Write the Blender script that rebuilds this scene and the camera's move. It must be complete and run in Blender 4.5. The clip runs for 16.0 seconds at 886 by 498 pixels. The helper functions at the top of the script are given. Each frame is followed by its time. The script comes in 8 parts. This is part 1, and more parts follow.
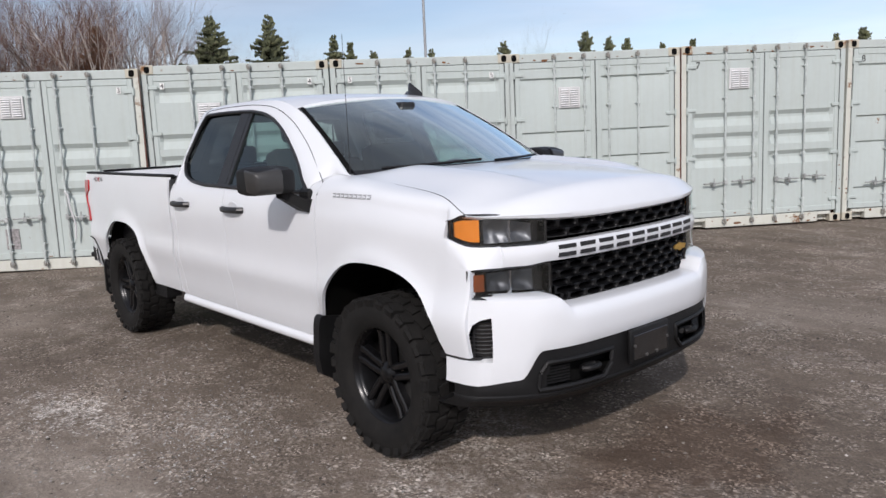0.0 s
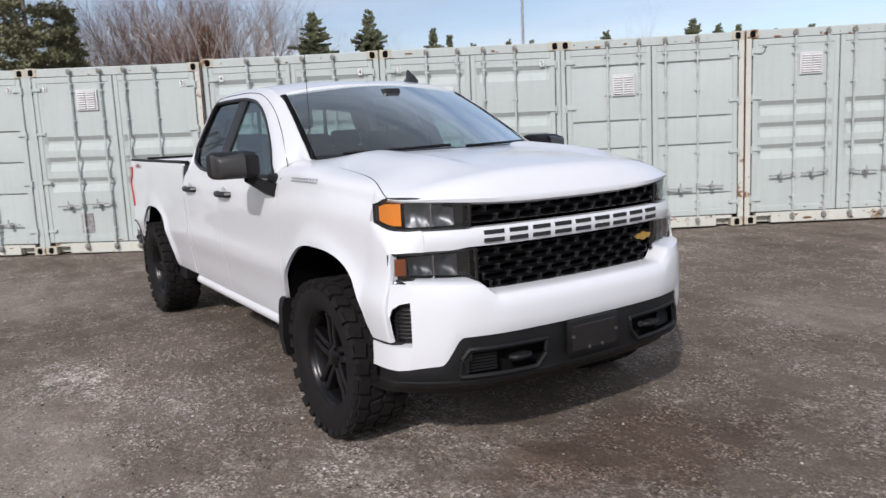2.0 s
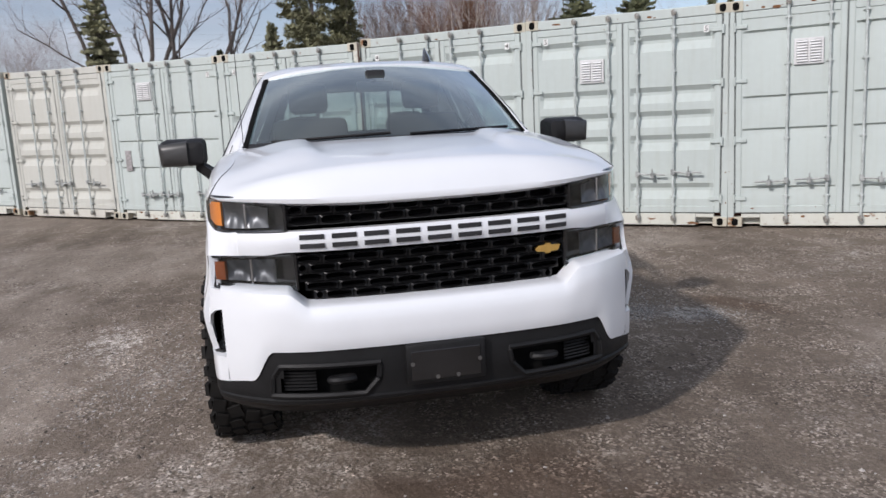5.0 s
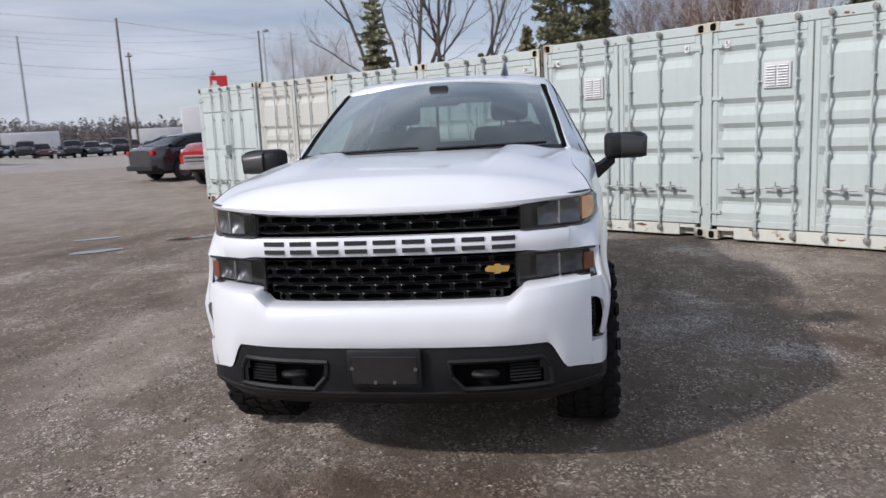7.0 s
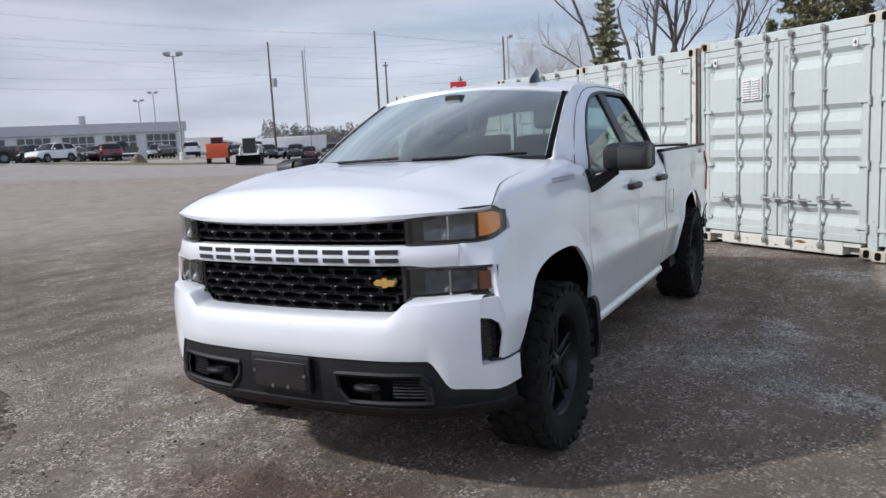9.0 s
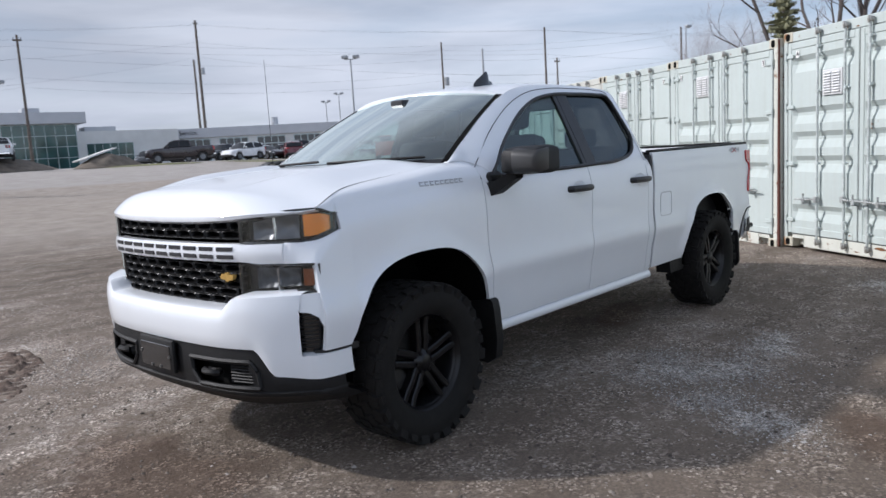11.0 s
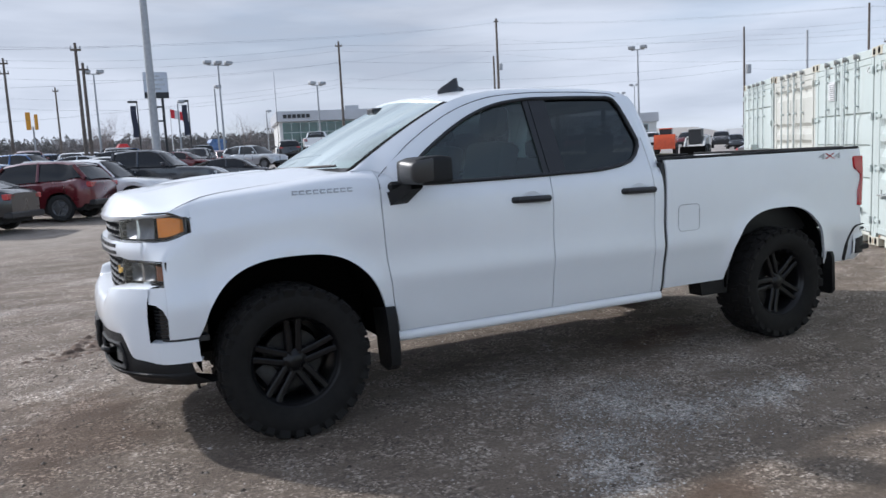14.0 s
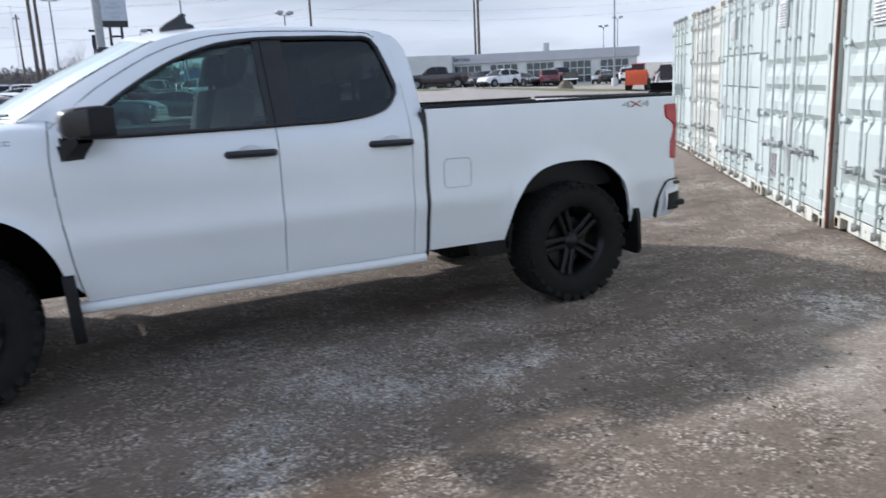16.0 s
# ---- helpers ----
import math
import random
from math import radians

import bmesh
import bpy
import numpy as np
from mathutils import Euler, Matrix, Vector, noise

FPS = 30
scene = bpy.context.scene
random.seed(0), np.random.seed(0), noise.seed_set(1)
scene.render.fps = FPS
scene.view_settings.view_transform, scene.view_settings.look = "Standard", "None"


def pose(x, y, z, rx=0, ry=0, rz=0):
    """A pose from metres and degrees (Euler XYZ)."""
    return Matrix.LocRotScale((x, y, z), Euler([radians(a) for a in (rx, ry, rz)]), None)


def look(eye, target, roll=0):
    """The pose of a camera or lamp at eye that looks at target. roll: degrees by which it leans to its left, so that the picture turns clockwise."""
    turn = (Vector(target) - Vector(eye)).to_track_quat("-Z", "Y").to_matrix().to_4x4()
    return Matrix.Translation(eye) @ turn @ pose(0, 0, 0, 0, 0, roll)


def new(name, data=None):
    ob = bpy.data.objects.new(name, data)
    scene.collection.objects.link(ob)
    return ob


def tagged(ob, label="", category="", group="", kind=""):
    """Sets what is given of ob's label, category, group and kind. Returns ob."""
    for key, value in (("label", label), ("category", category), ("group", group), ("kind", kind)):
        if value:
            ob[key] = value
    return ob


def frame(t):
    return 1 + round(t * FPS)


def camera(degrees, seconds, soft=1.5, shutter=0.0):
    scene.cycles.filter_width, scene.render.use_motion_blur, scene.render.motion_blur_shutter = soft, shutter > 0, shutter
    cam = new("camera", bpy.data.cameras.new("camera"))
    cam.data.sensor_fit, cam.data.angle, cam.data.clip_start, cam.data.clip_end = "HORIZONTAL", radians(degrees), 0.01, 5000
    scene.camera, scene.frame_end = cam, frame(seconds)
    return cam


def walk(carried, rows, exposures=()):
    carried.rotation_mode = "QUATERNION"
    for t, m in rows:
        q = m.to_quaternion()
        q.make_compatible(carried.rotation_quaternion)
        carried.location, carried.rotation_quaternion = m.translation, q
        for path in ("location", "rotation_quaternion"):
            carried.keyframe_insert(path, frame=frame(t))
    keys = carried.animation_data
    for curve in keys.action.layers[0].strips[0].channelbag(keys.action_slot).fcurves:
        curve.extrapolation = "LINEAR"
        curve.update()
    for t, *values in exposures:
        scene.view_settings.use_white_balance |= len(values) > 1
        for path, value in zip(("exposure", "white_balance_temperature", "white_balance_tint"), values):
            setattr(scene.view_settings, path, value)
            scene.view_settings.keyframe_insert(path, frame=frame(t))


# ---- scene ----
cam = camera(61.1, 16.0, soft=1.5, shutter=0.3)
PATH = [
    (0, (3.034, -3.159, 1.655), (1.543, -1.863, 1.343), -2.5),
    (0.5, (3.085, -3.006, 1.646), (1.592, -1.714, 1.33), -2.6),
    (1, (3.167, -2.843, 1.624), (1.652, -1.577, 1.308), -2.6),
    (1.5, (3.332, -2.706, 1.567), (1.756, -1.515, 1.255), -2.6),
    (2, (3.521, -2.497, 1.576), (1.86, -1.429, 1.258), -2.7),
    (2.5, (3.614, -2.17, 1.572), (1.88, -1.231, 1.24), -2.7),
    (3, (3.743, -1.926, 1.559), (1.958, -1.09, 1.221), -2.7),
    (3.2, (3.752, -1.811, 1.541), (1.953, -1.006, 1.202), -2.7),
    (5.5, (3.919, -0.241, 1.57), (1.96, -0.035, 1.221), -3.2),
    (6, (4.053, 0.043, 1.58), (2.083, 0.072, 1.239), -3.1),
    (6.5, (4.039, 0.406, 1.574), (2.071, 0.275, 1.24), -3.1),
    (7, (3.982, 0.775, 1.578), (2.033, 0.455, 1.261), -3.0),
    (7.5, (3.917, 1.14, 1.557), (2.005, 0.637, 1.256), -3.0),
    (8, (3.675, 1.489, 1.541), (1.826, 0.785, 1.25), -3.2),
    (8.5, (3.57, 1.846, 1.545), (1.773, 1.015, 1.264), -3.1),
    (9, (3.473, 2.193, 1.543), (1.725, 1.261, 1.267), -3.1),
    (9.5, (3.28, 2.564, 1.524), (1.59, 1.53, 1.25), -3.1),
    (9.7, (3.229, 2.683, 1.519), (1.562, 1.612, 1.251), -3.2),
    (12, (2.255, 4.214, 1.493), (0.977, 2.698, 1.232), -3.2),
    (12.5, (2.009, 4.451, 1.492), (0.851, 2.84, 1.238), -3.0),
    (13, (1.716, 4.65, 1.489), (0.686, 2.954, 1.245), -3.0),
    (13.5, (1.33, 4.769, 1.484), (0.407, 3.01, 1.247), -3.0),
    (14, (0.982, 4.938, 1.472), (0.123, 3.147, 1.237), -3.0),
    (14.5, (0.644, 5.095, 1.473), (-0.183, 3.29, 1.23), -2.8),
    (15, (0.196, 5.206, 1.469), (-0.607, 3.393, 1.211), -2.9),
    (15.5, (-0.189, 5.177, 1.456), (-0.99, 3.37, 1.148), -2.9),
    (16, (-0.615, 5.196, 1.486), (-1.485, 3.442, 1.079), -2.6),
]
EXPOSURES = [(0, 0.14, 6240, 14.5), (3, 0.21, 6240, 14.5), (7, 0.24, 6140, 14.5), (9.5, 0.39, 6000, 12.5), (12, 0.53, 5960, 12), (14, 0.59, 5910, 10.5), (15, 0.63, 5890, 10.5), (16, 0.74, 5850, 10.5)]
walk(cam, [(t, look(eye, target, roll)) for t, eye, target, roll in PATH], EXPOSURES)

# ---- world, sun, exposure ----
SUN_AZ, SUN_EL = -52.0, 34.5
world = bpy.data.worlds.new("world")
scene.world = world
world.use_nodes = True


def make_sky():
    nt = world.node_tree
    nt.nodes.clear()
    out = nt.nodes.new("ShaderNodeOutputWorld")
    bg = nt.nodes.new("ShaderNodeBackground")
    sky = nt.nodes.new("ShaderNodeTexSky")
    sky.sky_type = "NISHITA"
    sky.sun_disc = False
    sky.sun_elevation = radians(SUN_EL)
    sky.sun_rotation = radians(90 - SUN_AZ)
    sky.air_density, sky.dust_density, sky.ozone_density = 1.0, 1.0, 2.0
    # thin layered cloud over the blue
    tc = nt.nodes.new("ShaderNodeTexCoord")
    mp = nt.nodes.new("ShaderNodeMapping")
    mp.inputs["Scale"].default_value = (1.6, 1.6, 9.0)
    nz = nt.nodes.new("ShaderNodeTexNoise")
    nz.inputs["Scale"].default_value = 1.5
    nz.inputs["Detail"].default_value = 7
    nz.inputs["Roughness"].default_value = 0.55
    nz.inputs["Distortion"].default_value = 0.6
    rp = nt.nodes.new("ShaderNodeValToRGB")
    rp.color_ramp.elements[0].position, rp.color_ramp.elements[0].color = 0.30, (0.52, 0.52, 0.52, 1)
    rp.color_ramp.elements[1].position, rp.color_ramp.elements[1].color = 0.62, (0.92, 0.92, 0.92, 1)
    cl = nt.nodes.new("ShaderNodeValToRGB")
    cl.color_ramp.elements[0].position, cl.color_ramp.elements[0].color = 0.38, (5.2, 5.5, 6.1, 1)
    cl.color_ramp.elements[1].position, cl.color_ramp.elements[1].color = 0.60, (7.2, 7.45, 8.0, 1)
    mp2 = nt.nodes.new("ShaderNodeMapping")
    mp2.inputs["Scale"].default_value = (1.1, 1.1, 7.0)
    mp2.inputs["Location"].default_value = (3.1, 1.7, 0.4)
    nz2 = nt.nodes.new("ShaderNodeTexNoise")
    nz2.inputs["Scale"].default_value = 2.2
    nz2.inputs["Detail"].default_value = 6
    mx = nt.nodes.new("ShaderNodeMix")
    mx.data_type = "RGBA"
    L = nt.links.new
    L(tc.outputs["Generated"], mp.inputs["Vector"])
    L(tc.outputs["Generated"], mp2.inputs["Vector"])
    L(mp.outputs[0], nz.inputs["Vector"])
    L(mp2.outputs[0], nz2.inputs["Vector"])
    L(nz.outputs["Fac"], rp.inputs["Fac"])
    L(nz2.outputs["Fac"], cl.inputs["Fac"])
    dt = nt.nodes.new("ShaderNodeVectorMath")
    dt.operation = "DOT_PRODUCT"
    dt.inputs[1].default_value = (math.cos(radians(SUN_AZ)), math.sin(radians(SUN_AZ)), 0.0)
    L(tc.outputs["Generated"], dt.inputs[0])
    hz = nt.nodes.new("ShaderNodeMath")
    hz.operation, hz.use_clamp = "MULTIPLY_ADD", True
    hz.inputs[1].default_value = 0.42
    L(dt.outputs["Value"], hz.inputs[0])
    L(rp.outputs["Color"], hz.inputs[2])
    L(hz.outputs[0], mx.inputs["Factor"])
    L(sky.outputs["Color"], mx.inputs["A"])
    # the haze thins out overhead
    sz = nt.nodes.new("ShaderNodeSeparateXYZ")
    L(tc.outputs["Generated"], sz.inputs[0])
    zg = nt.nodes.new("ShaderNodeMapRange")
    zg.inputs["From Min"].default_value, zg.inputs["From Max"].default_value = 0.0, 1.0
    zg.inputs["To Min"].default_value, zg.inputs["To Max"].default_value = 1.0, 0.55
    L(sz.outputs["Z"], zg.inputs["Value"])
    zm = nt.nodes.new("ShaderNodeVectorMath")
    zm.operation = "SCALE"
    L(cl.outputs["Color"], zm.inputs[0]), L(zg.outputs[0], zm.inputs["Scale"])
    # the veil of cloud glows round the sun
    sd = nt.nodes.new("ShaderNodeVectorMath")
    sd.operation = "DOT_PRODUCT"
    sd.inputs[1].default_value = (math.cos(radians(SUN_AZ)) * math.cos(radians(SUN_EL)), math.sin(radians(SUN_AZ)) * math.cos(radians(SUN_EL)), math.sin(radians(SUN_EL)))
    L(tc.outputs["Generated"], sd.inputs[0])
    pos = nt.nodes.new("ShaderNodeMath")
    pos.operation = "MAXIMUM"
    pos.inputs[1].default_value = 0.0
    L(sd.outputs["Value"], pos.inputs[0])
    hp = nt.nodes.new("ShaderNodeMath")
    hp.operation = "POWER"
    hp.inputs[1].default_value = 17.0
    L(pos.outputs[0], hp.inputs[0])
    hg = nt.nodes.new("ShaderNodeMath")
    hg.operation = "MULTIPLY_ADD"
    hg.inputs[1].default_value, hg.inputs[2].default_value = 3.6, 1.0
    L(hp.outputs[0], hg.inputs[0])
    glow = nt.nodes.new("ShaderNodeVectorMath")
    glow.operation = "SCALE"
    L(zm.outputs[0], glow.inputs[0]), L(hg.outputs[0], glow.inputs["Scale"])
    L(glow.outputs[0], mx.inputs["B"])
    L(mx.outputs["Result"], bg.inputs["Color"])
    # the cloud deck is thicker, and greyer, over the lot
    dk = nt.nodes.new("ShaderNodeVectorMath")
    dk.operation = "DOT_PRODUCT"
    dk.inputs[1].default_value = (math.cos(radians(-105)), math.sin(radians(-105)), 0.0)
    L(tc.outputs["Generated"], dk.inputs[0])
    up = nt.nodes.new("ShaderNodeMath")
    up.operation = "MULTIPLY_ADD"
    up.inputs[1].default_value, up.inputs[2].default_value = 0.5, 0.5
    L(dk.outputs["Value"], up.inputs[0])
    st = nt.nodes.new("ShaderNodeValToRGB")
    st.color_ramp.elements.new(0.3)
    st.color_ramp.elements.new(0.8)
    for e, (p, v) in zip(st.color_ramp.elements, ((0.0, 0.140), (0.30, 0.106), (0.84, 0.084), (1.0, 0.068))):
        e.position, e.color = p, (v, v, v, 1)
    L(up.outputs[0], st.inputs["Fac"])
    L(st.outputs["Color"], bg.inputs["Strength"])
    L(bg.outputs[0], out.inputs["Surface"])


make_sky()
sun_data = bpy.data.lights.new("sun", "SUN")
sun_data.energy, sun_data.angle, sun_data.color = 2.5, radians(2.0), (1.0, 0.925, 0.835)
sun = new("sun", sun_data)
_s = Vector((math.cos(radians(SUN_AZ)) * math.cos(radians(SUN_EL)), math.sin(radians(SUN_AZ)) * math.cos(radians(SUN_EL)), math.sin(radians(SUN_EL))))
sun.matrix_world = look(_s * 60, (0, 0, 0))
scene.view_settings.exposure = 0.0


# ---- mesh helpers ----
def part(name, bm, mat, parent=None, label="", angle=35, smooth=True, out=None):
    """Link a bmesh as one mesh; an open sheet faces the side that out names."""
    me = bpy.data.meshes.new(name)
    bmesh.ops.recalc_face_normals(bm, faces=bm.faces)
    if out is not None and sum(f.normal.dot(Vector(out)) * f.calc_area() for f in bm.faces) < 0:
        bmesh.ops.reverse_faces(bm, faces=bm.faces)
    bm.to_mesh(me)
    bm.free()
    for m in (mat if isinstance(mat, (list, tuple)) else [mat]):
        me.materials.append(m)
    if smooth:
        me.polygons.foreach_set("use_smooth", [True] * len(me.polygons))
        me.set_sharp_from_angle(angle=radians(angle))
    ob = new(name, me)
    if parent is not None:
        ob.parent = parent
    if label:
        ob["label"] = label
    return ob


def thing(name, m, label, category, group="", kind=""):
    ob = new(name)
    ob.empty_display_size = 0.1
    ob.matrix_basis = m
    return tagged(ob, label, category, group, kind)


def box(bm, x0, x1, y0, y1, z0, z1, bev=0.0, m=None, seg=1, mi=0):
    r = bmesh.ops.create_cube(bm, size=1.0, matrix=Matrix.LocRotScale(((x0 + x1) / 2, (y0 + y1) / 2, (z0 + z1) / 2), None, (abs(x1 - x0), abs(y1 - y0), abs(z1 - z0))))
    vs = r["verts"]
    if bev > 0:
        es = list({e for v in vs for e in v.link_edges})
        rr = bmesh.ops.bevel(bm, geom=es, offset=bev, segments=seg, affect="EDGES", profile=0.5)
        vs = [v for v in rr["verts"]]
        vs = list({v for f in rr["faces"] for v in f.verts} | set(vs))
        vs = [v for v in vs if v.is_valid]
    if m is not None:
        bmesh.ops.transform(bm, matrix=m, verts=vs)
    if mi:
        for f in {f for v in vs for f in v.link_faces}:
            f.material_index = mi
    return vs


def cyl(bm, p0, p1, r0, r1=None, seg=12, cap=True):
    p0, p1 = Vector(p0), Vector(p1)
    d = p1 - p0
    q = d.to_track_quat("Z", "Y").to_matrix().to_4x4()
    bmesh.ops.create_cone(bm, cap_ends=cap, segments=seg, radius1=r0, radius2=r0 if r1 is None else r1, depth=d.length, matrix=Matrix.Translation((p0 + p1) / 2) @ q)


def grid(bm, P, skip=None, mi=0):
    """Quads between rows of points."""
    V = [[bm.verts.new(p) for p in row] for row in P]
    for i in range(len(V) - 1):
        for j in range(len(V[0]) - 1):
            if skip and skip(i, j):
                continue
            a = (V[i][j], V[i][j + 1], V[i + 1][j + 1], V[i + 1][j])
            try:
                f = bm.faces.new(a)
                f.material_index = mi
            except ValueError:
                pass
    return V


def shell(bm, P, off):
    """A sheet with thickness: rows of points, a copy moved by off, and the rim between."""
    off = Vector(off)
    Q = [[Vector(p) + off for p in row] for row in P]
    A, B = grid(bm, P), grid(bm, Q)
    n, m = len(P), len(P[0])
    rim = [(0, j) for j in range(m)] + [(i, m - 1) for i in range(1, n)] + [(n - 1, j) for j in range(m - 2, -1, -1)] + [(i, 0) for i in range(n - 2, 0, -1)]
    for k in range(len(rim)):
        (i, j), (u, v) = rim[k], rim[(k + 1) % len(rim)]
        try:
            bm.faces.new((A[i][j], A[u][v], B[u][v], B[i][j]))
        except ValueError:
            pass


def prism(bm, poly, to3, lo, hi, mi=0):
    """A plane outline, carried from lo to hi; to3(u, v, w) gives the place."""
    a = [bm.verts.new(to3(u, v, lo)) for u, v in poly]
    b = [bm.verts.new(to3(u, v, hi)) for u, v in poly]
    fs = [bm.faces.new(a), bm.faces.new(b)]
    for i in range(len(poly)):
        j = (i + 1) % len(poly)
        fs.append(bm.faces.new((a[i], a[j], b[j], b[i])))
    for f in fs:
        f.material_index = mi


def tube(bm, pts, r, seg=6, closed=False, radii=None):
    pts = [Vector(p) for p in pts]
    n = len(pts)
    rings = []
    for i, p in enumerate(pts):
        a = pts[(i - 1) % n] if (closed or i > 0) else p
        b = pts[(i + 1) % n] if (closed or i < n - 1) else p
        d = (b - a).normalized()
        up = Vector((0, 0, 1)) if abs(d.z) < 0.9 else Vector((1, 0, 0))
        u = d.cross(up).normalized()
        w = u.cross(d)
        rr = radii[i] if radii else r
        rings.append([bm.verts.new(p + rr * (math.cos(2 * math.pi * k / seg) * u + math.sin(2 * math.pi * k / seg) * w)) for k in range(seg)])
    for i in range(n if closed else n - 1):
        A, B = rings[i], rings[(i + 1) % n]
        for k in range(seg):
            bm.faces.new((A[k], A[(k + 1) % seg], B[(k + 1) % seg], B[k]))
    if not closed and seg > 2:
        bm.faces.new(rings[0]), bm.faces.new(rings[-1])


def lathe(bm, prof, seg, c=(0, 0, 0), axis="y"):
    """Turn (radius, along) pairs round an axis through c."""
    rows = []
    for r, w in prof:
        row = []
        for k in range(seg + 1):
            a = 2 * math.pi * k / seg
            if axis == "y":
                row.append((c[0] + r * math.cos(a), c[1] + w, c[2] + r * math.sin(a)))
            else:
                row.append((c[0] + r * math.cos(a), c[1] + r * math.sin(a), c[2] + w))
        rows.append(row)
    grid(bm, rows)
    bmesh.ops.remove_doubles(bm, verts=bm.verts, dist=1e-5)


def writing(name, text, size, m, mat, parent, deep=0.002, label=""):
    """Flat letters of the built-in font as a mesh, centred, read along local x, up along local y."""
    cu = bpy.data.curves.new(name, "FONT")
    cu.body, cu.size, cu.align_x, cu.align_y, cu.extrude = text, size, "CENTER", "CENTER", deep
    tmp = bpy.data.objects.new(name, cu)
    scene.collection.objects.link(tmp)
    me = bpy.data.meshes.new_from_object(tmp.evaluated_get(bpy.context.evaluated_depsgraph_get()))
    bpy.data.objects.remove(tmp)
    bpy.data.curves.remove(cu)
    me.materials.clear()
    me.materials.append(mat)
    ob = new(name, me)
    ob.parent = parent
    ob.matrix_basis = m
    if label:
        ob["label"] = label
    return ob


# ---- materials ----
def mat(name, col, rough=0.5, metal=0.0, var=0.12, scale=6.0, bump=0.0, bscale=60.0, coat=0.0, spec=0.5, col2=None, fine=40.0, rvar=0.1, per=0.0, trans=0.0, emit=None, obj=True, bdist=0.005):
    m = bpy.data.materials.new(name)
    m.use_nodes = True
    nt = m.node_tree
    b = nt.nodes["Principled BSDF"]
    L = nt.links.new
    b.inputs["Roughness"].default_value = rough
    b.inputs["Metallic"].default_value = metal
    b.inputs["Coat Weight"].default_value = coat
    b.inputs["Coat Roughness"].default_value = 0.04
    b.inputs["Specular IOR Level"].default_value = spec
    b.inputs["Transmission Weight"].default_value = trans
    tc = nt.nodes.new("ShaderNodeTexCoord")
    src = tc.outputs["Object"]
    n1 = nt.nodes.new("ShaderNodeTexNoise")
    n1.inputs["Scale"].default_value, n1.inputs["Detail"].default_value = scale, 6
    n2 = nt.nodes.new("ShaderNodeTexNoise")
    n2.inputs["Scale"].default_value, n2.inputs["Detail"].default_value = fine, 4
    L(src, n1.inputs["Vector"]), L(src, n2.inputs["Vector"])
    add = nt.nodes.new("ShaderNodeMath")
    add.operation = "MULTIPLY_ADD"
    L(n2.outputs["Fac"], add.inputs[0])
    add.inputs[1].default_value = 0.4
    L(n1.outputs["Fac"], add.inputs[2])
    rp = nt.nodes.new("ShaderNodeValToRGB")
    c2 = col2 or tuple(max(0, c * (1 - 2 * var)) for c in col)
    rp.color_ramp.elements[0].position, rp.color_ramp.elements[0].color = 0.45, (*c2, 1)
    rp.color_ramp.elements[1].position, rp.color_ramp.elements[1].color = 0.95, (*(col if col2 else tuple(min(1, c * (1 + 0.5 * var)) for c in col)), 1)
    L(add.outputs[0], rp.inputs["Fac"])
    last = rp.outputs["Color"]
    if per:
        oi = nt.nodes.new("ShaderNodeObjectInfo")
        hs = nt.nodes.new("ShaderNodeHueSaturation")
        mr = nt.nodes.new("ShaderNodeMapRange")
        mr.inputs["To Min"].default_value, mr.inputs["To Max"].default_value = 1 - per, 1 + per
        L(oi.outputs["Random"], mr.inputs["Value"])
        L(mr.outputs[0], hs.inputs["Value"])
        L(last, hs.inputs["Color"])
        last = hs.outputs["Color"]
    L(last, b.inputs["Base Color"])
    mr = nt.nodes.new("ShaderNodeMapRange")
    mr.inputs["To Min"].default_value, mr.inputs["To Max"].default_value = max(0.02, rough - rvar), min(1, rough + rvar)
    L(n1.outputs["Fac"], mr.inputs["Value"])
    L(mr.outputs[0], b.inputs["Roughness"])
    if bump:
        nb = nt.nodes.new("ShaderNodeTexNoise")
        nb.inputs["Scale"].default_value, nb.inputs["Detail"].default_value = bscale, 4
        L(src, nb.inputs["Vector"])
        bp = nt.nodes.new("ShaderNodeBump")
        bp.inputs["Strength"].default_value, bp.inputs["Distance"].default_value = bump, bdist
        L(nb.outputs["Fac"], bp.inputs["Height"])
        L(bp.outputs[0], b.inputs["Normal"])
    if emit:
        b.inputs["Emission Color"].default_value = (*emit[:3], 1)
        b.inputs["Emission Strength"].default_value = emit[3]
    return m


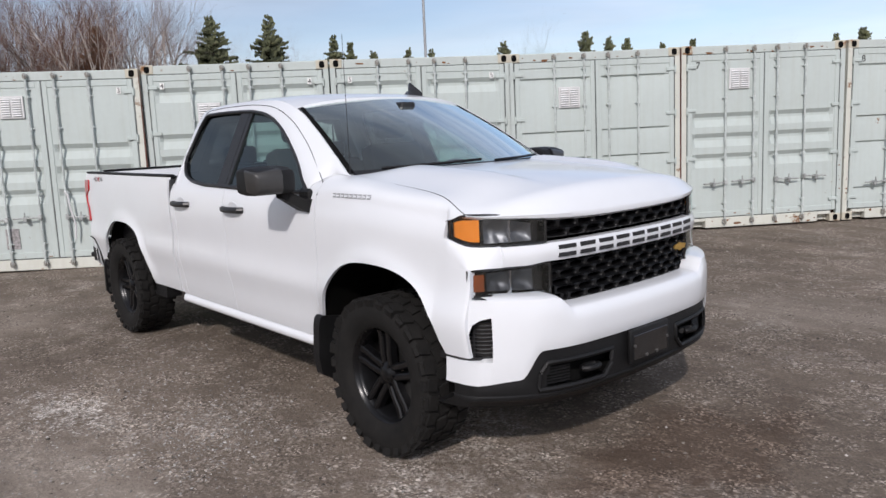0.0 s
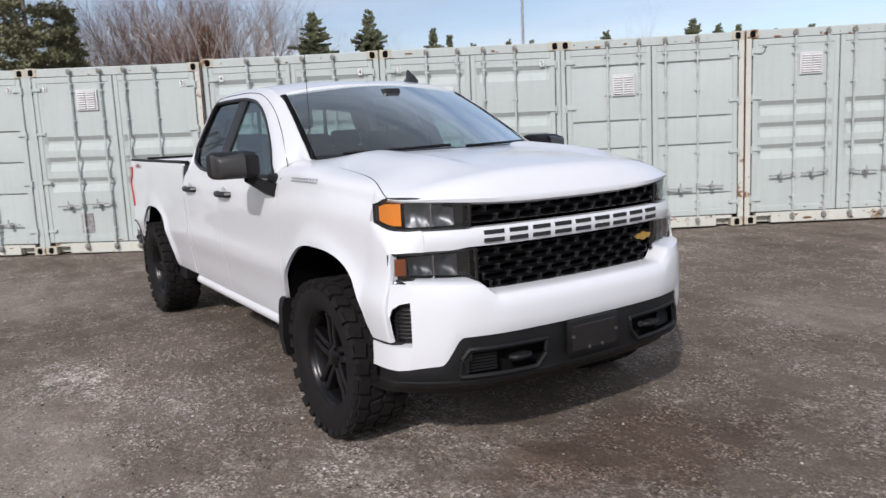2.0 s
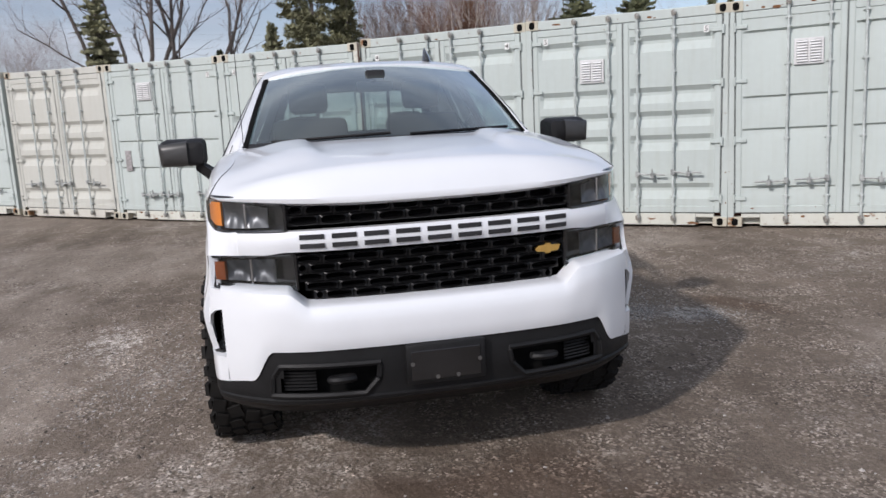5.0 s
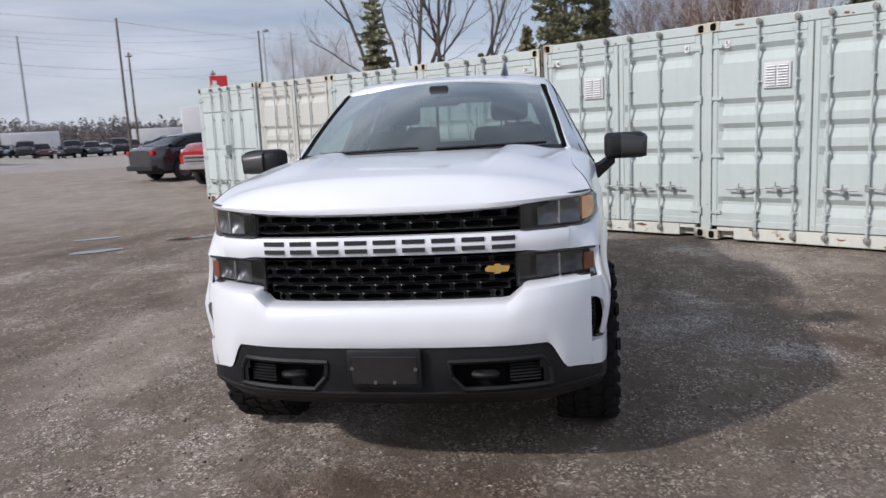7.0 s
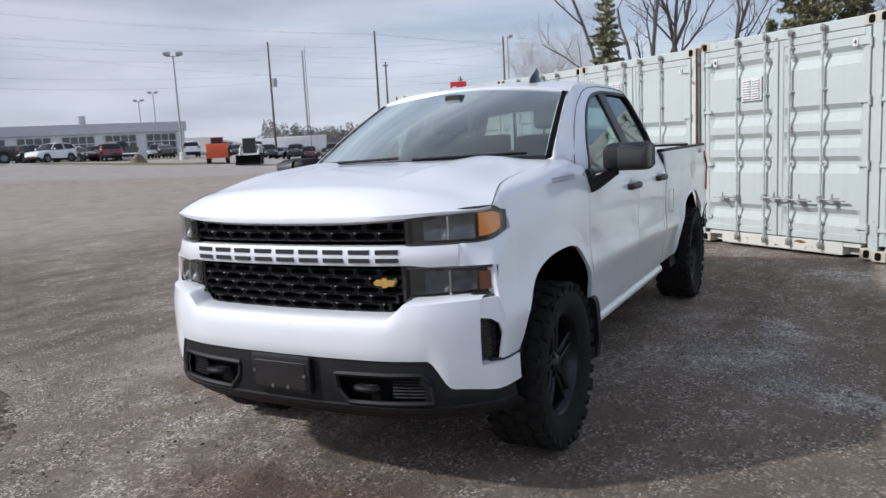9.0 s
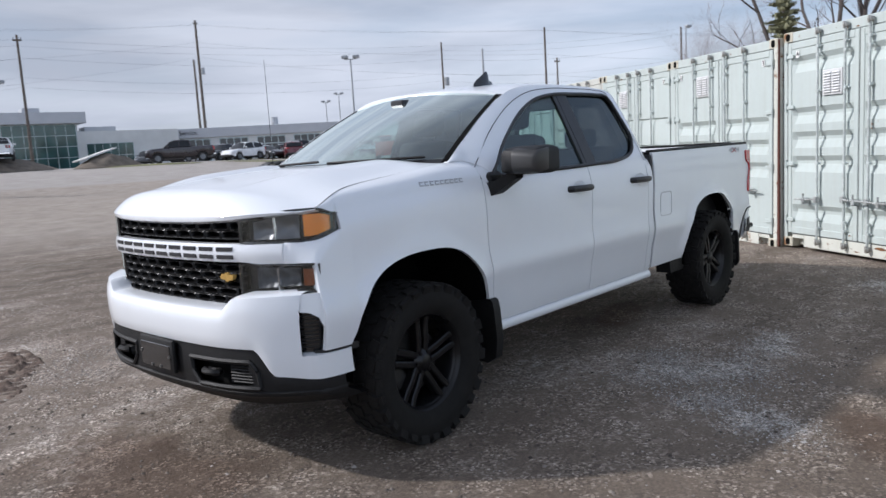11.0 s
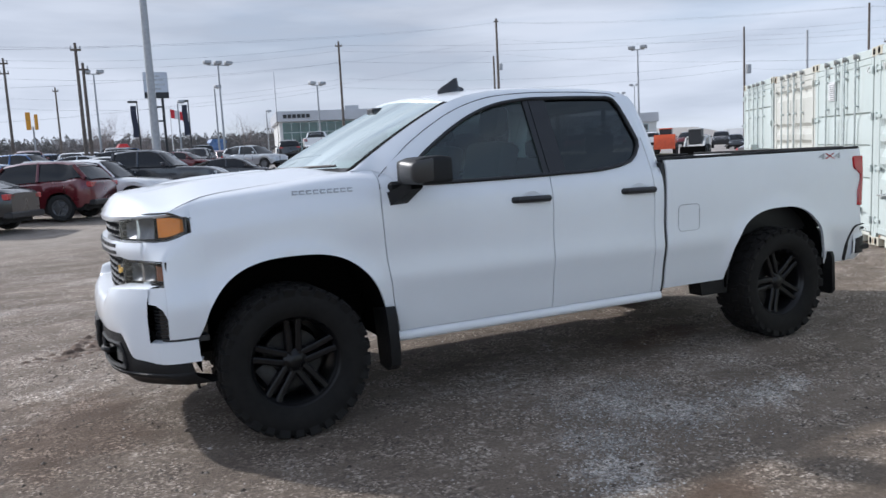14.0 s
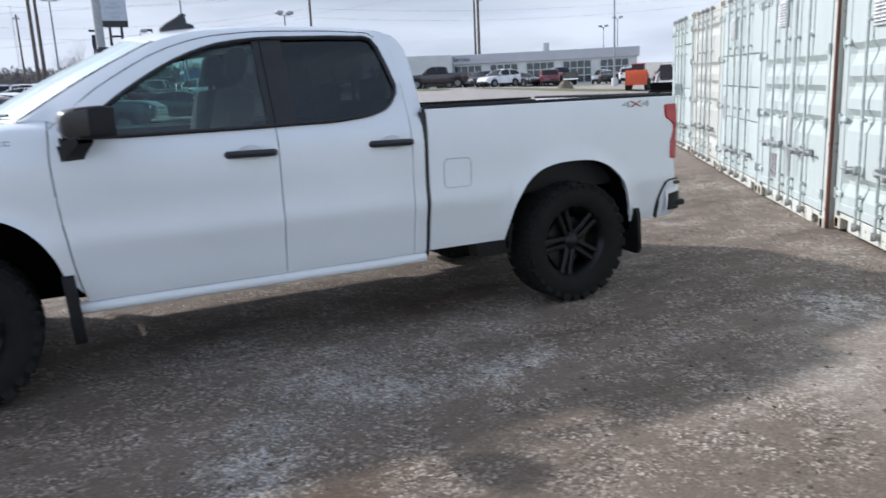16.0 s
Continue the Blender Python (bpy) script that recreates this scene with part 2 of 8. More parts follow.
def glass_mat(name, tint, gloss=0.03, ior=1.5, power=4.6, film=0.0, gain=1.0):
    m = bpy.data.materials.new(name)
    m.use_nodes = True
    nt = m.node_tree
    nt.nodes.clear()
    L = nt.links.new
    out = nt.nodes.new("ShaderNodeOutputMaterial")
    tr = nt.nodes.new("ShaderNodeBsdfTransparent")
    tr.inputs["Color"].default_value = (*tint, 1)
    gl = nt.nodes.new("ShaderNodeBsdfGlossy")
    gl.inputs["Color"].default_value = (0.92, 1.0, 0.98, 1)
    gl.inputs["Roughness"].default_value = gloss
    # gloss of a thin pane with two faces, alike from within and without
    f0 = 2 * ((ior - 1) / (ior + 1)) ** 2
    lw = nt.nodes.new("ShaderNodeLayerWeight")
    lw.inputs["Blend"].default_value = 0.5
    pw = nt.nodes.new("ShaderNodeMath")
    pw.operation = "POWER"
    pw.inputs[1].default_value = power
    fr = nt.nodes.new("ShaderNodeMath")
    fr.operation, fr.use_clamp = "MULTIPLY_ADD", True
    fr.inputs[1].default_value, fr.inputs[2].default_value = gain * (0.95 - f0), f0
    L(lw.outputs["Facing"], pw.inputs[0])
    L(pw.outputs[0], fr.inputs[0])
    mx = nt.nodes.new("ShaderNodeMixShader")
    L(fr.outputs[0], mx.inputs[0]), L(tr.outputs[0], mx.inputs[1]), L(gl.outputs[0], mx.inputs[2]), L(mx.outputs[0], out.inputs["Surface"])
    if film:
        # a thin pale diffuse layer mixed over the pane
        df = nt.nodes.new("ShaderNodeBsdfDiffuse")
        df.inputs["Color"].default_value = (0.75, 0.80, 0.79, 1)
        md = nt.nodes.new("ShaderNodeMixShader")
        md.inputs[0].default_value = film
        L(mx.outputs[0], md.inputs[1]), L(df.outputs[0], md.inputs[2]), L(md.outputs[0], out.inputs["Surface"])
    return m


M_WHITE = mat("white_paint", (0.755, 0.777, 0.805), 0.30, var=0.015, scale=1.5, coat=0.75, fine=8, rvar=0.05)
M_BLACK = mat("black_trim", (0.015, 0.015, 0.0165), 0.42, var=0.25, scale=8, bump=0.12, bscale=700)
M_BLACKGLOSS = mat("gloss_black", (0.012, 0.012, 0.013), 0.18, var=0.2, coat=0.6)
M_PLASTIC = mat("textured_plastic", (0.0095, 0.0095, 0.0102), 0.55, spec=0.3, var=0.25, scale=5, bump=0.2, bscale=500)
M_CAP = mat("satin_cap", (0.042, 0.0415, 0.041), 0.38, var=0.1, spec=0.5)
M_GRILLE = mat("grille_black", (0.005, 0.005, 0.0055), 0.38, var=0.2, spec=0.3)
# near-black, also laid where holes and recesses lie in shade
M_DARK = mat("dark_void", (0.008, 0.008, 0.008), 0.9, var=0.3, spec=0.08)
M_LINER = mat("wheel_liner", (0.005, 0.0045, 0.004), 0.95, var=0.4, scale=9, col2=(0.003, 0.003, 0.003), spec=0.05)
M_TYRE = mat("tyre_rubber", (0.0165, 0.0155, 0.0145), 0.82, var=0.3, scale=14, bump=0.25, bscale=180, col2=(0.0085, 0.0082, 0.008), spec=0.2)
M_RIM = mat("rim_black", (0.006, 0.006, 0.0068), 0.30, var=0.2, coat=0.0, spec=0.35)
M_STEEL = mat("bare_steel", (0.22, 0.215, 0.21), 0.42, 0.8, var=0.2, scale=15)
M_DISC = mat("dull_brake_steel", (0.04, 0.039, 0.038), 0.5, 0.6, var=0.2, scale=15)
M_REFLECTOR_DIM = mat("dim_reflector", (0.075, 0.078, 0.084), 0.42, 0.8, var=0.15, scale=30)
M_REFLECTOR = mat("lamp_reflector", (0.15, 0.153, 0.16), 0.40, 0.8, var=0.1, scale=30)
M_CHROME = mat("chrome", (0.80, 0.80, 0.82), 0.10, 1.0, var=0.03, rvar=0.03)
M_AMBER = mat("amber_lens", (0.95, 0.29, 0.03), 0.15, var=0.15, coat=0.8, fine=120)
M_AMBER_DARK = mat("smoked_amber_lens", (0.20, 0.05, 0.012), 0.15, var=0.15, coat=0.8, fine=120)
M_RED = mat("red_lens", (0.45, 0.012, 0.015), 0.15, var=0.2, coat=0.8, fine=120)
M_GOLD = mat("gold_badge", (0.75, 0.48, 0.14), 0.3, 0.7, var=0.1)
M_GREY = mat("grey_badge", (0.42, 0.43, 0.45), 0.3, 0.5, var=0.1)
M_FABRIC = mat("seat_cloth", (0.020, 0.021, 0.023), 0.9, var=0.25, scale=20, bump=0.3, bscale=400)
M_GLASS = glass_mat("windscreen_glass", (0.62, 0.76, 0.73), 0.02, 1.42, 5.0, 0.03, 7.0)
M_GLASS_FRONT = glass_mat("door_glass", (0.44, 0.63, 0.60), 0.02, 1.50)
M_GLASS_DARK = glass_mat("privacy_glass", (0.06, 0.065, 0.07), 0.03, 1.42)
M_LENS = glass_mat("clear_lens", (0.93, 0.95, 0.97))


# ---- ground ----
ROW_A = radians(54.74)
ROW_D = Vector((math.cos(ROW_A), math.sin(ROW_A), 0))
ROW_N = Vector((math.sin(ROW_A), -math.cos(ROW_A), 0))
ROW0 = Vector((-12.73, -7.60, 0)) + ROW_N * -0.0365
PITCH = 2.455
# where each container begins along the row, and the height of its two lower corners
ROW_U = [0.018, 2.548, 4.987, 7.426, 9.893, 12.344, 14.784, 17.239, 19.700, 22.16]
ROW_ZL = [0.179, 0.126, 0.082, 0.051, 0.068, 0.060, 0.047, 0.074, 0.092, 0.094]
ROW_ZR = [0.149, 0.085, 0.045, 0.025, 0.063, 0.049, 0.067, 0.088, 0.092, 0.095]


def sstep(a, b, x):
    t = min(1, max(0, (x - a) / (b - a)))
    return t * t * (3 - 2 * t)


def row_base(s):
    return float(np.interp(s, range(10), ROW_ZL))


def ground_z(x, y):
    """The yard is flat round the truck, a little higher along the row, and the far lot lies above it."""
    p = Vector((x, y, 0)) - ROW0
    d = p.dot(ROW_N)
    s = p.dot(ROW_D) / PITCH
    z = (row_base(s) - 0.018) * sstep(2.6, 0.2, d) * sstep(-3.5, -0.5, s)
    r = math.hypot(x, y)
    az = math.degrees(math.atan2(y, x))
    side = sstep(-175, -165, az) * (1 - sstep(-40, -10, az))
    z = max(z, (0.5 * sstep(9, 28, r) + (1.2 * sstep(32, 92, r) + 6.0 * sstep(95, 240, r)) * sstep(-143, -134, az)) * side)
    z += 0.75 * sstep(30, 46, r) * (1 - sstep(60, 95, r)) * sstep(-136, -118, az) * side
    z += 0.012 * noise.noise((x * 0.35, y * 0.35, 3.1)) * sstep(60, 20, r)
    return z


def gravel_mat():
    m = bpy.data.materials.new("packed_gravel")
    m.use_nodes = True
    nt = m.node_tree
    b = nt.nodes["Principled BSDF"]
    N, L = nt.nodes.new, nt.links.new
    tc = N("ShaderNodeTexCoord")
    src = tc.outputs["Object"]

    def noise_node(scale, detail=5, rough=0.6):
        n = N("ShaderNodeTexNoise")
        n.inputs["Scale"].default_value, n.inputs["Detail"].default_value, n.inputs["Roughness"].default_value = scale, detail, rough
        L(src, n.inputs["Vector"])
        return n.outputs["Fac"]

    def ramp(fac, stops):
        r = N("ShaderNodeValToRGB")
        while len(r.color_ramp.elements) < len(stops):
            r.color_ramp.elements.new(0.5)
        for e, (p, c) in zip(r.color_ramp.elements, stops):
            e.position, e.color = p, (*c, 1)
        L(fac, r.inputs["Fac"])
        return r.outputs["Color"]

    def mix(f, a, c):
        x = N("ShaderNodeMix")
        x.data_type = "RGBA"
        for s, v in (("Factor", f), ("A", a), ("B", c)):
            if isinstance(v, (int, float)):
                x.inputs[s].default_value = v
            else:
                L(v, x.inputs[s])
        return x.outputs["Result"]

    def grains(scale):
        """Cells of even random tone, one for each small stone."""
        v = N("ShaderNodeTexVoronoi")
        v.inputs["Scale"].default_value = scale
        L(src, v.inputs["Vector"])
        sp = N("ShaderNodeSeparateColor")
        L(v.outputs["Color"], sp.inputs[0])
        return sp.outputs[0]

    g1, g2 = grains(88), grains(46)
    stone = ramp(g1, [(0.0, (0.068, 0.058, 0.049)), (0.45, (0.125, 0.107, 0.091)), (0.75, (0.205, 0.180, 0.156)), (0.90, (0.340, 0.305, 0.270)), (1.0, (0.560, 0.525, 0.485))])
    stone2 = ramp(g2, [(0.0, (0.075, 0.064, 0.055)), (0.50, (0.135, 0.115, 0.098)), (0.82, (0.220, 0.193, 0.168)), (0.97, (0.430, 0.395, 0.355))])
    fines = ramp(noise_node(70, 6, 0.75), [(0.30, (0.080, 0.067, 0.056)), (0.70, (0.178, 0.152, 0.128))])
    c = mix(ramp(noise_node(6.5), [(0.40, (0.0, 0.0, 0.0)), (0.64, (0.8, 0.8, 0.8))]), stone, stone2)
    c = mix(ramp(noise_node(3.1, 8, 0.68), [(0.45, (0.05, 0.05, 0.05)), (0.56, (0.88, 0.88, 0.88))]), c, fines)
    # pale crushed stone left in patches, and broad darker or dusty areas
    pale = ramp(g1, [(0.0, (0.090, 0.080, 0.070)), (0.40, (0.345, 0.330, 0.312)), (1.0, (0.740, 0.735, 0.725))])
    pm = N("ShaderNodeMath")
    pm.operation = "MULTIPLY"
    L(ramp(noise_node(0.55, 7, 0.65), [(0.52, (0, 0, 0)), (0.68, (1, 1, 1))]), pm.inputs[0])
    L(ramp(noise_node(14, 6, 0.7), [(0.42, (0, 0, 0)), (0.58, (0.6, 0.6, 0.6))]), pm.inputs[1])
    total = pm.outputs[0]
    # where crushed stone was spread beside the truck
    for cx, cy, sx, sy, rot in ((-1.85, 1.62, 1.45, 0.80, 2.35), (-2.65, 1.85, 0.95, 0.60, 0.3), (-1.15, 2.25, 0.9, 0.6, 1.2), (-4.9, 2.2, 1.4, 0.9, 0.9), (-2.0, -2.0, 1.9, 0.6, 0.1)):
        mp = N("ShaderNodeMapping")
        mp.vector_type = "TEXTURE"
        mp.inputs["Location"].default_value, mp.inputs["Rotation"].default_value, mp.inputs["Scale"].default_value = (cx, cy, 0), (0, 0, rot), (sx, sy, 1)
        L(src, mp.inputs["Vector"])
        ln = N("ShaderNodeVectorMath")
        ln.operation = "LENGTH"
        L(mp.outputs[0], ln.inputs[0])
        ad = N("ShaderNodeMath")
        ad.operation = "MULTIPLY_ADD"
        ad.inputs[1].default_value = 1.0
        L(noise_node(3.2, 7, 0.7), ad.inputs[0])
        L(ln.outputs["Value"], ad.inputs[2])
        spot = ramp(ad.outputs[0], [(0.50, (0.78, 0.78, 0.78)), (1.12, (0, 0, 0))])
        gr = N("ShaderNodeMath")
        gr.operation = "MULTIPLY"
        L(spot, gr.inputs[0])
        L(ramp(noise_node(6.5, 9, 0.78), [(0.43, (0.02, 0.02, 0.02)), (0.53, (1.25, 1.25, 1.25))]), gr.inputs[1])
        pk = N("ShaderNodeMath")
        pk.operation = "MULTIPLY_ADD"
        pk.inputs[1].default_value = -0.45
        L(g2, pk.inputs[0])
        L(gr.outputs[0], pk.inputs[2])
        mxx = N("ShaderNodeMath")
        mxx.operation = "MAXIMUM"
        L(total, mxx.inputs[0]), L(ramp(pk.outputs[0], [(0.02, (0, 0, 0)), (0.36, (0.72, 0.72, 0.72))]), mxx.inputs[1])
        total = mxx.outputs[0]
    c = mix(total, c, pale)
    # dry, dusty stretches where the fines have come up
    dust = mix(0.45, ramp(noise_node(150, 4, 0.7), [(0.30, (0.175, 0.156, 0.137)), (0.70, (0.375, 0.345, 0.312))]), c)
    for cx, cy, sx, sy, rot in ((-6.0, -3.0, 5.0, 2.6, 0.9), (0.5, 3.3, 2.2, 1.3, 0.2), (-4.2, 3.1, 2.4, 1.2, 0.9), (-1.2, -2.6, 2.8, 1.3, 0.2), (-3.6, -3.0, 2.0, 1.1, 0.5)):
        mp = N("ShaderNodeMapping")
        mp.vector_type = "TEXTURE"
        mp.inputs["Location"].default_value, mp.inputs["Rotation"].default_value, mp.inputs["Scale"].default_value = (cx, cy, 0), (0, 0, rot), (sx, sy, 1)
        L(src, mp.inputs["Vector"])
        ln = N("ShaderNodeVectorMath")
        ln.operation = "LENGTH"
        L(mp.outputs[0], ln.inputs[0])
        ad = N("ShaderNodeMath")
        ad.operation = "MULTIPLY_ADD"
        ad.inputs[1].default_value = 0.9
        L(noise_node(1.4, 7, 0.65), ad.inputs[0])
        L(ln.outputs["Value"], ad.inputs[2])
        c = mix(ramp(ad.outputs[0], [(0.75, (0.85, 0.85, 0.85)), (1.35, (0, 0, 0))]), c, dust)
    # darker, browner patches at the truck's nose, beside it and under its bed
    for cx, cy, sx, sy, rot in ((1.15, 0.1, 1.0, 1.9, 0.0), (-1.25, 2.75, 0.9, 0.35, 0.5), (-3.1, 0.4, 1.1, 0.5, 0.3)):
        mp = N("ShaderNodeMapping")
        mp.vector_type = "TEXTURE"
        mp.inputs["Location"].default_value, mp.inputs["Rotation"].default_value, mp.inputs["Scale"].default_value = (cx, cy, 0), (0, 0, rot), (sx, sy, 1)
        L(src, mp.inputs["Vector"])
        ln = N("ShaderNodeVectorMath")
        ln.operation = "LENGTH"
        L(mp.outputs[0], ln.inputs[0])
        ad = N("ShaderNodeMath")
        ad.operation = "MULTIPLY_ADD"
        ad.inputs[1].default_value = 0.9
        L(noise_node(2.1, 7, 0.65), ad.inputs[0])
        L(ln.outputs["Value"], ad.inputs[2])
        brown_patch = N("ShaderNodeMix")
        brown_patch.data_type, brown_patch.blend_type = "RGBA", "MULTIPLY"
        L(ramp(ad.outputs[0], [(0.75, (0.9, 0.9, 0.9)), (1.40, (0, 0, 0))]), brown_patch.inputs["Factor"])
        L(c, brown_patch.inputs["A"])
        brown_patch.inputs["B"].default_value = (0.70, 0.62, 0.57, 1)
        c = brown_patch.outputs["Result"]
    tone = ramp(noise_node(0.16, 5), [(0.35, (1.10, 1.05, 0.99)), (0.65, (1.46, 1.41, 1.36))])
    mul = N("ShaderNodeMix")
    mul.data_type, mul.blend_type = "RGBA", "MULTIPLY"
    mul.inputs["Factor"].default_value = 1
    streak = N("ShaderNodeMapping")
    streak.inputs["Rotation"].default_value, streak.inputs["Scale"].default_value = (0, 0, 0.75), (0.55, 1.7, 1)
    L(src, streak.inputs["Vector"])
    ns = N("ShaderNodeTexNoise")
    ns.inputs["Scale"].default_value, ns.inputs["Detail"].default_value, ns.inputs["Roughness"].default_value = 0.9, 8, 0.62
    L(streak.outputs[0], ns.inputs["Vector"])
    m2 = N("ShaderNodeMix")
    m2.data_type, m2.blend_type = "RGBA", "MULTIPLY"
    m2.inputs["Factor"].default_value = 1
    L(c, m2.inputs["A"]), L(ramp(ns.outputs["Fac"], [(0.32, (0.70, 0.67, 0.645)), (0.66, (1.27, 1.255, 1.245))]), m2.inputs["B"])
    L(m2.outputs["Result"], mul.inputs["A"]), L(tone, mul.inputs["B"])
    # beyond the yard the lot is paler, partly sun glare put into colour
    sc = N("ShaderNodeVectorMath")
    sc.operation = "MULTIPLY"
    sc.inputs[1].default_value = (0.05, 0.05, 0)
    L(src, sc.inputs[0])
    le = N("ShaderNodeVectorMath")
    le.operation = "LENGTH"
    L(sc.outputs[0], le.inputs[0])
    ad = N("ShaderNodeMath")
    ad.operation = "MULTIPLY_ADD"
    ad.inputs[1].default_value = 0.25
    L(noise_node(0.22, 5), ad.inputs[0])
    L(le.outputs["Value"], ad.inputs[2])
    lot = ramp(noise_node(1.7, 8, 0.7), [(0.3, (0.275, 0.237, 0.200)), (0.7, (0.440, 0.388, 0.335))])
    far = mix(ramp(ad.outputs[0], [(0.60, (0, 0, 0)), (0.92, (0.85, 0.85, 0.85))]), mul.outputs["Result"], lot)
    # pale tarmac of the dealer's lot begins past the yard
    s2 = N("ShaderNodeMath")
    s2.operation = "MULTIPLY_ADD"
    s2.inputs[1].default_value = 0.05
    L(noise_node(0.30, 6, 0.6), s2.inputs[0])
    s3 = N("ShaderNodeMath")
    s3.operation = "MULTIPLY"
    s3.inputs[1].default_value = 0.40
    L(le.outputs["Value"], s3.inputs[0])
    L(s3.outputs[0], s2.inputs[2])
    tarmac = ramp(noise_node(0.9, 8, 0.7), [(0.3, (0.330, 0.300, 0.275)), (0.7, (0.430, 0.400, 0.372))])
    far = mix(ramp(s2.outputs[0], [(0.755, (0, 0, 0)), (0.785, (0.9, 0.9, 0.9))]), far, tarmac)
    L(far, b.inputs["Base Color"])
    b.inputs["Roughness"].default_value = 0.88
    b.inputs["Specular IOR Level"].default_value = 0.25
    bp = N("ShaderNodeBump")
    bp.inputs["Strength"].default_value, bp.inputs["Distance"].default_value = 0.9, 0.008
    hs = N("ShaderNodeMath")
    hs.operation = "ADD"
    L(g1, hs.inputs[0])
    L(noise_node(95, 5, 0.7), hs.inputs[1])
    L(hs.outputs[0], bp.inputs["Height"])
    bp2 = N("ShaderNodeBump")
    bp2.inputs["Strength"].default_value, bp2.inputs["Distance"].default_value = 0.6, 0.05
    L(noise_node(4.5, 6), bp2.inputs["Height"])
    L(bp.outputs[0], bp2.inputs["Normal"])
    L(bp2.outputs[0], b.inputs["Normal"])
    return m


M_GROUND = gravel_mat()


def build_ground():
    bm = bmesh.new()
    radii = [0.0]
    r = 0.5
    while r < 14:
        radii.append(r)
        r += 0.4
    while r < 2500:
        radii.append(r)
        r *= 1.12
    n = 96
    rows = []
    for r in radii:
        rows.append([(r * math.cos(2 * math.pi * k / n) - 1, r * math.sin(2 * math.pi * k / n), ground_z(r * math.cos(2 * math.pi * k / n) - 1, r * math.sin(2 * math.pi * k / n))) for k in range(n + 1)])
    grid(bm, rows)
    bmesh.ops.remove_doubles(bm, verts=bm.verts, dist=1e-4)
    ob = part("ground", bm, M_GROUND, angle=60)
    return tagged(ob, "packed brown-grey gravel yard with pale stone patches", "ground", kind="structure")


build_ground()


def loose_stones(seed, n, spots, label, lo, hi, material):
    """Loose stones strewn over the yard, joined into one."""
    rnd = random.Random(seed)
    vs, fs = [], []
    for _ in range(n):
        if spots and rnd.random() < 0.8:
            cx, cy, sx, sy, a = spots[rnd.randrange(len(spots))]
            u, v = rnd.gauss(0, sx), rnd.gauss(0, sy)
            x, y = cx + u * math.cos(a) - v * math.sin(a), cy + u * math.sin(a) + v * math.cos(a)
        else:
            x, y = rnd.uniform(-8, 5.5), rnd.uniform(-6, 7)
        if (Vector((x, y, 0)) - ROW0).dot(ROW_N) < 0.05:
            continue
        r = lo + (hi - lo) * rnd.random() ** 3.2
        z = ground_z(x, y) + r * 0.12
        b = len(vs)
        a0 = rnd.random() * 6.28
        for k in range(5):
            a = a0 + 1.2566 * k + rnd.uniform(-0.3, 0.3)
            q = r * rnd.uniform(0.7, 1.25)
            vs.append((x + q * math.cos(a), y + q * math.sin(a), z + r * rnd.uniform(-0.1, 0.25)))
        vs.append((x + r * rnd.uniform(-0.3, 0.3), y + r * rnd.uniform(-0.3, 0.3), z + r * rnd.uniform(0.5, 0.85)))
        for k in range(5):
            fs.append((b + k, b + (k + 1) % 5, b + 5))
    me = bpy.data.meshes.new("loose_gravel")
    me.from_pydata(vs, [], fs)
    me.materials.append(material)
    return tagged(new("loose_gravel", me), label, "gravel", kind="stuff")


def stone_mat(name, stops):
    m = mat(name, (0.3, 0.3, 0.3), 0.85, var=0.1)
    nt = m.node_tree
    b = nt.nodes["Principled BSDF"]
    g = nt.nodes.new("ShaderNodeNewGeometry")
    r = nt.nodes.new("ShaderNodeValToRGB")
    while len(r.color_ramp.elements) < len(stops):
        r.color_ramp.elements.new(0.5)
    for e, (p, c) in zip(r.color_ramp.elements, stops):
        e.position, e.color = p, (*c, 1)
    nt.links.new(g.outputs["Random Per Island"], r.inputs["Fac"])
    nt.links.new(r.outputs["Color"], b.inputs["Base Color"])
    return m


loose_stones(1, 26000, [], "small mixed brown and grey loose stones", 0.003, 0.015, stone_mat("mixed_stone", [(0, (0.05, 0.041, 0.033)), (0.5, (0.125, 0.103, 0.085)), (0.85, (0.22, 0.19, 0.162)), (1.0, (0.48, 0.44, 0.40))]))
PALE = stone_mat("pale_stone", [(0, (0.13, 0.12, 0.108)), (0.5, (0.27, 0.255, 0.235)), (1.0, (0.52, 0.50, 0.475))])
loose_stones(2, 15000, [(-1.98, 1.32, 0.16, 0.12, 0.5), (-1.63, 1.60, 0.22, 0.14, 2.2), (-1.95, 1.88, 0.20, 0.12, 0.4), (-1.10, 2.31, 0.18, 0.12, 1.2), (-2.60, 1.80, 0.25, 0.12, 0.1), (-1.32, 1.93, 0.14, 0.10, 2.0), (-1.75, 1.75, 0.45, 0.26, 2.4), (-4.9, 2.25, 0.5, 0.25, 0.9)], "pale crushed stone lying in patches", 0.0025, 0.009, PALE)
loose_stones(3, 7000, [(-2.0, -1.75, 0.9, 0.35, 2.4), (-1.0, -1.5, 0.4, 0.25, 2.5), (0.4, -2.4, 0.5, 0.4, 0.8)], "scattered pale crushed stone", 0.003, 0.010, PALE)


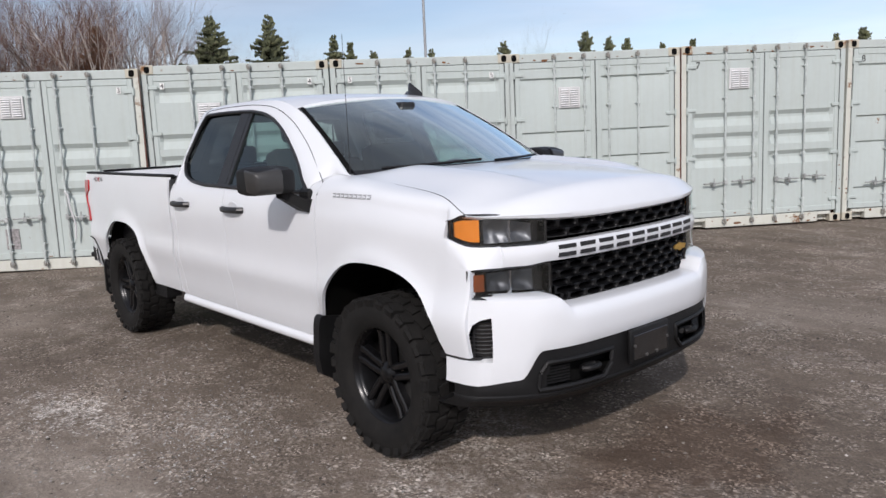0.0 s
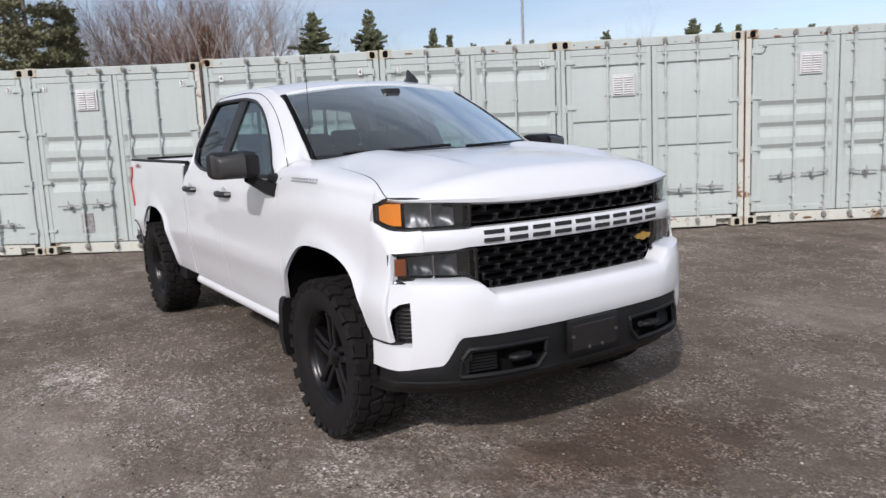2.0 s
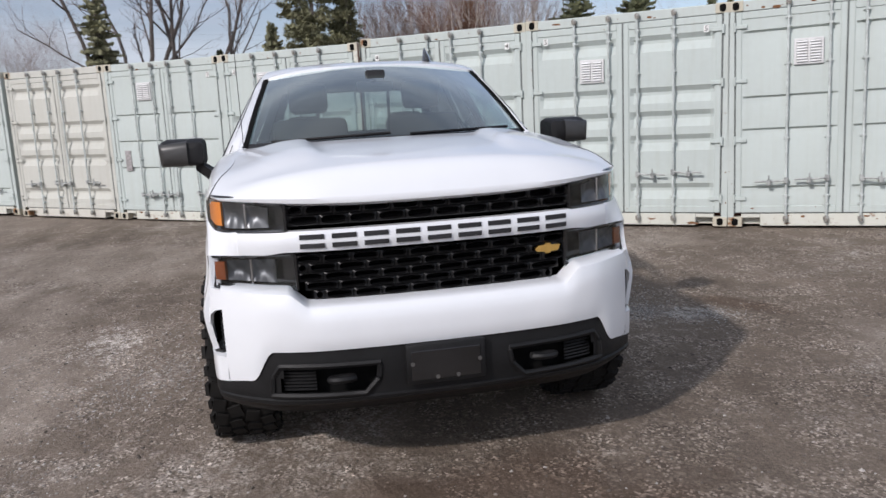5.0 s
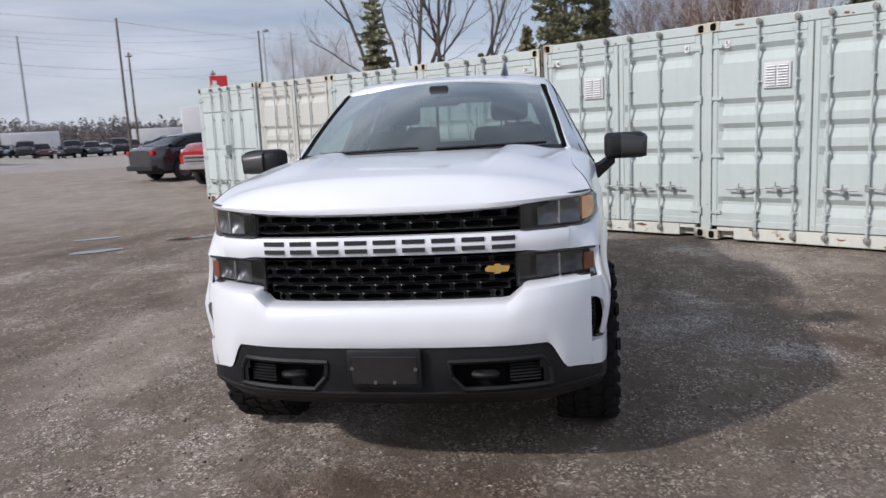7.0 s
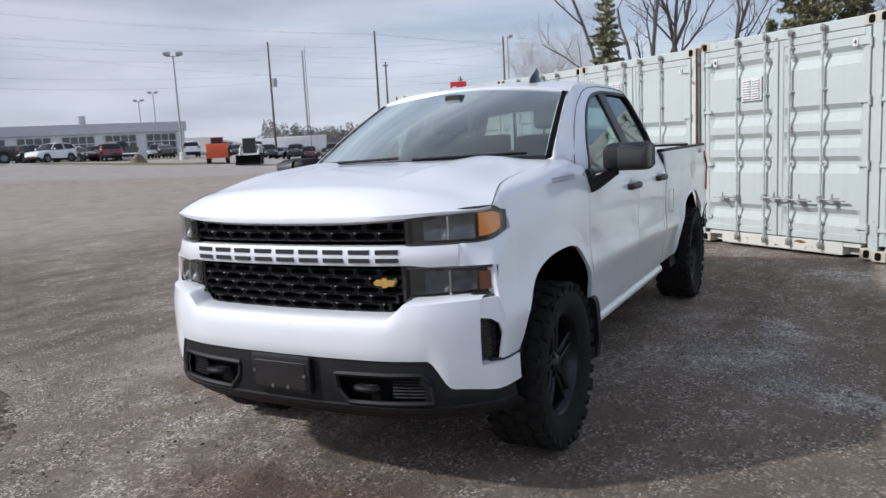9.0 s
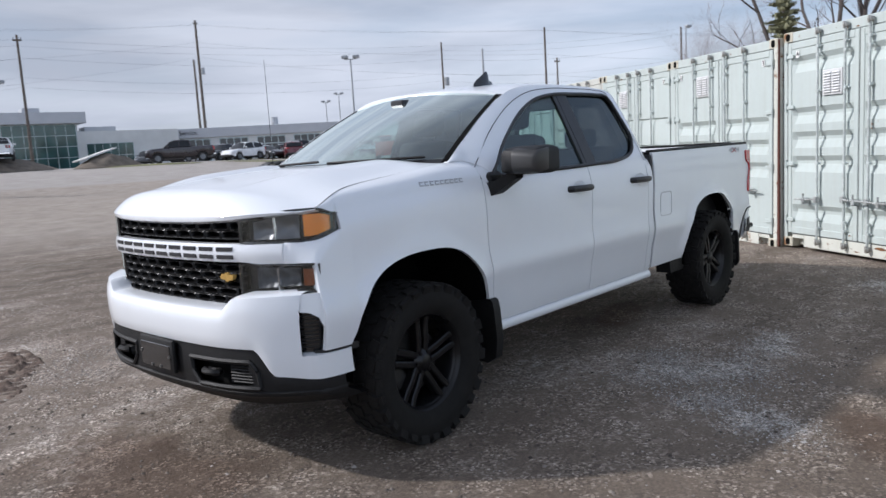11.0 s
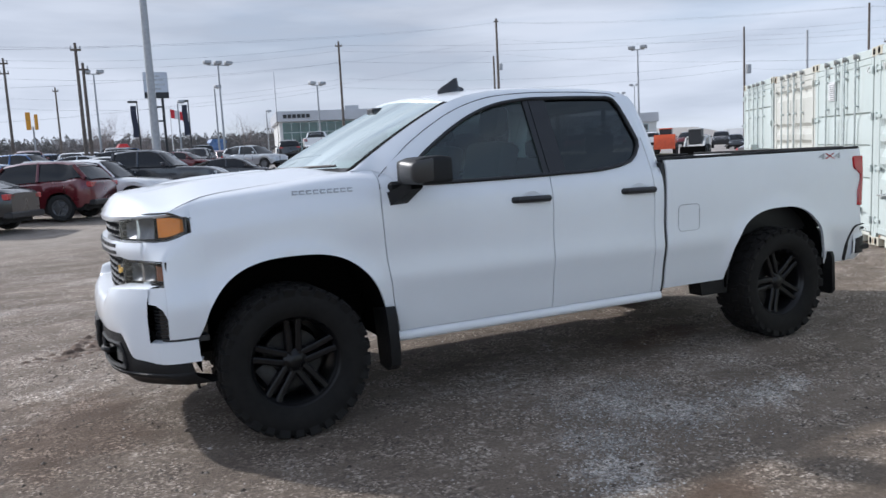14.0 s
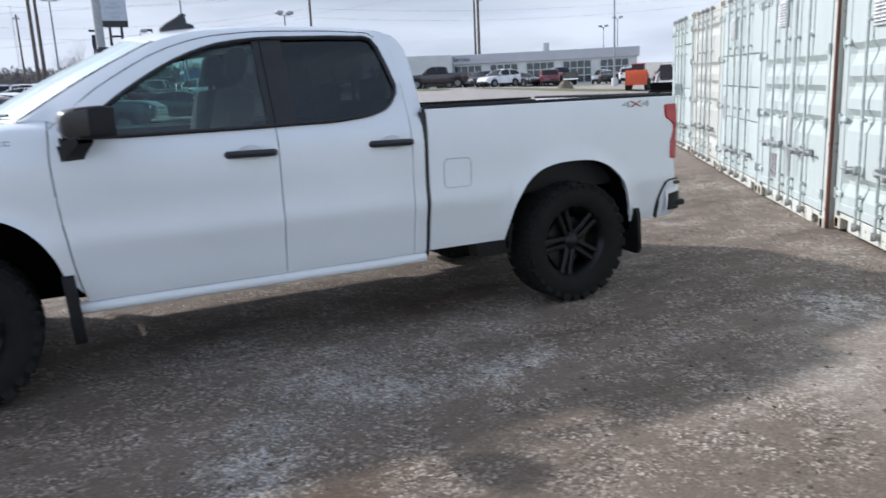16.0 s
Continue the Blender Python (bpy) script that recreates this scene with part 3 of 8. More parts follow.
def churned_earth(x, y, hd, lx, ly, h, seed):
    """A low strip of earth thrown up by a turning wheel."""
    nx, ny = 110, 26
    bm = bmesh.new()
    rows = []
    for i in range(nx + 1):
        u = 2 * i / nx - 1
        row = []
        for j in range(ny + 1):
            v = 2 * j / ny - 1
            px, py = u * lx + 0.12 * v * v, v * ly + 0.10 * math.sin(2.2 * u + seed)
            e = max(0, 1 - u * u) * max(0, 1 - v * v)
            n = 0.5 + noise.noise((px * 5, py * 9, seed)) + 0.5 * noise.noise((px * 17, py * 21, seed + 3))
            tread = 0.55 + 0.45 * math.cos(px * 52 + 2.5 * noise.noise((px * 4, py * 4, seed)))
            rut = 0.5 + 0.5 * math.cos(v * 7.5)
            row.append((px, py, -0.004 + h * e**0.6 * max(0, n) * (0.25 + 0.75 * rut) * tread))
        rows.append(row)
    grid(bm, rows)
    ob = part("churned_earth", bm, M_EARTH, angle=60)
    ob.matrix_basis = pose(x, y, ground_z(x, y), 0, 0, hd)
    tagged(ob, "low ridges of churned brown earth in the gravel", "earth", "wheel ruts", "structure")


M_EARTH = mat("churned_soil", (0.165, 0.118, 0.090), 0.95, var=0.35, scale=9, fine=60, bump=0.7, bscale=45, bdist=0.02)
churned_earth(0.70, -3.05, 62, 0.55, 0.20, 0.085, 1.0)
churned_earth(1.10, -2.32, 62, 0.50, 0.18, 0.07, 2.0)

# ---- shipping containers ----


def container_paint(name, base, rust=0.5):
    m = mat(name, base, 0.68, spec=0.28, var=0.04, scale=1.2, fine=14, bump=0.06, bscale=25, rvar=0.12)
    nt = m.node_tree
    b = nt.nodes["Principled BSDF"]
    N, L = nt.nodes.new, nt.links.new
    old = b.inputs["Base Color"].links[0].from_socket
    tc = N("ShaderNodeTexCoord")
    oi = N("ShaderNodeObjectInfo")
    ad = N("ShaderNodeVectorMath")
    ad.operation = "MULTIPLY_ADD"
    ad.inputs[1].default_value = (1, 1, 1)
    cb = N("ShaderNodeCombineXYZ")
    ml = N("ShaderNodeMath")
    ml.operation = "MULTIPLY"
    ml.inputs[1].default_value = 37.0
    L(oi.outputs["Random"], ml.inputs[0])
    L(ml.outputs[0], cb.inputs[0])
    L(tc.outputs["Object"], ad.inputs[0])
    L(cb.outputs[0], ad.inputs[2])
    n = N("ShaderNodeTexNoise")
    n.inputs["Scale"].default_value, n.inputs["Detail"].default_value, n.inputs["Roughness"].default_value = 3.2, 9, 0.68
    L(ad.outputs[0], n.inputs["Vector"])
    r = N("ShaderNodeValToRGB")
    r.color_ramp.elements[0].position, r.color_ramp.elements[0].color = 0.70 - 0.07 * rust, (0, 0, 0, 1)
    r.color_ramp.elements[1].position, r.color_ramp.elements[1].color = 0.76 - 0.07 * rust, (1, 1, 1, 1)
    L(n.outputs["Fac"], r.inputs["Fac"])
    rustc = N("ShaderNodeValToRGB")
    rustc.color_ramp.elements[0].color, rustc.color_ramp.elements[1].color = (0.09, 0.035, 0.015, 1), (0.34, 0.17, 0.07, 1)
    n3 = N("ShaderNodeTexNoise")
    n3.inputs["Scale"].default_value = 30
    L(tc.outputs["Object"], n3.inputs["Vector"])
    L(n3.outputs["Fac"], rustc.inputs["Fac"])
    mx = N("ShaderNodeMix")
    mx.data_type = "RGBA"
    L(r.outputs["Color"], mx.inputs["Factor"]), L(old, mx.inputs["A"]), L(rustc.outputs["Color"], mx.inputs["B"])
    # faint vertical grime runs
    mp = N("ShaderNodeMapping")
    mp.inputs["Scale"].default_value = (9, 9, 0.5)
    L(ad.outputs[0], mp.inputs["Vector"])
    n4 = N("ShaderNodeTexNoise")
    n4.inputs["Scale"].default_value, n4.inputs["Detail"].default_value = 1.6, 6
    L(mp.outputs[0], n4.inputs["Vector"])
    r4 = N("ShaderNodeValToRGB")
    r4.color_ramp.elements[0].position, r4.color_ramp.elements[0].color = 0.30, (0.962, 0.952, 0.938, 1)
    r4.color_ramp.elements[1].position, r4.color_ramp.elements[1].color = 0.55, (1, 1, 1, 1)
    L(n4.outputs["Fac"], r4.inputs["Fac"])
    mu = N("ShaderNodeMix")
    mu.data_type, mu.blend_type = "RGBA", "MULTIPLY"
    mu.inputs["Factor"].default_value = 1
    L(mx.outputs["Result"], mu.inputs["A"]), L(r4.outputs["Color"], mu.inputs["B"])
    L(mu.outputs["Result"], b.inputs["Base Color"])
    return m


M_MINT = container_paint("mint_steel", (0.485, 0.54, 0.521), 0.45)
M_MINT_RUST = container_paint("mint_steel_rusty", (0.60, 0.61, 0.55), 1.7)
M_CHIPPED = container_paint("mint_steel_chipped", (0.49, 0.54, 0.52), 1.05)
M_PINK = container_paint("cream_steel", (0.52, 0.525, 0.482), 0.4)
M_PINK_RUST = container_paint("cream_steel_rusty", (0.575, 0.565, 0.51), 1.7)
M_CASTING = container_paint("casting_steel", (0.52, 0.49, 0.40), 2.1)
M_BAR = mat("painted_bar", (0.52, 0.565, 0.55), 0.45, 0.0, var=0.2, scale=9)
M_CAM = mat("dirty_cam", (0.40, 0.42, 0.40), 0.6, 0.0, var=0.4, scale=20, col2=(0.15, 0.125, 0.10))
M_HANDLE = mat("worn_handle", (0.44, 0.46, 0.45), 0.5, 0.2, var=0.3, scale=15)
M_RUSTY = mat("rusted_steel", (0.175, 0.065, 0.046), 0.8, var=0.3, scale=8, col2=(0.09, 0.034, 0.026))
M_RUST_SPOT = mat("rust_spots", (0.26, 0.125, 0.05), 0.9, var=0.3, scale=18, col2=(0.08, 0.035, 0.018))
M_GASKET = mat("door_gasket", (0.13, 0.145, 0.14), 0.7, var=0.3)
M_PLATE = mat("vent_plate", (0.64, 0.64, 0.64), 0.4, var=0.08)
M_LOUVRE = mat("vent_louvre", (0.82, 0.82, 0.82), 0.4, var=0.08)
M_VENT_GAP = mat("vent_shade", (0.46, 0.47, 0.47), 0.6, var=0.2)
M_LABEL = mat("white_label", (0.78, 0.78, 0.76), 0.5, var=0.04)
M_STICKER = mat("faded_sticker", (0.36, 0.34, 0.34), 0.6, var=0.3, scale=30)
M_INK = mat("black_ink", (0.02, 0.02, 0.022), 0.5, var=0.1)
CW, CH, CL = 2.436, 2.591, 6.058

# heights of the pressed channels in the door sheets, or of the folded steps
CHANNELS = {"five": [0.50, 1.087, 1.373, 1.659, 2.264], "three": [1.05, 1.340, 1.625]}
STEPS = {"four": [0.478, 1.147, 1.516, 2.245], "wide": [0.50, 1.21, 2.04], "mid": [0.89, 1.33, 1.76]}


def sheet_profile(kind):
    """Height and depth pairs of a door sheet, going up."""
    out = []
    for z in CHANNELS.get(kind, []):
        out += [(z - 0.165, 0.006), (z - 0.065, 0.050), (z - 0.030, 0.050), (z + 0.030, 0.006)]
    for z in STEPS.get(kind, []):
        out += [(z - 0.105, 0.008), (z - 0.028, 0.036), (z - 0.014, 0.038), (z + 0.006, 0.006)]
    return out


def door_leaf(parent, x0, x1, kind, paint):
    bm = bmesh.new()
    z0, z1 = 0.17, CH - 0.13
    fr = 0.062
    for a in ((x0, x0 + fr, z0, z1), (x1 - fr, x1, z0, z1), (x0 + fr, x1 - fr, z0, z0 + 0.08), (x0 + fr, x1 - fr, z1 - 0.08, z1)):
        box(bm, a[0], a[1], -0.012, 0.045, a[2], a[3], 0.006)
    za, zb = z0 + 0.08, z1 - 0.08
    prof = [(za, 0.008)] + sheet_profile(kind) + [(zb, 0.008)]
    # the channels die out in sloped ends
    xs = [x0 + fr, x0 + fr + 0.012, x0 + fr + 0.055, x1 - fr - 0.055, x1 - fr - 0.012, x1 - fr]
    grid(bm, [[(x, -0.01 + (d if k in (2, 3) else 0.008), z) for k, x in enumerate(xs)] for z, d in prof])
    return part("door_leaf", bm, paint, parent, angle=22)


def piece_mesh(name, bm, material):
    ob = part(name, bm, material)
    me = ob.data
    bpy.data.objects.remove(ob)
    return me


def piece(name, me, parent, place):
    ob = new(name, me)
    ob.parent = parent
    ob.location = place
    return ob


bm = bmesh.new()
box(bm, -0.022, 0.022, -0.059, -0.012, -0.016, 0.016, 0.005)
for sx in (-0.030, 0.030):
    cyl(bm, (sx, -0.012, 0), (sx, -0.024, 0), 0.010, seg=6)
BRACKET = piece_mesh("bar_bracket", bm, M_BAR)
bm = bmesh.new()
box(bm, -0.028, 0.028, -0.062, -0.012, -0.026, 0.026, 0.006)
box(bm, -0.013, 0.013, -0.074, -0.03, -0.038, 0.038, 0.005)
KEEPER = piece_mesh("cam_keeper", bm, M_CAM)


def locking_bar(parent, x, handle_dir, zhandle):
    bm = bmesh.new()
    cyl(bm, (x, -0.046, 0.08), (x, -0.046, CH - 0.03), 0.0145, seg=10)
    bar = part("locking_bar", bm, M_BAR, parent)
    for z in (0.27, 0.37, 1.03, 1.86, CH - 0.33, CH - 0.23):
        piece("bar_bracket", BRACKET, bar, (x, 0, z))
    for z in (0.105, CH - 0.065):
        piece("cam_keeper", KEEPER, bar, (x, 0, z))
    bm = bmesh.new()
    d = handle_dir
    tube(bm, [(x, -0.070, zhandle + 0.012), (x + d * 0.05, -0.084, zhandle + 0.010), (x + d * 0.13, -0.086, zhandle + 0.002), (x + d * 0.24, -0.083, zhandle + 0.004), (x + d * 0.33, -0.08, zhandle)], 0.011, 6, radii=[0.013, 0.012, 0.010, 0.011, 0.013])
    box(bm, x + d * 0.18 - 0.022, x + d * 0.18 + 0.022, -0.10, -0.012, zhandle - 0.045, zhandle + 0.02, 0.006)
    cyl(bm, (x + d * 0.18, -0.09, zhandle), (x + d * 0.18, -0.09, zhandle + 0.075), 0.010, seg=6)
    box(bm, x - 0.024, x + 0.024, -0.085, -0.03, zhandle - 0.025, zhandle + 0.045, 0.006)
    part("handle", bm, M_HANDLE, bar)


def hinge(parent, x, z, paint, s):
    bm = bmesh.new()
    box(bm, min(x, x + s * 0.13), max(x, x + s * 0.13), -0.030, -0.010, z - 0.022, z + 0.022, 0.004)
    cyl(bm, (x, -0.026, z - 0.05), (x, -0.026, z + 0.05), 0.015, seg=8)
    part("hinge", bm, paint, parent)


def casting(parent, x, y, z):
    """A corner casting with its oval slots."""
    bm = bmesh.new()
    w, d, h = 0.162, 0.178, 0.118
    box(bm, x - w / 2, x + w / 2, y - 0.008, y + d, z - h / 2, z + h / 2, 0.008)
    ob = part("corner_casting", bm, M_CASTING, parent)
    # near-black oval laid on the face stands for the shaded hole
    bm = bmesh.new()
    pts = []
    for k in range(16):
        a = 2 * math.pi * k / 16
        pts.append((x + 0.036 * math.cos(a), z + (0.022 if math.sin(a) > 0 else -0.022) * (abs(math.sin(a)) > 0.01) + 0.022 * math.sin(a)))
    prism(bm, pts, lambda u, v, w_: (u, w_, v), y - 0.011, y + 0.01)
    part("slot", bm, M_DARK, ob)


def vent_cover(parent, x, z, w=0.30, h=0.285):
    bm = bmesh.new()
    box(bm, x - w / 2, x + w / 2, -0.030, -0.008, z - h / 2, z + h / 2, 0.005)
    ob = part("vent_cover", bm, M_PLATE, parent, "white louvred vent cover")
    # grey panels stand for the shade behind the louvres
    bm = bmesh.new()
    for u in (-0.225, 0.225):
        box(bm, x + u * w - 0.19 * w, x + u * w + 0.19 * w, -0.034, -0.028, z - h * 0.42, z + h * 0.42, 0.002)
    part("vent_opening", bm, M_VENT_GAP, ob)
    for i in range(8):
        zz = z - h * 0.37 + i * h * 0.74 / 7
        for u in (-0.225, 0.225):
            bm = bmesh.new()
            box(bm, -0.18 * w, 0.18 * w, -0.011, 0.011, -0.0025, 0.0025, 0.001, Matrix.Translation((x + u * w, -0.040, zz)) @ Matrix.Rotation(radians(35), 4, "X"))
            part("louvre", bm, M_LOUVRE, ob)


def rust_patches(parent, seed, n, z_lo, z_hi, x_lo, x_hi, y, size, stretch=2.2):
    """Ragged spots where the paint has gone."""
    rnd = random.Random(seed)
    bm = bmesh.new()
    for k in range(n):
        cx, cz, r = rnd.uniform(x_lo, x_hi), rnd.uniform(z_lo, z_hi), size * (0.25 + rnd.random() ** 2)
        sx = r * rnd.uniform(0.8, stretch)
        pts = []
        for i in range(9):
            a = 2 * math.pi * i / 9
            q = rnd.uniform(0.55, 1.2)
            pts.append((cx + sx * q * math.cos(a), cz + r * q * math.sin(a)))
        prism(bm, pts, lambda u, v, w: (u, w, v), y - 0.0006 - 0.0002 * (k % 5), y + 0.002)
    part("rust_patch", bm, M_RUST_SPOT, parent, "patches of brown rust")["kind"] = "stuff"


def container(k, kind, paint, rusty, number="", plate=None, label="", handles=(-1, -1, 1, 1), zh=0.65, posts=(0, 0), rust=0, back=0.0):
    p = ROW0 + ROW_D * ROW_U[k] - ROW_N * back
    tilt = math.degrees(math.atan2(ROW_ZR[k] - ROW_ZL[k], CW))
    ob = thing("shipping_container", pose(p.x, p.y, ROW_ZL[k], 0, -tilt, math.degrees(ROW_A)), label, "container", "row of shipping containers")
    # frame
    for i, (x0, x1) in enumerate(((0.002, 0.070), (CW - 0.070, CW - 0.002))):
        bm = bmesh.new()
        prof = [(x0, -0.004), (x1, -0.004), (x1, 0.05), (x0, 0.16)] if x0 < 1 else [(x0, -0.004), (x1, -0.004), (x1, 0.16), (x0, 0.05)]
        prism(bm, prof, lambda u, v, w: (u, v, w), 0.10, CH - 0.10)
        part("corner_post", bm, (paint, M_CHIPPED, rusty)[posts[i]], ob)
    bm = bmesh.new()
    box(bm, 0.15, CW - 0.15, 0.0, 0.09, CH - 0.125, CH - 0.008, 0.01)
    part("top_header", bm, M_CHIPPED if rust else paint, ob)
    bm = bmesh.new()
    # sill with fork pockets near the corners
    box(bm, 0.36, CW - 0.36, -0.006, 0.13, 0.012, 0.160, 0.008)
    for x0, x1 in ((0.15, 0.36), (CW - 0.36, CW - 0.15)):
        box(bm, x0, x1, 0.0, 0.13, 0.108, 0.158, 0.006)
        box(bm, x0, x1, 0.10, 0.13, 0.02, 0.112, 0.004)
    part("bottom_sill", bm, rusty, ob)
    for x in (0.083, CW - 0.083):
        for y, z in ((0.0, 0.059), (0.0, CH - 0.059), (CL - 0.178, 0.059), (CL - 0.178, CH - 0.059)):
            casting(ob, x, y, z)
    # box: roof, sides, rear
    bm = bmesh.new()
    n = 44
    prof = []
    for i in range(n):
        y = 0.12 + (CL - 0.24) * i / (n - 1)
        prof.append((y, 0.0 if i % 4 in (0, 1) else 0.02))
    grid(bm, [[(x, y, CH - 0.035 + d) for y, d in prof] for x in (0.03, CW - 0.03)])
    part("roof", bm, paint, ob, smooth=False)
    for x, sg in ((0.012, 1), (CW - 0.012, -1)):
        bm = bmesh.new()
        grid(bm, [[(x + sg * 1.3 * d, y, z) for y, d in prof] for z in (0.12, CH - 0.06)])
        part("side_wall", bm, paint, ob, smooth=False)
    bm = bmesh.new()
    box(bm, 0.02, CW - 0.02, CL - 0.06, CL - 0.02, 0.10, CH - 0.06, 0.004)
    part("rear_wall", bm, paint, ob)
    bm = bmesh.new()
    box(bm, 0.03, CW - 0.03, 0.1, CL - 0.05, 0.11, 0.16)
    part("floor_pan", bm, M_RUSTY, ob)
    # doors
    mid = CW / 2
    door_leaf(ob, 0.088, mid - 0.008, kind, paint)
    door_leaf(ob, mid + 0.008, CW - 0.088, kind, paint)
    bm = bmesh.new()
    box(bm, mid - 0.02, mid + 0.02, -0.004, 0.03, 0.17, CH - 0.13)
    box(bm, 0.071, 0.0875, -0.001, 0.03, 0.16, CH - 0.12)
    box(bm, CW - 0.0875, CW - 0.071, -0.001, 0.03, 0.16, CH - 0.12)
    box(bm, 0.076, CW - 0.076, -0.001, 0.03, CH - 0.132, CH - 0.124)
    box(bm, 0.15, CW - 0.15, -0.003, 0.03, 0.158, 0.1715)
    part("gasket", bm, M_GASKET, ob)
    for i, x in enumerate((0.63, 1.05, 1.395, 1.815)):
        locking_bar(ob, x, handles[i], zh + (0.0, 0.02, 0.01, 0.03)[i])
    for z in (0.34, 1.02, 1.70, 2.30):
        hinge(ob, 0.074, z, paint, 1)
        hinge(ob, CW - 0.074, z, paint, -1)
    if plate:
        vent_cover(ob, *plate)
    if rust:
        rust_patches(ob, 900 + k, 5 * rust, CH - 0.118, CH - 0.06, 0.2, CW - 0.2, 0.0, 0.014, 4.0)
        rust_patches(ob, 920 + k, 5 * rust, 0.03, 0.14, 0.4, CW - 0.4, -0.006, 0.016, 5.0)
        rust_patches(ob, 940 + k, 2 + rust, 0.185, 0.24, 0.2, CW - 0.2, -0.012, 0.007, 5.0)
        for x in (0.04, CW - 0.04):
            rust_patches(ob, 960 + k + int(x), 2 * rust, 0.2, 0.9, x - 0.02, x + 0.02, -0.004, 0.012, 1.0)
    if number:
        for x in {"2": (CW - 0.26,), "7": (0.24,), "8": (0.24,)}.get(number, (0.26, CW - 0.26)):
            pl = ob
            if number not in "78":
                bm = bmesh.new()
                box(bm, x - 0.027, x + 0.027, -0.016, -0.011, CH - 0.315, CH - 0.235, 0.001)
                pl = part("number_label", bm, M_LABEL, ob)
            writing("number", number, 0.085 if pl is not ob else 0.13, pose(x, -0.0185 if pl is not ob else -0.0045, CH - 0.275, 90), M_INK, pl, 0.001)
    return ob


def sticker(ob, x, z, w, h):
    bm = bmesh.new()
    box(bm, x - w / 2, x + w / 2, -0.014, -0.006, z - h / 2, z + h / 2, 0.001)
    part("sticker", bm, M_STICKER, ob, "faded grey sticker")


G = "pale mint steel shipping container with closed doors, "
c0 = container(0, "wide", M_MINT, M_MINT_RUST, "", None, G + "and padlock box", (-1, -1, 1, 1), 0.45)
bm = bmesh.new()
box(bm, CW / 2 - 0.09, CW / 2 + 0.09, -0.16, -0.02, 1.07, 1.30, 0.012)
part("padlock_box", bm, M_MINT, c0, "welded steel padlock box")
container(1, "five", M_PINK, M_PINK_RUST, "", None, "cream-white faded steel shipping container with corrugated doors", (-1, 1, -1, 1), 0.6)
c2 = container(2, "mid", M_MINT, M_MINT_RUST, "2", (0.84, 2.12), G + "stepped sheets", (1, -1, -1, 1), 0.43, rust=1)
sticker(c2, 0.34, 1.0, 0.13, 0.34)
c3 = container(3, "three", M_MINT, M_MINT_RUST, "3", (0.84, 2.14), G + "number three, corrugated sheets", (-1, -1, 1, 1), 0.69, (0, 2), 1)
sticker(c3, 0.66, 0.44, 0.17, 0.27)
bm = bmesh.new()
tube(bm, [(1.40, -0.09, 1.05), (1.44, -0.11, 1.0), (1.46, -0.11, 0.80), (1.50, -0.10, 0.62), (1.48, -0.09, 0.42)], 0.013, 6)
part("hanging_strap", bm, M_PLATE, c3, "frayed pale strap")
container(4, "five", M_MINT, M_MINT_RUST, "4", (0.84, 1.94), G + "a rusty gap beside", (-1, 1, 1, 1), 0.60, (1, 1), 1, back=0.075)
container(5, "five", M_MINT, M_MINT_RUST, "5", (0.84, 1.92), G + "number five, rust-spotted", (-1, -1, 1, 1), 0.63, (1, 1), 1)
container(6, "four", M_MINT, M_MINT_RUST, "", (0.84, 1.975), G + "stepped flat sheets", (-1, -1, 1, 1), 0.54, (1, 2), 2)
container(7, "three", M_MINT, M_MINT_RUST, "7", (0.84, 2.12), G + "orange-rusted sill", (-1, -1, 1, 1), 0.66, (2, 1), 3)
container(8, "four", M_MINT, M_MINT_RUST, "8", None, G + "rusty corner", (-1, -1, 1, 1), 0.55, (2, 1), 3)
container(9, "four", M_MINT, M_MINT_RUST, "", None, G + "end of row", (-1, -1, 1, 1), 0.6)


# added strips that stand for the rust seen inside two gaps
def gap_strip(u, w, z, y):
    p = ROW0 + ROW_D * u
    ob = thing("gap_filler", pose(p.x, p.y, z, 0, 0, math.degrees(ROW_A)), "rust-brown strip standing for rust seen in the gap between two containers", "steel strip")
    bm = bmesh.new()
    box(bm, -w / 2, w / 2, y, y + 0.03, 0.02, CH - 0.02, 0.003)
    part("strip", bm, M_RUSTY, ob)


gap_strip(9.8775, 0.026, 0.03, 0.0)
gap_strip(17.2295, 0.015, 0.07, 0.004)


# ---- pickup truck: x forward from the front axle, y to its left ----
truck = thing("pickup_truck", pose(0, 0, 0), "white extended-cab pickup truck with black trim and knobbly tyres", "pickup truck")
FA, RA, AXZ = 0.0, -3.745, 0.421
ARCH_F, ARCH_R = (-0.035, 0.525, 1.005), (-3.735, 0.520, 0.992)


def curve(pts):
    """A smooth function through the pairs (Catmull-Rom, even in pieces)."""
    xs, ys = np.array([p[0] for p in pts], float), np.array([p[1] for p in pts], float)
    o = np.argsort(xs)
    xs, ys = xs[o], ys[o]
    m = np.gradient(ys, xs)

    def f(x):
        x = min(max(x, xs[0]), xs[-1])
        i = min(int(np.searchsorted(xs, x, "right")) - 1, len(xs) - 2)
        h = xs[i + 1] - xs[i]
        t = (x - xs[i]) / h
        return float((2 * t**3 - 3 * t**2 + 1) * ys[i] + (t**3 - 2 * t**2 + t) * h * m[i] + (-2 * t**3 + 3 * t**2) * ys[i + 1] + (t**3 - t**2) * h * m[i + 1])

    return f


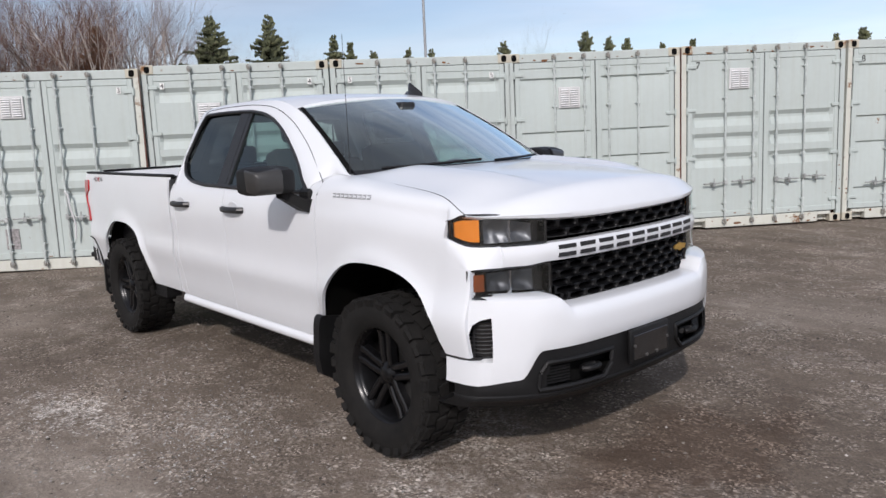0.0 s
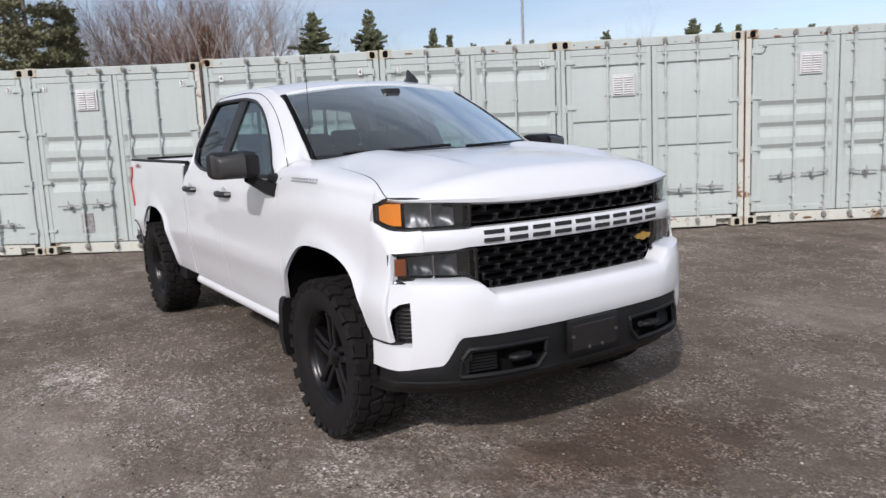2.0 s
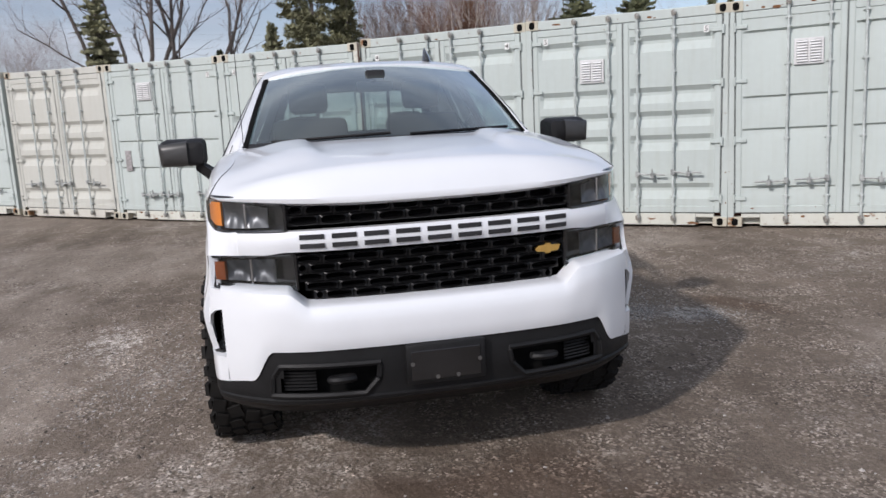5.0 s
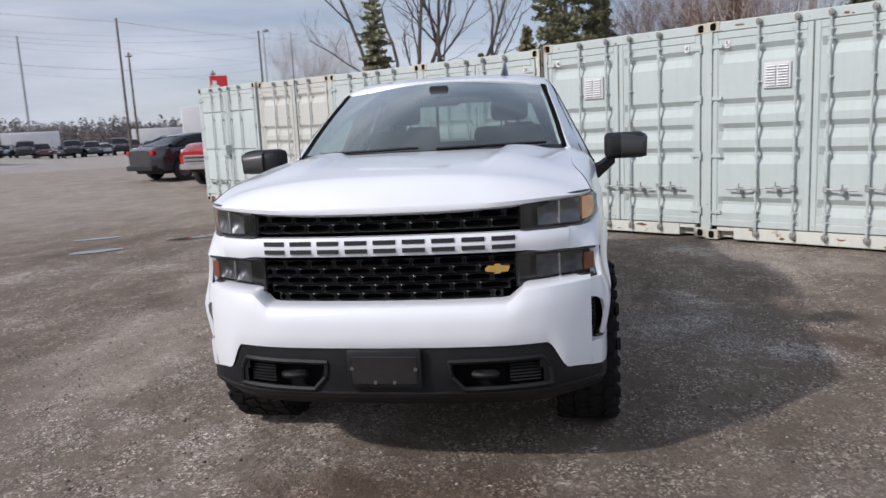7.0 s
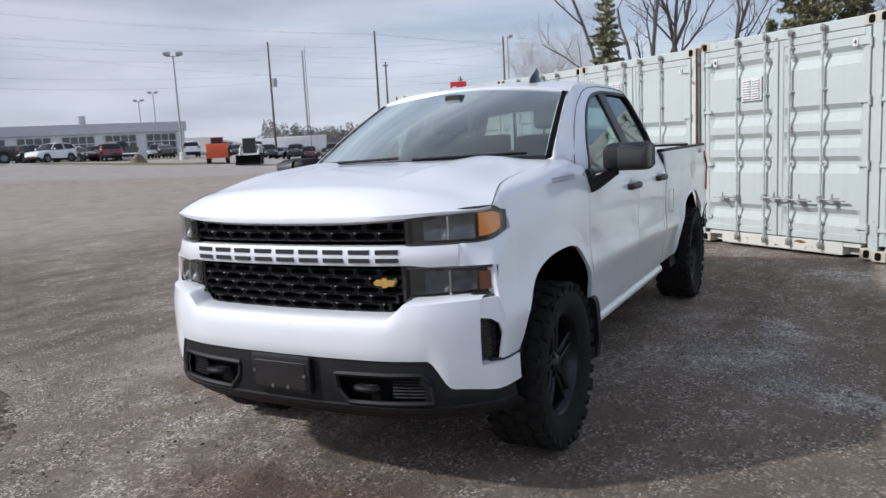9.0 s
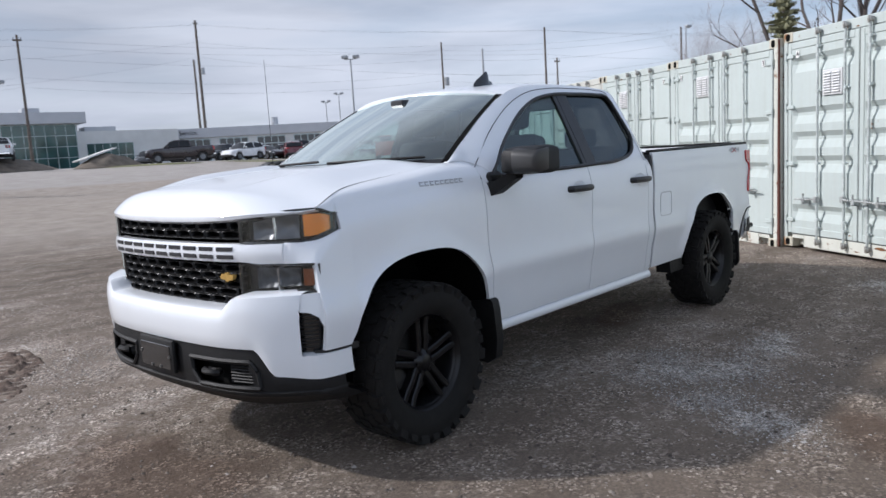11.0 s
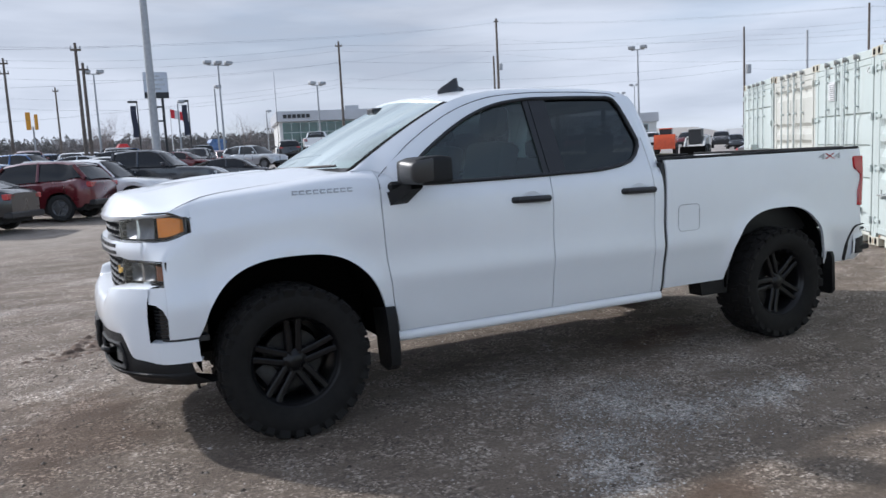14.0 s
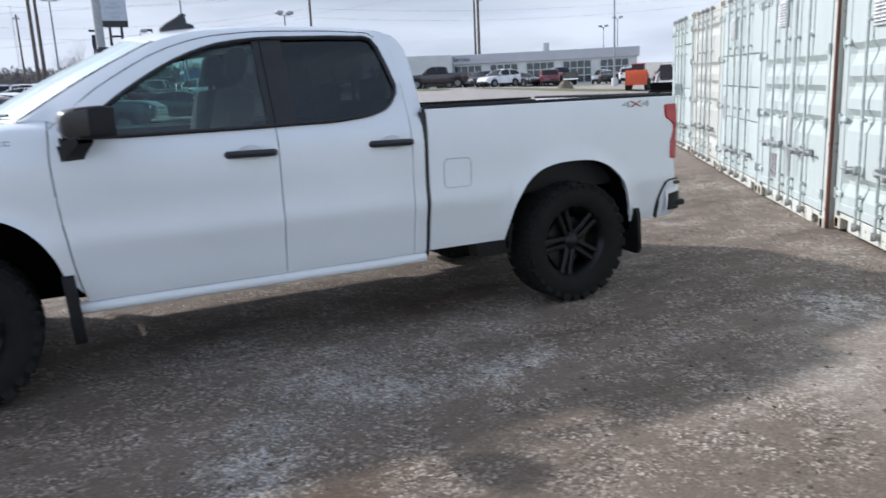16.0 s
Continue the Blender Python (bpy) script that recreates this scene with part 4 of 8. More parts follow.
P_SIDE = curve([(0.42, 0.895), (0.50, 0.925), (0.56, 0.938), (0.64, 0.948), (0.72, 0.962), (0.77, 0.974), (0.815, 0.980), (0.86, 0.976), (0.92, 0.970), (1.0, 0.971), (1.12, 0.977), (1.22, 0.974), (1.30, 0.957), (1.345, 0.940), (1.39, 0.905), (1.43, 0.83), (1.45, 0.78)])
P_BED = curve([(0.42, 0.90), (0.50, 0.925), (0.56, 0.938), (0.64, 0.948), (0.72, 0.962), (0.77, 0.974), (0.815, 0.980), (0.86, 0.976), (0.92, 0.970), (1.0, 0.971), (1.2, 0.976), (1.36, 0.966), (1.42, 0.955)])
FENDER_TOP = curve([(-0.75, 1.437), (-0.50, 1.437), (-0.25, 1.422), (0.0, 1.395), (0.20, 1.374), (0.35, 1.356), (0.42, 1.343), (0.46, 1.331), (0.50, 1.316), (0.54, 1.299), (0.575, 1.284)])
HOOD_Y = curve([(-0.45, 0.816), (-0.30, 0.820), (0.0, 0.821), (0.25, 0.829), (0.38, 0.848), (0.46, 0.868), (0.53, 0.886), (0.58, 0.897)])
# plan lines of the front: upper lamps and grille, lower lamps, bumper
F_LINE = curve([(0.0, 0.860), (0.3, 0.848), (0.58, 0.806), (0.68, 0.768), (0.76, 0.724), (0.80, 0.698), (0.83, 0.672), (0.866, 0.628), (0.90, 0.565), (0.918, 0.515), (0.93, 0.470)])
G_LINE = curve([(0.0, 0.860), (0.3, 0.848), (0.58, 0.806), (0.68, 0.765), (0.76, 0.728), (0.797, 0.710), (0.85, 0.682), (0.90, 0.652), (0.925, 0.632), (0.94, 0.605)])
B_LINE = curve([(0.0, 0.945), (0.3, 0.936), (0.58, 0.900), (0.70, 0.857), (0.79, 0.800), (0.84, 0.760), (0.875, 0.728), (0.905, 0.695), (0.94, 0.638), (0.955, 0.565), (0.963, 0.465)])


def arch_z(x, a):
    u = abs((x - a[0]) / a[1])
    if u >= 1:
        return 0.0
    return 0.46 + (a[2] - 0.46) * (1 - u**2.7) ** (1 / 2.2)


def side_y(x, z, bed=False):
    zz = z
    if not bed and x > -0.56 and z > 1.1:
        zz = 1.1 + (z - 1.1) * (1.435 - 1.1) / (FENDER_TOP(x) - 1.1)
    y = (P_BED if bed else P_SIDE)(zz)
    if not bed and x < -0.9 and z > 1.345:
        y = P_SIDE(1.345) - 0.475 * (z - 1.345)
    if not bed and x > -0.56:
        # rounded crown that ends on the hood's edge
        taper = 0.043 * min(1, max(0, x) / 0.46) ** 1.6 * (0.30 + 0.70 * sstep(0.78, 1.12, z))
        crown = P_SIDE(min(zz, 1.33)) - taper
        if zz > 1.33:
            t = min(1, (zz - 1.33) / 0.105)
            crown = HOOD_Y(x) + 0.0006 + (crown - HOOD_Y(x)) * math.sqrt(max(0, 1 - t**2.3))
        y += (crown - y) * sstep(-0.557, -0.25, x)
    for cx, hw, top in (ARCH_F, ARCH_R):
        u = math.hypot((x - cx) / hw, (z - 0.42) / (top - 0.42)) if z > 0.42 else 2
        y += 0.026 * math.exp(-(((u - 1.0) / 0.13) ** 2)) * sstep(0.45, 0.6, z)
    return y


def arch_columns(a, n=44):
    return [a[0] + a[1] * math.sin(math.pi / 2 * (2 * i / n - 1)) for i in range(n + 1)]


# the bowed seam between front fender and door
SEAM = curve([(0.45, -0.645), (0.50, -0.634), (0.68, -0.598), (0.80, -0.583), (0.93, -0.567), (1.05, -0.558), (1.17, -0.552), (1.25, -0.551), (1.33, -0.557), (1.44, -0.563)])


def side_panel(name, xs, zl, zu, s, rows=14, bed=False, label="", parent=None, seam=False):
    bm = bmesh.new()
    P = []
    for x in xs:
        lo, hi = zl(x), zu(x)
        row = []
        for j in range(rows + 1):
            z = lo + (hi - lo) * j / rows
            xx = x + (SEAM(z) - 0.003 + 0.563) * sstep(-1.1, -0.563, x) if seam else x
            row.append((xx, s * side_y(xx, z, bed), z))
        P.append(row)
    shell(bm, P, (0, -0.022 * s, 0))
    return part(name, bm, M_WHITE, parent or truck, label, angle=50)


BELT = curve([(-2.62, 1.60), (-2.50, 1.535), (-2.45, 1.462), (-2.40, 1.418), (-2.31, 1.386), (-2.15, 1.362), (-1.8, 1.350), (-1.2, 1.343), (-0.5, 1.343)])
WIN_TOP = curve([(-0.66, 1.346), (-0.74, 1.405), (-0.82, 1.475), (-1.0, 1.600), (-1.22, 1.722), (-1.42, 1.796), (-1.64, 1.832), (-1.95, 1.842), (-2.28, 1.840), (-2.37, 1.834), (-2.412, 1.805), (-2.44, 1.73), (-2.47, 1.61), (-2.495, 1.50)])
ROOF_EDGE = curve([(-0.42, 1.43), (-0.58, 1.535), (-0.76, 1.642), (-0.96, 1.748), (-1.15, 1.832), (-1.34, 1.880), (-1.60, 1.903), (-1.95, 1.908), (-2.3, 1.895), (-2.5, 1.868), (-2.60, 1.822), (-2.66, 1.74)])


def glass_y(z):
    return 0.938 - 0.475 * (z - 1.345) - 0.05 * max(0, z - 1.80)


def lin(a, b, n):
    return [a + (b - a) * i / n for i in range(n + 1)]


def screen_pt(u, v):
    """u across from right to left, v from cowl to header."""
    a = abs(u)
    b = Vector((-0.16 - 0.275 * a**2, 0.808 * u, 1.435 - 0.005 * a))
    t = Vector((-1.035 - 0.125 * a**2, 0.668 * u, 1.886 - 0.046 * a**2))
    p = b.lerp(t, v)
    p.z += 0.018 * math.sin(math.pi * v)
    return p


for s in (1, -1):
    bm = bmesh.new()
    XC = 0.43
    zs = lin(arch_z(XC, ARCH_F), 1.036, 10) + lin(1.036, 1.132, 4)[1:] + lin(1.132, FENDER_TOP(XC), 8)[1:]
    fr = [(z - zs[0]) / (zs[-1] - zs[0]) for z in zs]
    P = []
    for x in [-0.557] + [x for x in arch_columns(ARCH_F) if -0.54 < x < 0.426] + [XC]:
        lo, hi = max(0.47, arch_z(x, ARCH_F)), FENDER_TOP(x)
        row = []
        for f in fr:
            z = lo + (hi - lo) * f
            xx = SEAM(z) + 0.003 if x == -0.557 else x
            row.append((xx, s * side_y(xx, z), z))
        P.append(row)
    grid(bm, P)
    # forward of the arch, below the lower lamp's top
    P = []
    for x, dy in ((XC, 0), (0.46, 0.0005), (0.49, 0.001), (0.52, 0.002), (0.57, 0.006), (0.61, 0.011), (0.626, 0.014), (0.634, 0.019)):
        lo = max(0.632, arch_z(x, ARCH_F))
        P.append([(x, s * (side_y(XC, z) - dy), z) for z in lin(lo, 1.036, 10)])
    grid(bm, P)
    # the bridge that wraps forward between the lamps to the cross bar
    P = []
    LOW = [(XC, 0), (0.50, 0.001), (0.56, 0.005), (0.605, 0.012), (0.632, None, 0.925), (0.652, None, 0.900), (0.682, None, 0.850), (0.698, None, 0.820), (0.714, None, 0.799)]
    TOP = [(XC, 0), (0.445, 0, 0, 1.140), (0.46, 0, 0, 1.154), (0.48, 0, 0, 1.170), (0.518, None, 0.918, 1.160), (0.568, None, 0.900, 1.141), (0.631, None, 0.866), (0.678, None, 0.826), (0.704, None, 0.799)]
    for p, q in zip(LOW, TOP):
        row = []
        for j in range(5):
            z = 1.036 + 0.096 * j / 4
            sy = side_y(XC, z)
            z += (q[-1] - 1.132) * (j / 4) ** 1.5 if len(q) == 4 else 0
            yp, yq = (sy - p[1] if p[1] is not None else p[2]), (side_y(q[0], z) if q[1] is not None else q[2])
            bul = 0.006 * math.sin(math.pi * j / 4) * (p[1] is None)
            row.append((p[0] + (q[0] - p[0]) * j / 4 + bul, s * (yp + (yq - yp) * j / 4 + bul * 0.5), z))
        P.append(row)
    grid(bm, P)
    # beside the headlamp, and the strip of fender over its outer end
    P = [[(x, s * side_y(x, z), z) for z in lin(zb, FENDER_TOP(x), 8)] for x, zb in ((XC, 1.132), (0.445, 1.140), (0.46, 1.154), (0.48, 1.170))]
    grid(bm, P)
    XN = 0.48
    E0, T0 = Vector((XN, side_y(XN, 1.245), 1.245)), Vector((XN, side_y(XN, FENDER_TOP(XN)), FENDER_TOP(XN)))
    d0 = []
    for j in range(7):
        z = 1.245 + (FENDER_TOP(XN) - 1.245) * j / 6
        d0.append(Vector((XN, side_y(XN, z), z)) - E0.lerp(T0, j / 6))
    P = []
    for i in range(9):
        u = i / 8
        a = 0.926 - 0.030 * u
        E_ = Vector((F_LINE(a) + 0.008, a, 1.250 + 0.028 * sstep(0.928, 0.897, a))) if i else E0
        xt = XN + (0.582 - XN) * u
        T_ = Vector((xt, HOOD_Y(xt) + 0.001, FENDER_TOP(xt)))
        P.append([(q.x, s * q.y, q.z) for q in (E_.lerp(T_, j / 6) + d0[j] * (1 - u) for j in range(7))])
    grid(bm, P)
    bmesh.ops.remove_doubles(bm, verts=bm.verts, dist=0.0015)
    bmesh.ops.recalc_face_normals(bm, faces=bm.faces)
    if sum(f.normal.y * s for f in bm.faces) < 0:
        bmesh.ops.reverse_faces(bm, faces=bm.faces)
    rim = bmesh.ops.extrude_edge_only(bm, edges=[e for e in bm.edges if e.is_boundary])
    bmesh.ops.translate(bm, vec=(0, -0.02 * s, 0), verts=[v for v in rim["geom"] if isinstance(v, bmesh.types.BMVert)])
    part("front_fender", bm, M_WHITE, truck, angle=50, out=(0, s, 0))
    side_panel("front_door", lin(-0.563, -1.703, 30), lambda x: 0.492, lambda x: 1.343 if x < -0.72 else 1.343 + 0.09 * sstep(-0.72, -0.563, x), s, 24, seam=True)
    side_panel("rear_door", lin(-1.709, -2.528, 22), lambda x: 0.492, BELT, s, 18)
    bm = bmesh.new()
    shell(bm, [[(x, s * y, z) for y, z in ((0.900, 0.424), (0.926, 0.430), (0.938, 0.442), (0.938, 0.462), (0.931, 0.480), (0.918, 0.489))] for x in lin(-0.56, -2.61, 20)], (0, -0.022 * s, 0))
    part("rocker_panel", bm, M_WHITE, truck, angle=50)
    bm = bmesh.new()
    xs = lin(-2.533, -2.612, 5)
    shell(bm, [[(x, s * (side_y(x, z) if z < 1.345 else glass_y(z) - 0.25 * max(0, -2.58 - x)), z) for z in lin(0.492, 1.345, 16)] for x in xs], (0, -0.02 * s, 0))
    part("cab_corner", bm, M_WHITE, truck, angle=50)
    side_panel("bed_side", lin(-2.642, -3.24, 14) + [x for x in reversed(arch_columns(ARCH_R)) if -4.25 < x < -3.2 and x < -3.24] + lin(-4.262, -4.655, 10), lambda x: max(0.50, arch_z(x, ARCH_R)), lambda x: 1.392, s, 18, True)
    # dark joint between cab and bed
    bm = bmesh.new()
    shell(bm, [[(x, s * (P_BED(z) - 0.012), z) for z in lin(0.46, 1.375, 16)] for x in (-2.640, -2.612)], (0, -0.08 * s, 0))
    part("cab_gap_seal", bm, M_BLACK, truck)
    # roof rail and pillars above the windows
    bm = bmesh.new()
    pillar = []
    for xs in (lin(-0.425, -2.528, 60), lin(-2.5285, -2.655, 8)):
     P = []
     for x in xs:
        lo = WIN_TOP(x) if x <= -0.66 else 1.343 + 0.09 * sstep(-0.72, -0.563, x)
        if x < -2.40:
            lo = max(BELT(x), WIN_TOP(x) if x > -2.495 else 0) if x > -2.5282 else 1.34
        hi = ROOF_EDGE(x)
        # in front the pillar ends on the windscreen's edge
        wv = sstep(-1.16, -1.02, x)
        E_ = screen_pt(1, min(1, max(0, (-0.435 - x) / 0.725)))
        hi = max(hi + (E_.z + 0.006 - hi) * wv, lo + 0.004)
        row = []
        for j in range(11):
            z = lo + (hi - lo) * j / 10
            zb = 1.343 + 0.09 * sstep(-0.72, -0.563, x)
            y = P_SIDE(zb) - 0.475 * (z - zb) + 0.012 * sstep(-0.56, -0.75, x)
            y -= 0.030 * (j / 10) ** 3
            if wv > 0:
                ylo = P_SIDE(zb) - 0.475 * (lo - zb) + 0.012 * sstep(-0.56, -0.75, x)
                yl = ylo + (E_.y + 0.004 - ylo) * (j / 10) ** 1.15 + 0.008 * math.sin(math.pi * j / 10)
                y += (yl - y) * wv
            if x < -2.5:
                y -= 2.7 * (x + 2.5) ** 2
            row.append((x, s * y, z))
        if -2.45 < x < -0.76:
            pillar.append(Vector(row[6]) + Vector((0, 0.001 * s, 0.001)))
        row.append((x + 0.006, s * (y - 0.016), z - 0.012))
        P.append(row)
     shell(bm, P, (0, -0.03 * s, 0))
    part("roof_pillar", bm, M_WHITE, truck, angle=50)
    bm = bmesh.new()
    tube(bm, [Vector((SEAM(1.33), s * (side_y(-0.56, 1.33) + 0.001), 1.33)), Vector((-0.572, s * (side_y(-0.575, 1.40) + 0.001), 1.40))] + pillar, 0.0022, 5)
    part("pillar_seam", bm, M_DARK, truck)
    # window frames
    bm = bmesh.new()
    out = [(x, WIN_TOP(x)) for x in lin(-0.665, -2.485, 60)] + [(x, BELT(x)) for x in lin(-2.475, -0.67, 40)]
    tube(bm, [(x, s * (glass_y(z) + 0.010), z) for x, z in out], 0.013, 6, True)
    part("window_trim", bm, M_BLACK, truck)
    bm = bmesh.new()
    P = [[(x, s * (glass_y(z) + 0.009), z) for z in lin(BELT(x), WIN_TOP(x), 6)] for x in (-1.665, -1.705)]
    shell(bm, P, (0, -0.02 * s, 0))
    P = [[(x, s * (glass_y(z) + 0.009), z) for z in lin(BELT(x), WIN_TOP(x), 6)] for x in (-1.711, -1.835)]
    shell(bm, P, (0, -0.02 * s, 0))
    part("pillar_trim", bm, M_BLACK, truck)
    for nm, xa, xb, gm in (("front_window", -0.67, -1.67, M_GLASS_FRONT), ("rear_window", -1.83, -2.482, M_GLASS_DARK)):
        bm = bmesh.new()
        grid(bm, [[(x, s * (glass_y(z) - 0.004), z) for z in lin(BELT(x) - 0.01, max(WIN_TOP(x), BELT(x)) + 0.006, 6)] for x in lin(xa, xb, 24)])
        w = part(nm, bm, gm, truck, "dark privacy glass" if gm == M_GLASS_DARK else "", out=(0, s, 0))
        w.visible_shadow = gm == M_GLASS_DARK
    # door handles
    for x in (-1.415, -2.262):
        bm = bmesh.new()
        y = side_y(x - 0.13, 1.20)
        tube(bm, [(x, s * (y - 0.01), 1.203), (x - 0.02, s * (y + 0.022), 1.204), (x - 0.10, s * (y + 0.036), 1.204), (x - 0.18, s * (y + 0.036), 1.203), (x - 0.25, s * (y + 0.022), 1.202), (x - 0.27, s * (y - 0.01), 1.201)], 0.018, 8)
        bmesh.ops.scale(bm, vec=(1, 1, 1.15), verts=bm.verts, space=Matrix.Translation((0, 0, -1.2)))
        h = part("door_handle", bm, M_BLACK, truck, "black door handle")
        bm = bmesh.new()
        lathe(bm, [(0.0, 0.001), (0.05, 0.001), (0.058, 0.003), (0.06, 0.0)], 20, (0, 0, 0))
        bmesh.ops.transform(bm, matrix=Matrix.Translation((x - 0.13, s * (y + 0.001), 1.21)) @ Matrix.Diagonal((1.25, s, 0.75, 1)), verts=bm.verts)
        part("handle_cup", bm, M_WHITE, h)
    # door mirror
    bm = bmesh.new()
    prof = [(-0.625, 1.370, 1.452), (-0.64, 1.356, 1.478), (-0.69, 1.346, 1.494), (-0.790, 1.344, 1.500), (-0.85, 1.352, 1.490)]
    rows = []
    for x, za, zb in prof:
        ring = []
        y0, y1 = 1.035, 1.270
        sh = 0.03 if x > -0.635 else 0.0
        rr = 0.024
        for cy, cz, a0 in ((y1 - rr - sh, zb - rr, 0), (y0 + rr + sh, zb - rr, 90), (y0 + rr + sh, za + rr, 180), (y1 - rr - sh, za + rr, 270)):
            for k in range(4):
                a = radians(a0 + 30 * k)
                ring.append((x - 0.16 * (cy - 1.16) * 0.6, s * (cy + rr * math.cos(a)), cz + rr * math.sin(a)))
        ring.append(ring[0])
        rows.append(ring)
    V = grid(bm, rows)
    bm.faces.new(V[0][:-1])
    bmesh.ops.remove_doubles(bm, verts=bm.verts, dist=1e-4)
    mir = part("door_mirror", bm, M_PLASTIC, truck, "black towing-style door mirror", angle=40)
    bm = bmesh.new()
    box(bm, -0.855, -0.847, min(s * 1.06, s * 1.248), max(s * 1.06, s * 1.248), 1.36, 1.482, 0.003)
    part("mirror_glass", bm, M_CHROME, mir)
    bm = bmesh.new()
    rows = []
    for x, za, zb, g in ((-0.612, 1.392, 1.452, 0.030), (-0.622, 1.366, 1.474, 0.010), (-0.645, 1.352, 1.486, 0.0), (-0.735, 1.362, 1.496, -0.001)):
        row = []
        for cy, cz, a0 in ((1.120, za + 0.024, 270), (1.252 - g, za + 0.024, 290), (1.252 - g, zb - 0.024, 0), (1.120, zb - 0.024, 60)):
            for k in range(3):
                a = radians(a0 + 15 * k)
                row.append((x - 0.096 * (cy - 1.16), s * (cy + 0.026 * math.cos(a)), cz + 0.026 * math.sin(a)))
        rows.append(row)
    V = grid(bm, rows)
    bm.faces.new(V[0])
    part("mirror_cap", bm, M_CAP, mir, "satin grey-black mirror cap", angle=60)
    bm = bmesh.new()
    arm = [(-0.72, 1.09, 1.35), (-0.69, 1.04, 1.315), (-0.655, 0.99, 1.282), (-0.65, 0.945, 1.275)]
    wid = [0.035, 0.04, 0.05, 0.062]
    rows = []
    for (x, y, z), w in zip(arm, wid):
        rows.append([(x + w, s * y, z + 0.03), (x - w, s * y, z + 0.045), (x - w * 1.1, s * y, z - 0.03 * w / 0.04), (x + w * 0.9, s * y, z - 0.035 * w / 0.04), (x + w, s * y, z + 0.03)])
    grid(bm, rows)
    bmesh.ops.remove_doubles(bm, verts=bm.verts, dist=1e-4)
    box(bm, -0.735, -0.605, min(s * 0.925, s * 0.965), max(s * 0.925, s * 0.965), 1.225, 1.365, 0.018)
    part("mirror_arm", bm, M_PLASTIC, mir)
    # mud flaps and rear lower trim
    bm = bmesh.new()
    prism(bm, [(0.78, 0.62), (0.985, 0.655), (1.0, 0.64), (1.008, 0.60), (1.015, 0.42), (0.995, 0.31), (0.93, 0.27), (0.80, 0.28)], lambda u, v, w: (w - 0.05 * (0.6 - v), s * u, v), -0.590, -0.530)
    part("mud_flap", bm, M_PLASTIC, truck, "black front mud flap")
    bm = bmesh.new()
    prism(bm, [(0.76, 0.58), (0.985, 0.60), (1.0, 0.56), (1.0, 0.30), (0.975, 0.262), (0.78, 0.265)], lambda u, v, w: (w - 0.05 * (0.6 - v), s * u, v), -4.315, -4.285)
    part("mud_flap", bm, M_PLASTIC, truck, "black rear mud flap")
    bm = bmesh.new()
    prism(bm, [(-2.98, 0.505), (-3.22, 0.505), (-3.255, 0.60), (-3.275, 0.60), (-3.24, 0.40), (-3.0, 0.40)], lambda u, v, w: (u, w, v), min(s * 0.80, s * 0.925), max(s * 0.80, s * 0.925))
    part("splash_guard", bm, M_PLASTIC, truck)
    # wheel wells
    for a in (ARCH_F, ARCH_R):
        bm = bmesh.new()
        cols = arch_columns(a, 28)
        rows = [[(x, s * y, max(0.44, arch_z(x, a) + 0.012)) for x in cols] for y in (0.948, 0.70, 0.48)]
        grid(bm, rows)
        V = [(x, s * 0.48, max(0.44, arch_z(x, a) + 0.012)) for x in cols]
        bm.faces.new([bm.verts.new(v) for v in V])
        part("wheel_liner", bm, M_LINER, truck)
    # fuel door (left), badges
    bm = bmesh.new()
    for y0 in lin(-0.08, -0.43, 9)[:-1]:
        for z in (1.3285, 1.3455):
            box(bm, y0 - 0.031, y0, 0, 0.002, z - 0.0035, z + 0.0035, 0.001)
        box(bm, y0 - 0.008, y0, 0, 0.002, 1.3325, 1.3415, 0.001)
    for v in bm.verts:
        x, z = v.co.x + 0.03, v.co.z
        v.co = (x, s * (side_y(x, z) + 0.001 + v.co.y), z)
    part("fender_badge", bm, M_GREY, truck, "grey metallic name badge")
    for ch, dx, mt in (("4", -0.088, M_GREY), ("X", 0.0, M_RED), ("4", 0.088, M_GREY)):
        w = writing("decal", ch, 0.115, Matrix.Translation((-4.29 - s * dx, s * (P_BED(1.345) + 0.004), 1.345)) @ Matrix.Rotation(radians(90), 4, "X") @ Matrix.Rotation(radians(0 if s < 0 else 180), 4, "Y"), mt, truck, 0.0015, "grey and red four-wheel-drive decal")
        w.scale = (1.45, 0.55, 1)
    # tail lamp
    bm = bmesh.new()
    rows = []
    for z, x0 in ((0.940, -4.690), (0.950, -4.678), (1.07, -4.676), (1.10, -4.688), (1.15, -4.698), (1.19, -4.696), (1.215, -4.668), (1.235, -4.630), (1.255, -4.618), (1.320, -4.614), (1.335, -4.630)):
        yo = P_BED(z) + 0.006
        rows.append([(x + 0.062, s * y, z) for x, y in ((x0, 0.80), (x0, yo - 0.008), (x0 - 0.008, yo + 0.006), (-4.722, yo + 0.006), (-4.738, yo - 0.010), (-4.742, 0.80))])
    grid(bm, rows)
    for r in (rows[0], rows[-1]):
        bm.faces.new([bm.verts.new(v) for v in r])
    part("tail_lamp", bm, M_RED, truck, "red tail lamp")
    # side window weather strip and sill of the bed
    bm = bmesh.new()
    box(bm, -4.645, -2.65, min(s * 0.90, s * 0.962), max(s * 0.90, s * 0.962), 1.392, 1.412, 0.006)
    part("bed_rail_cap", bm, M_PLASTIC, truck, "black plastic bed rail cap")
    bm = bmesh.new()
    box(bm, -4.635, -2.66, min(s * 0.80, s * 0.84), max(s * 0.80, s * 0.84), 0.80, 1.39)
    box(bm, -4.25, -3.22, min(s * 0.56, s * 0.80), max(s * 0.56, s * 0.80), 0.82, 1.05, 0.02)
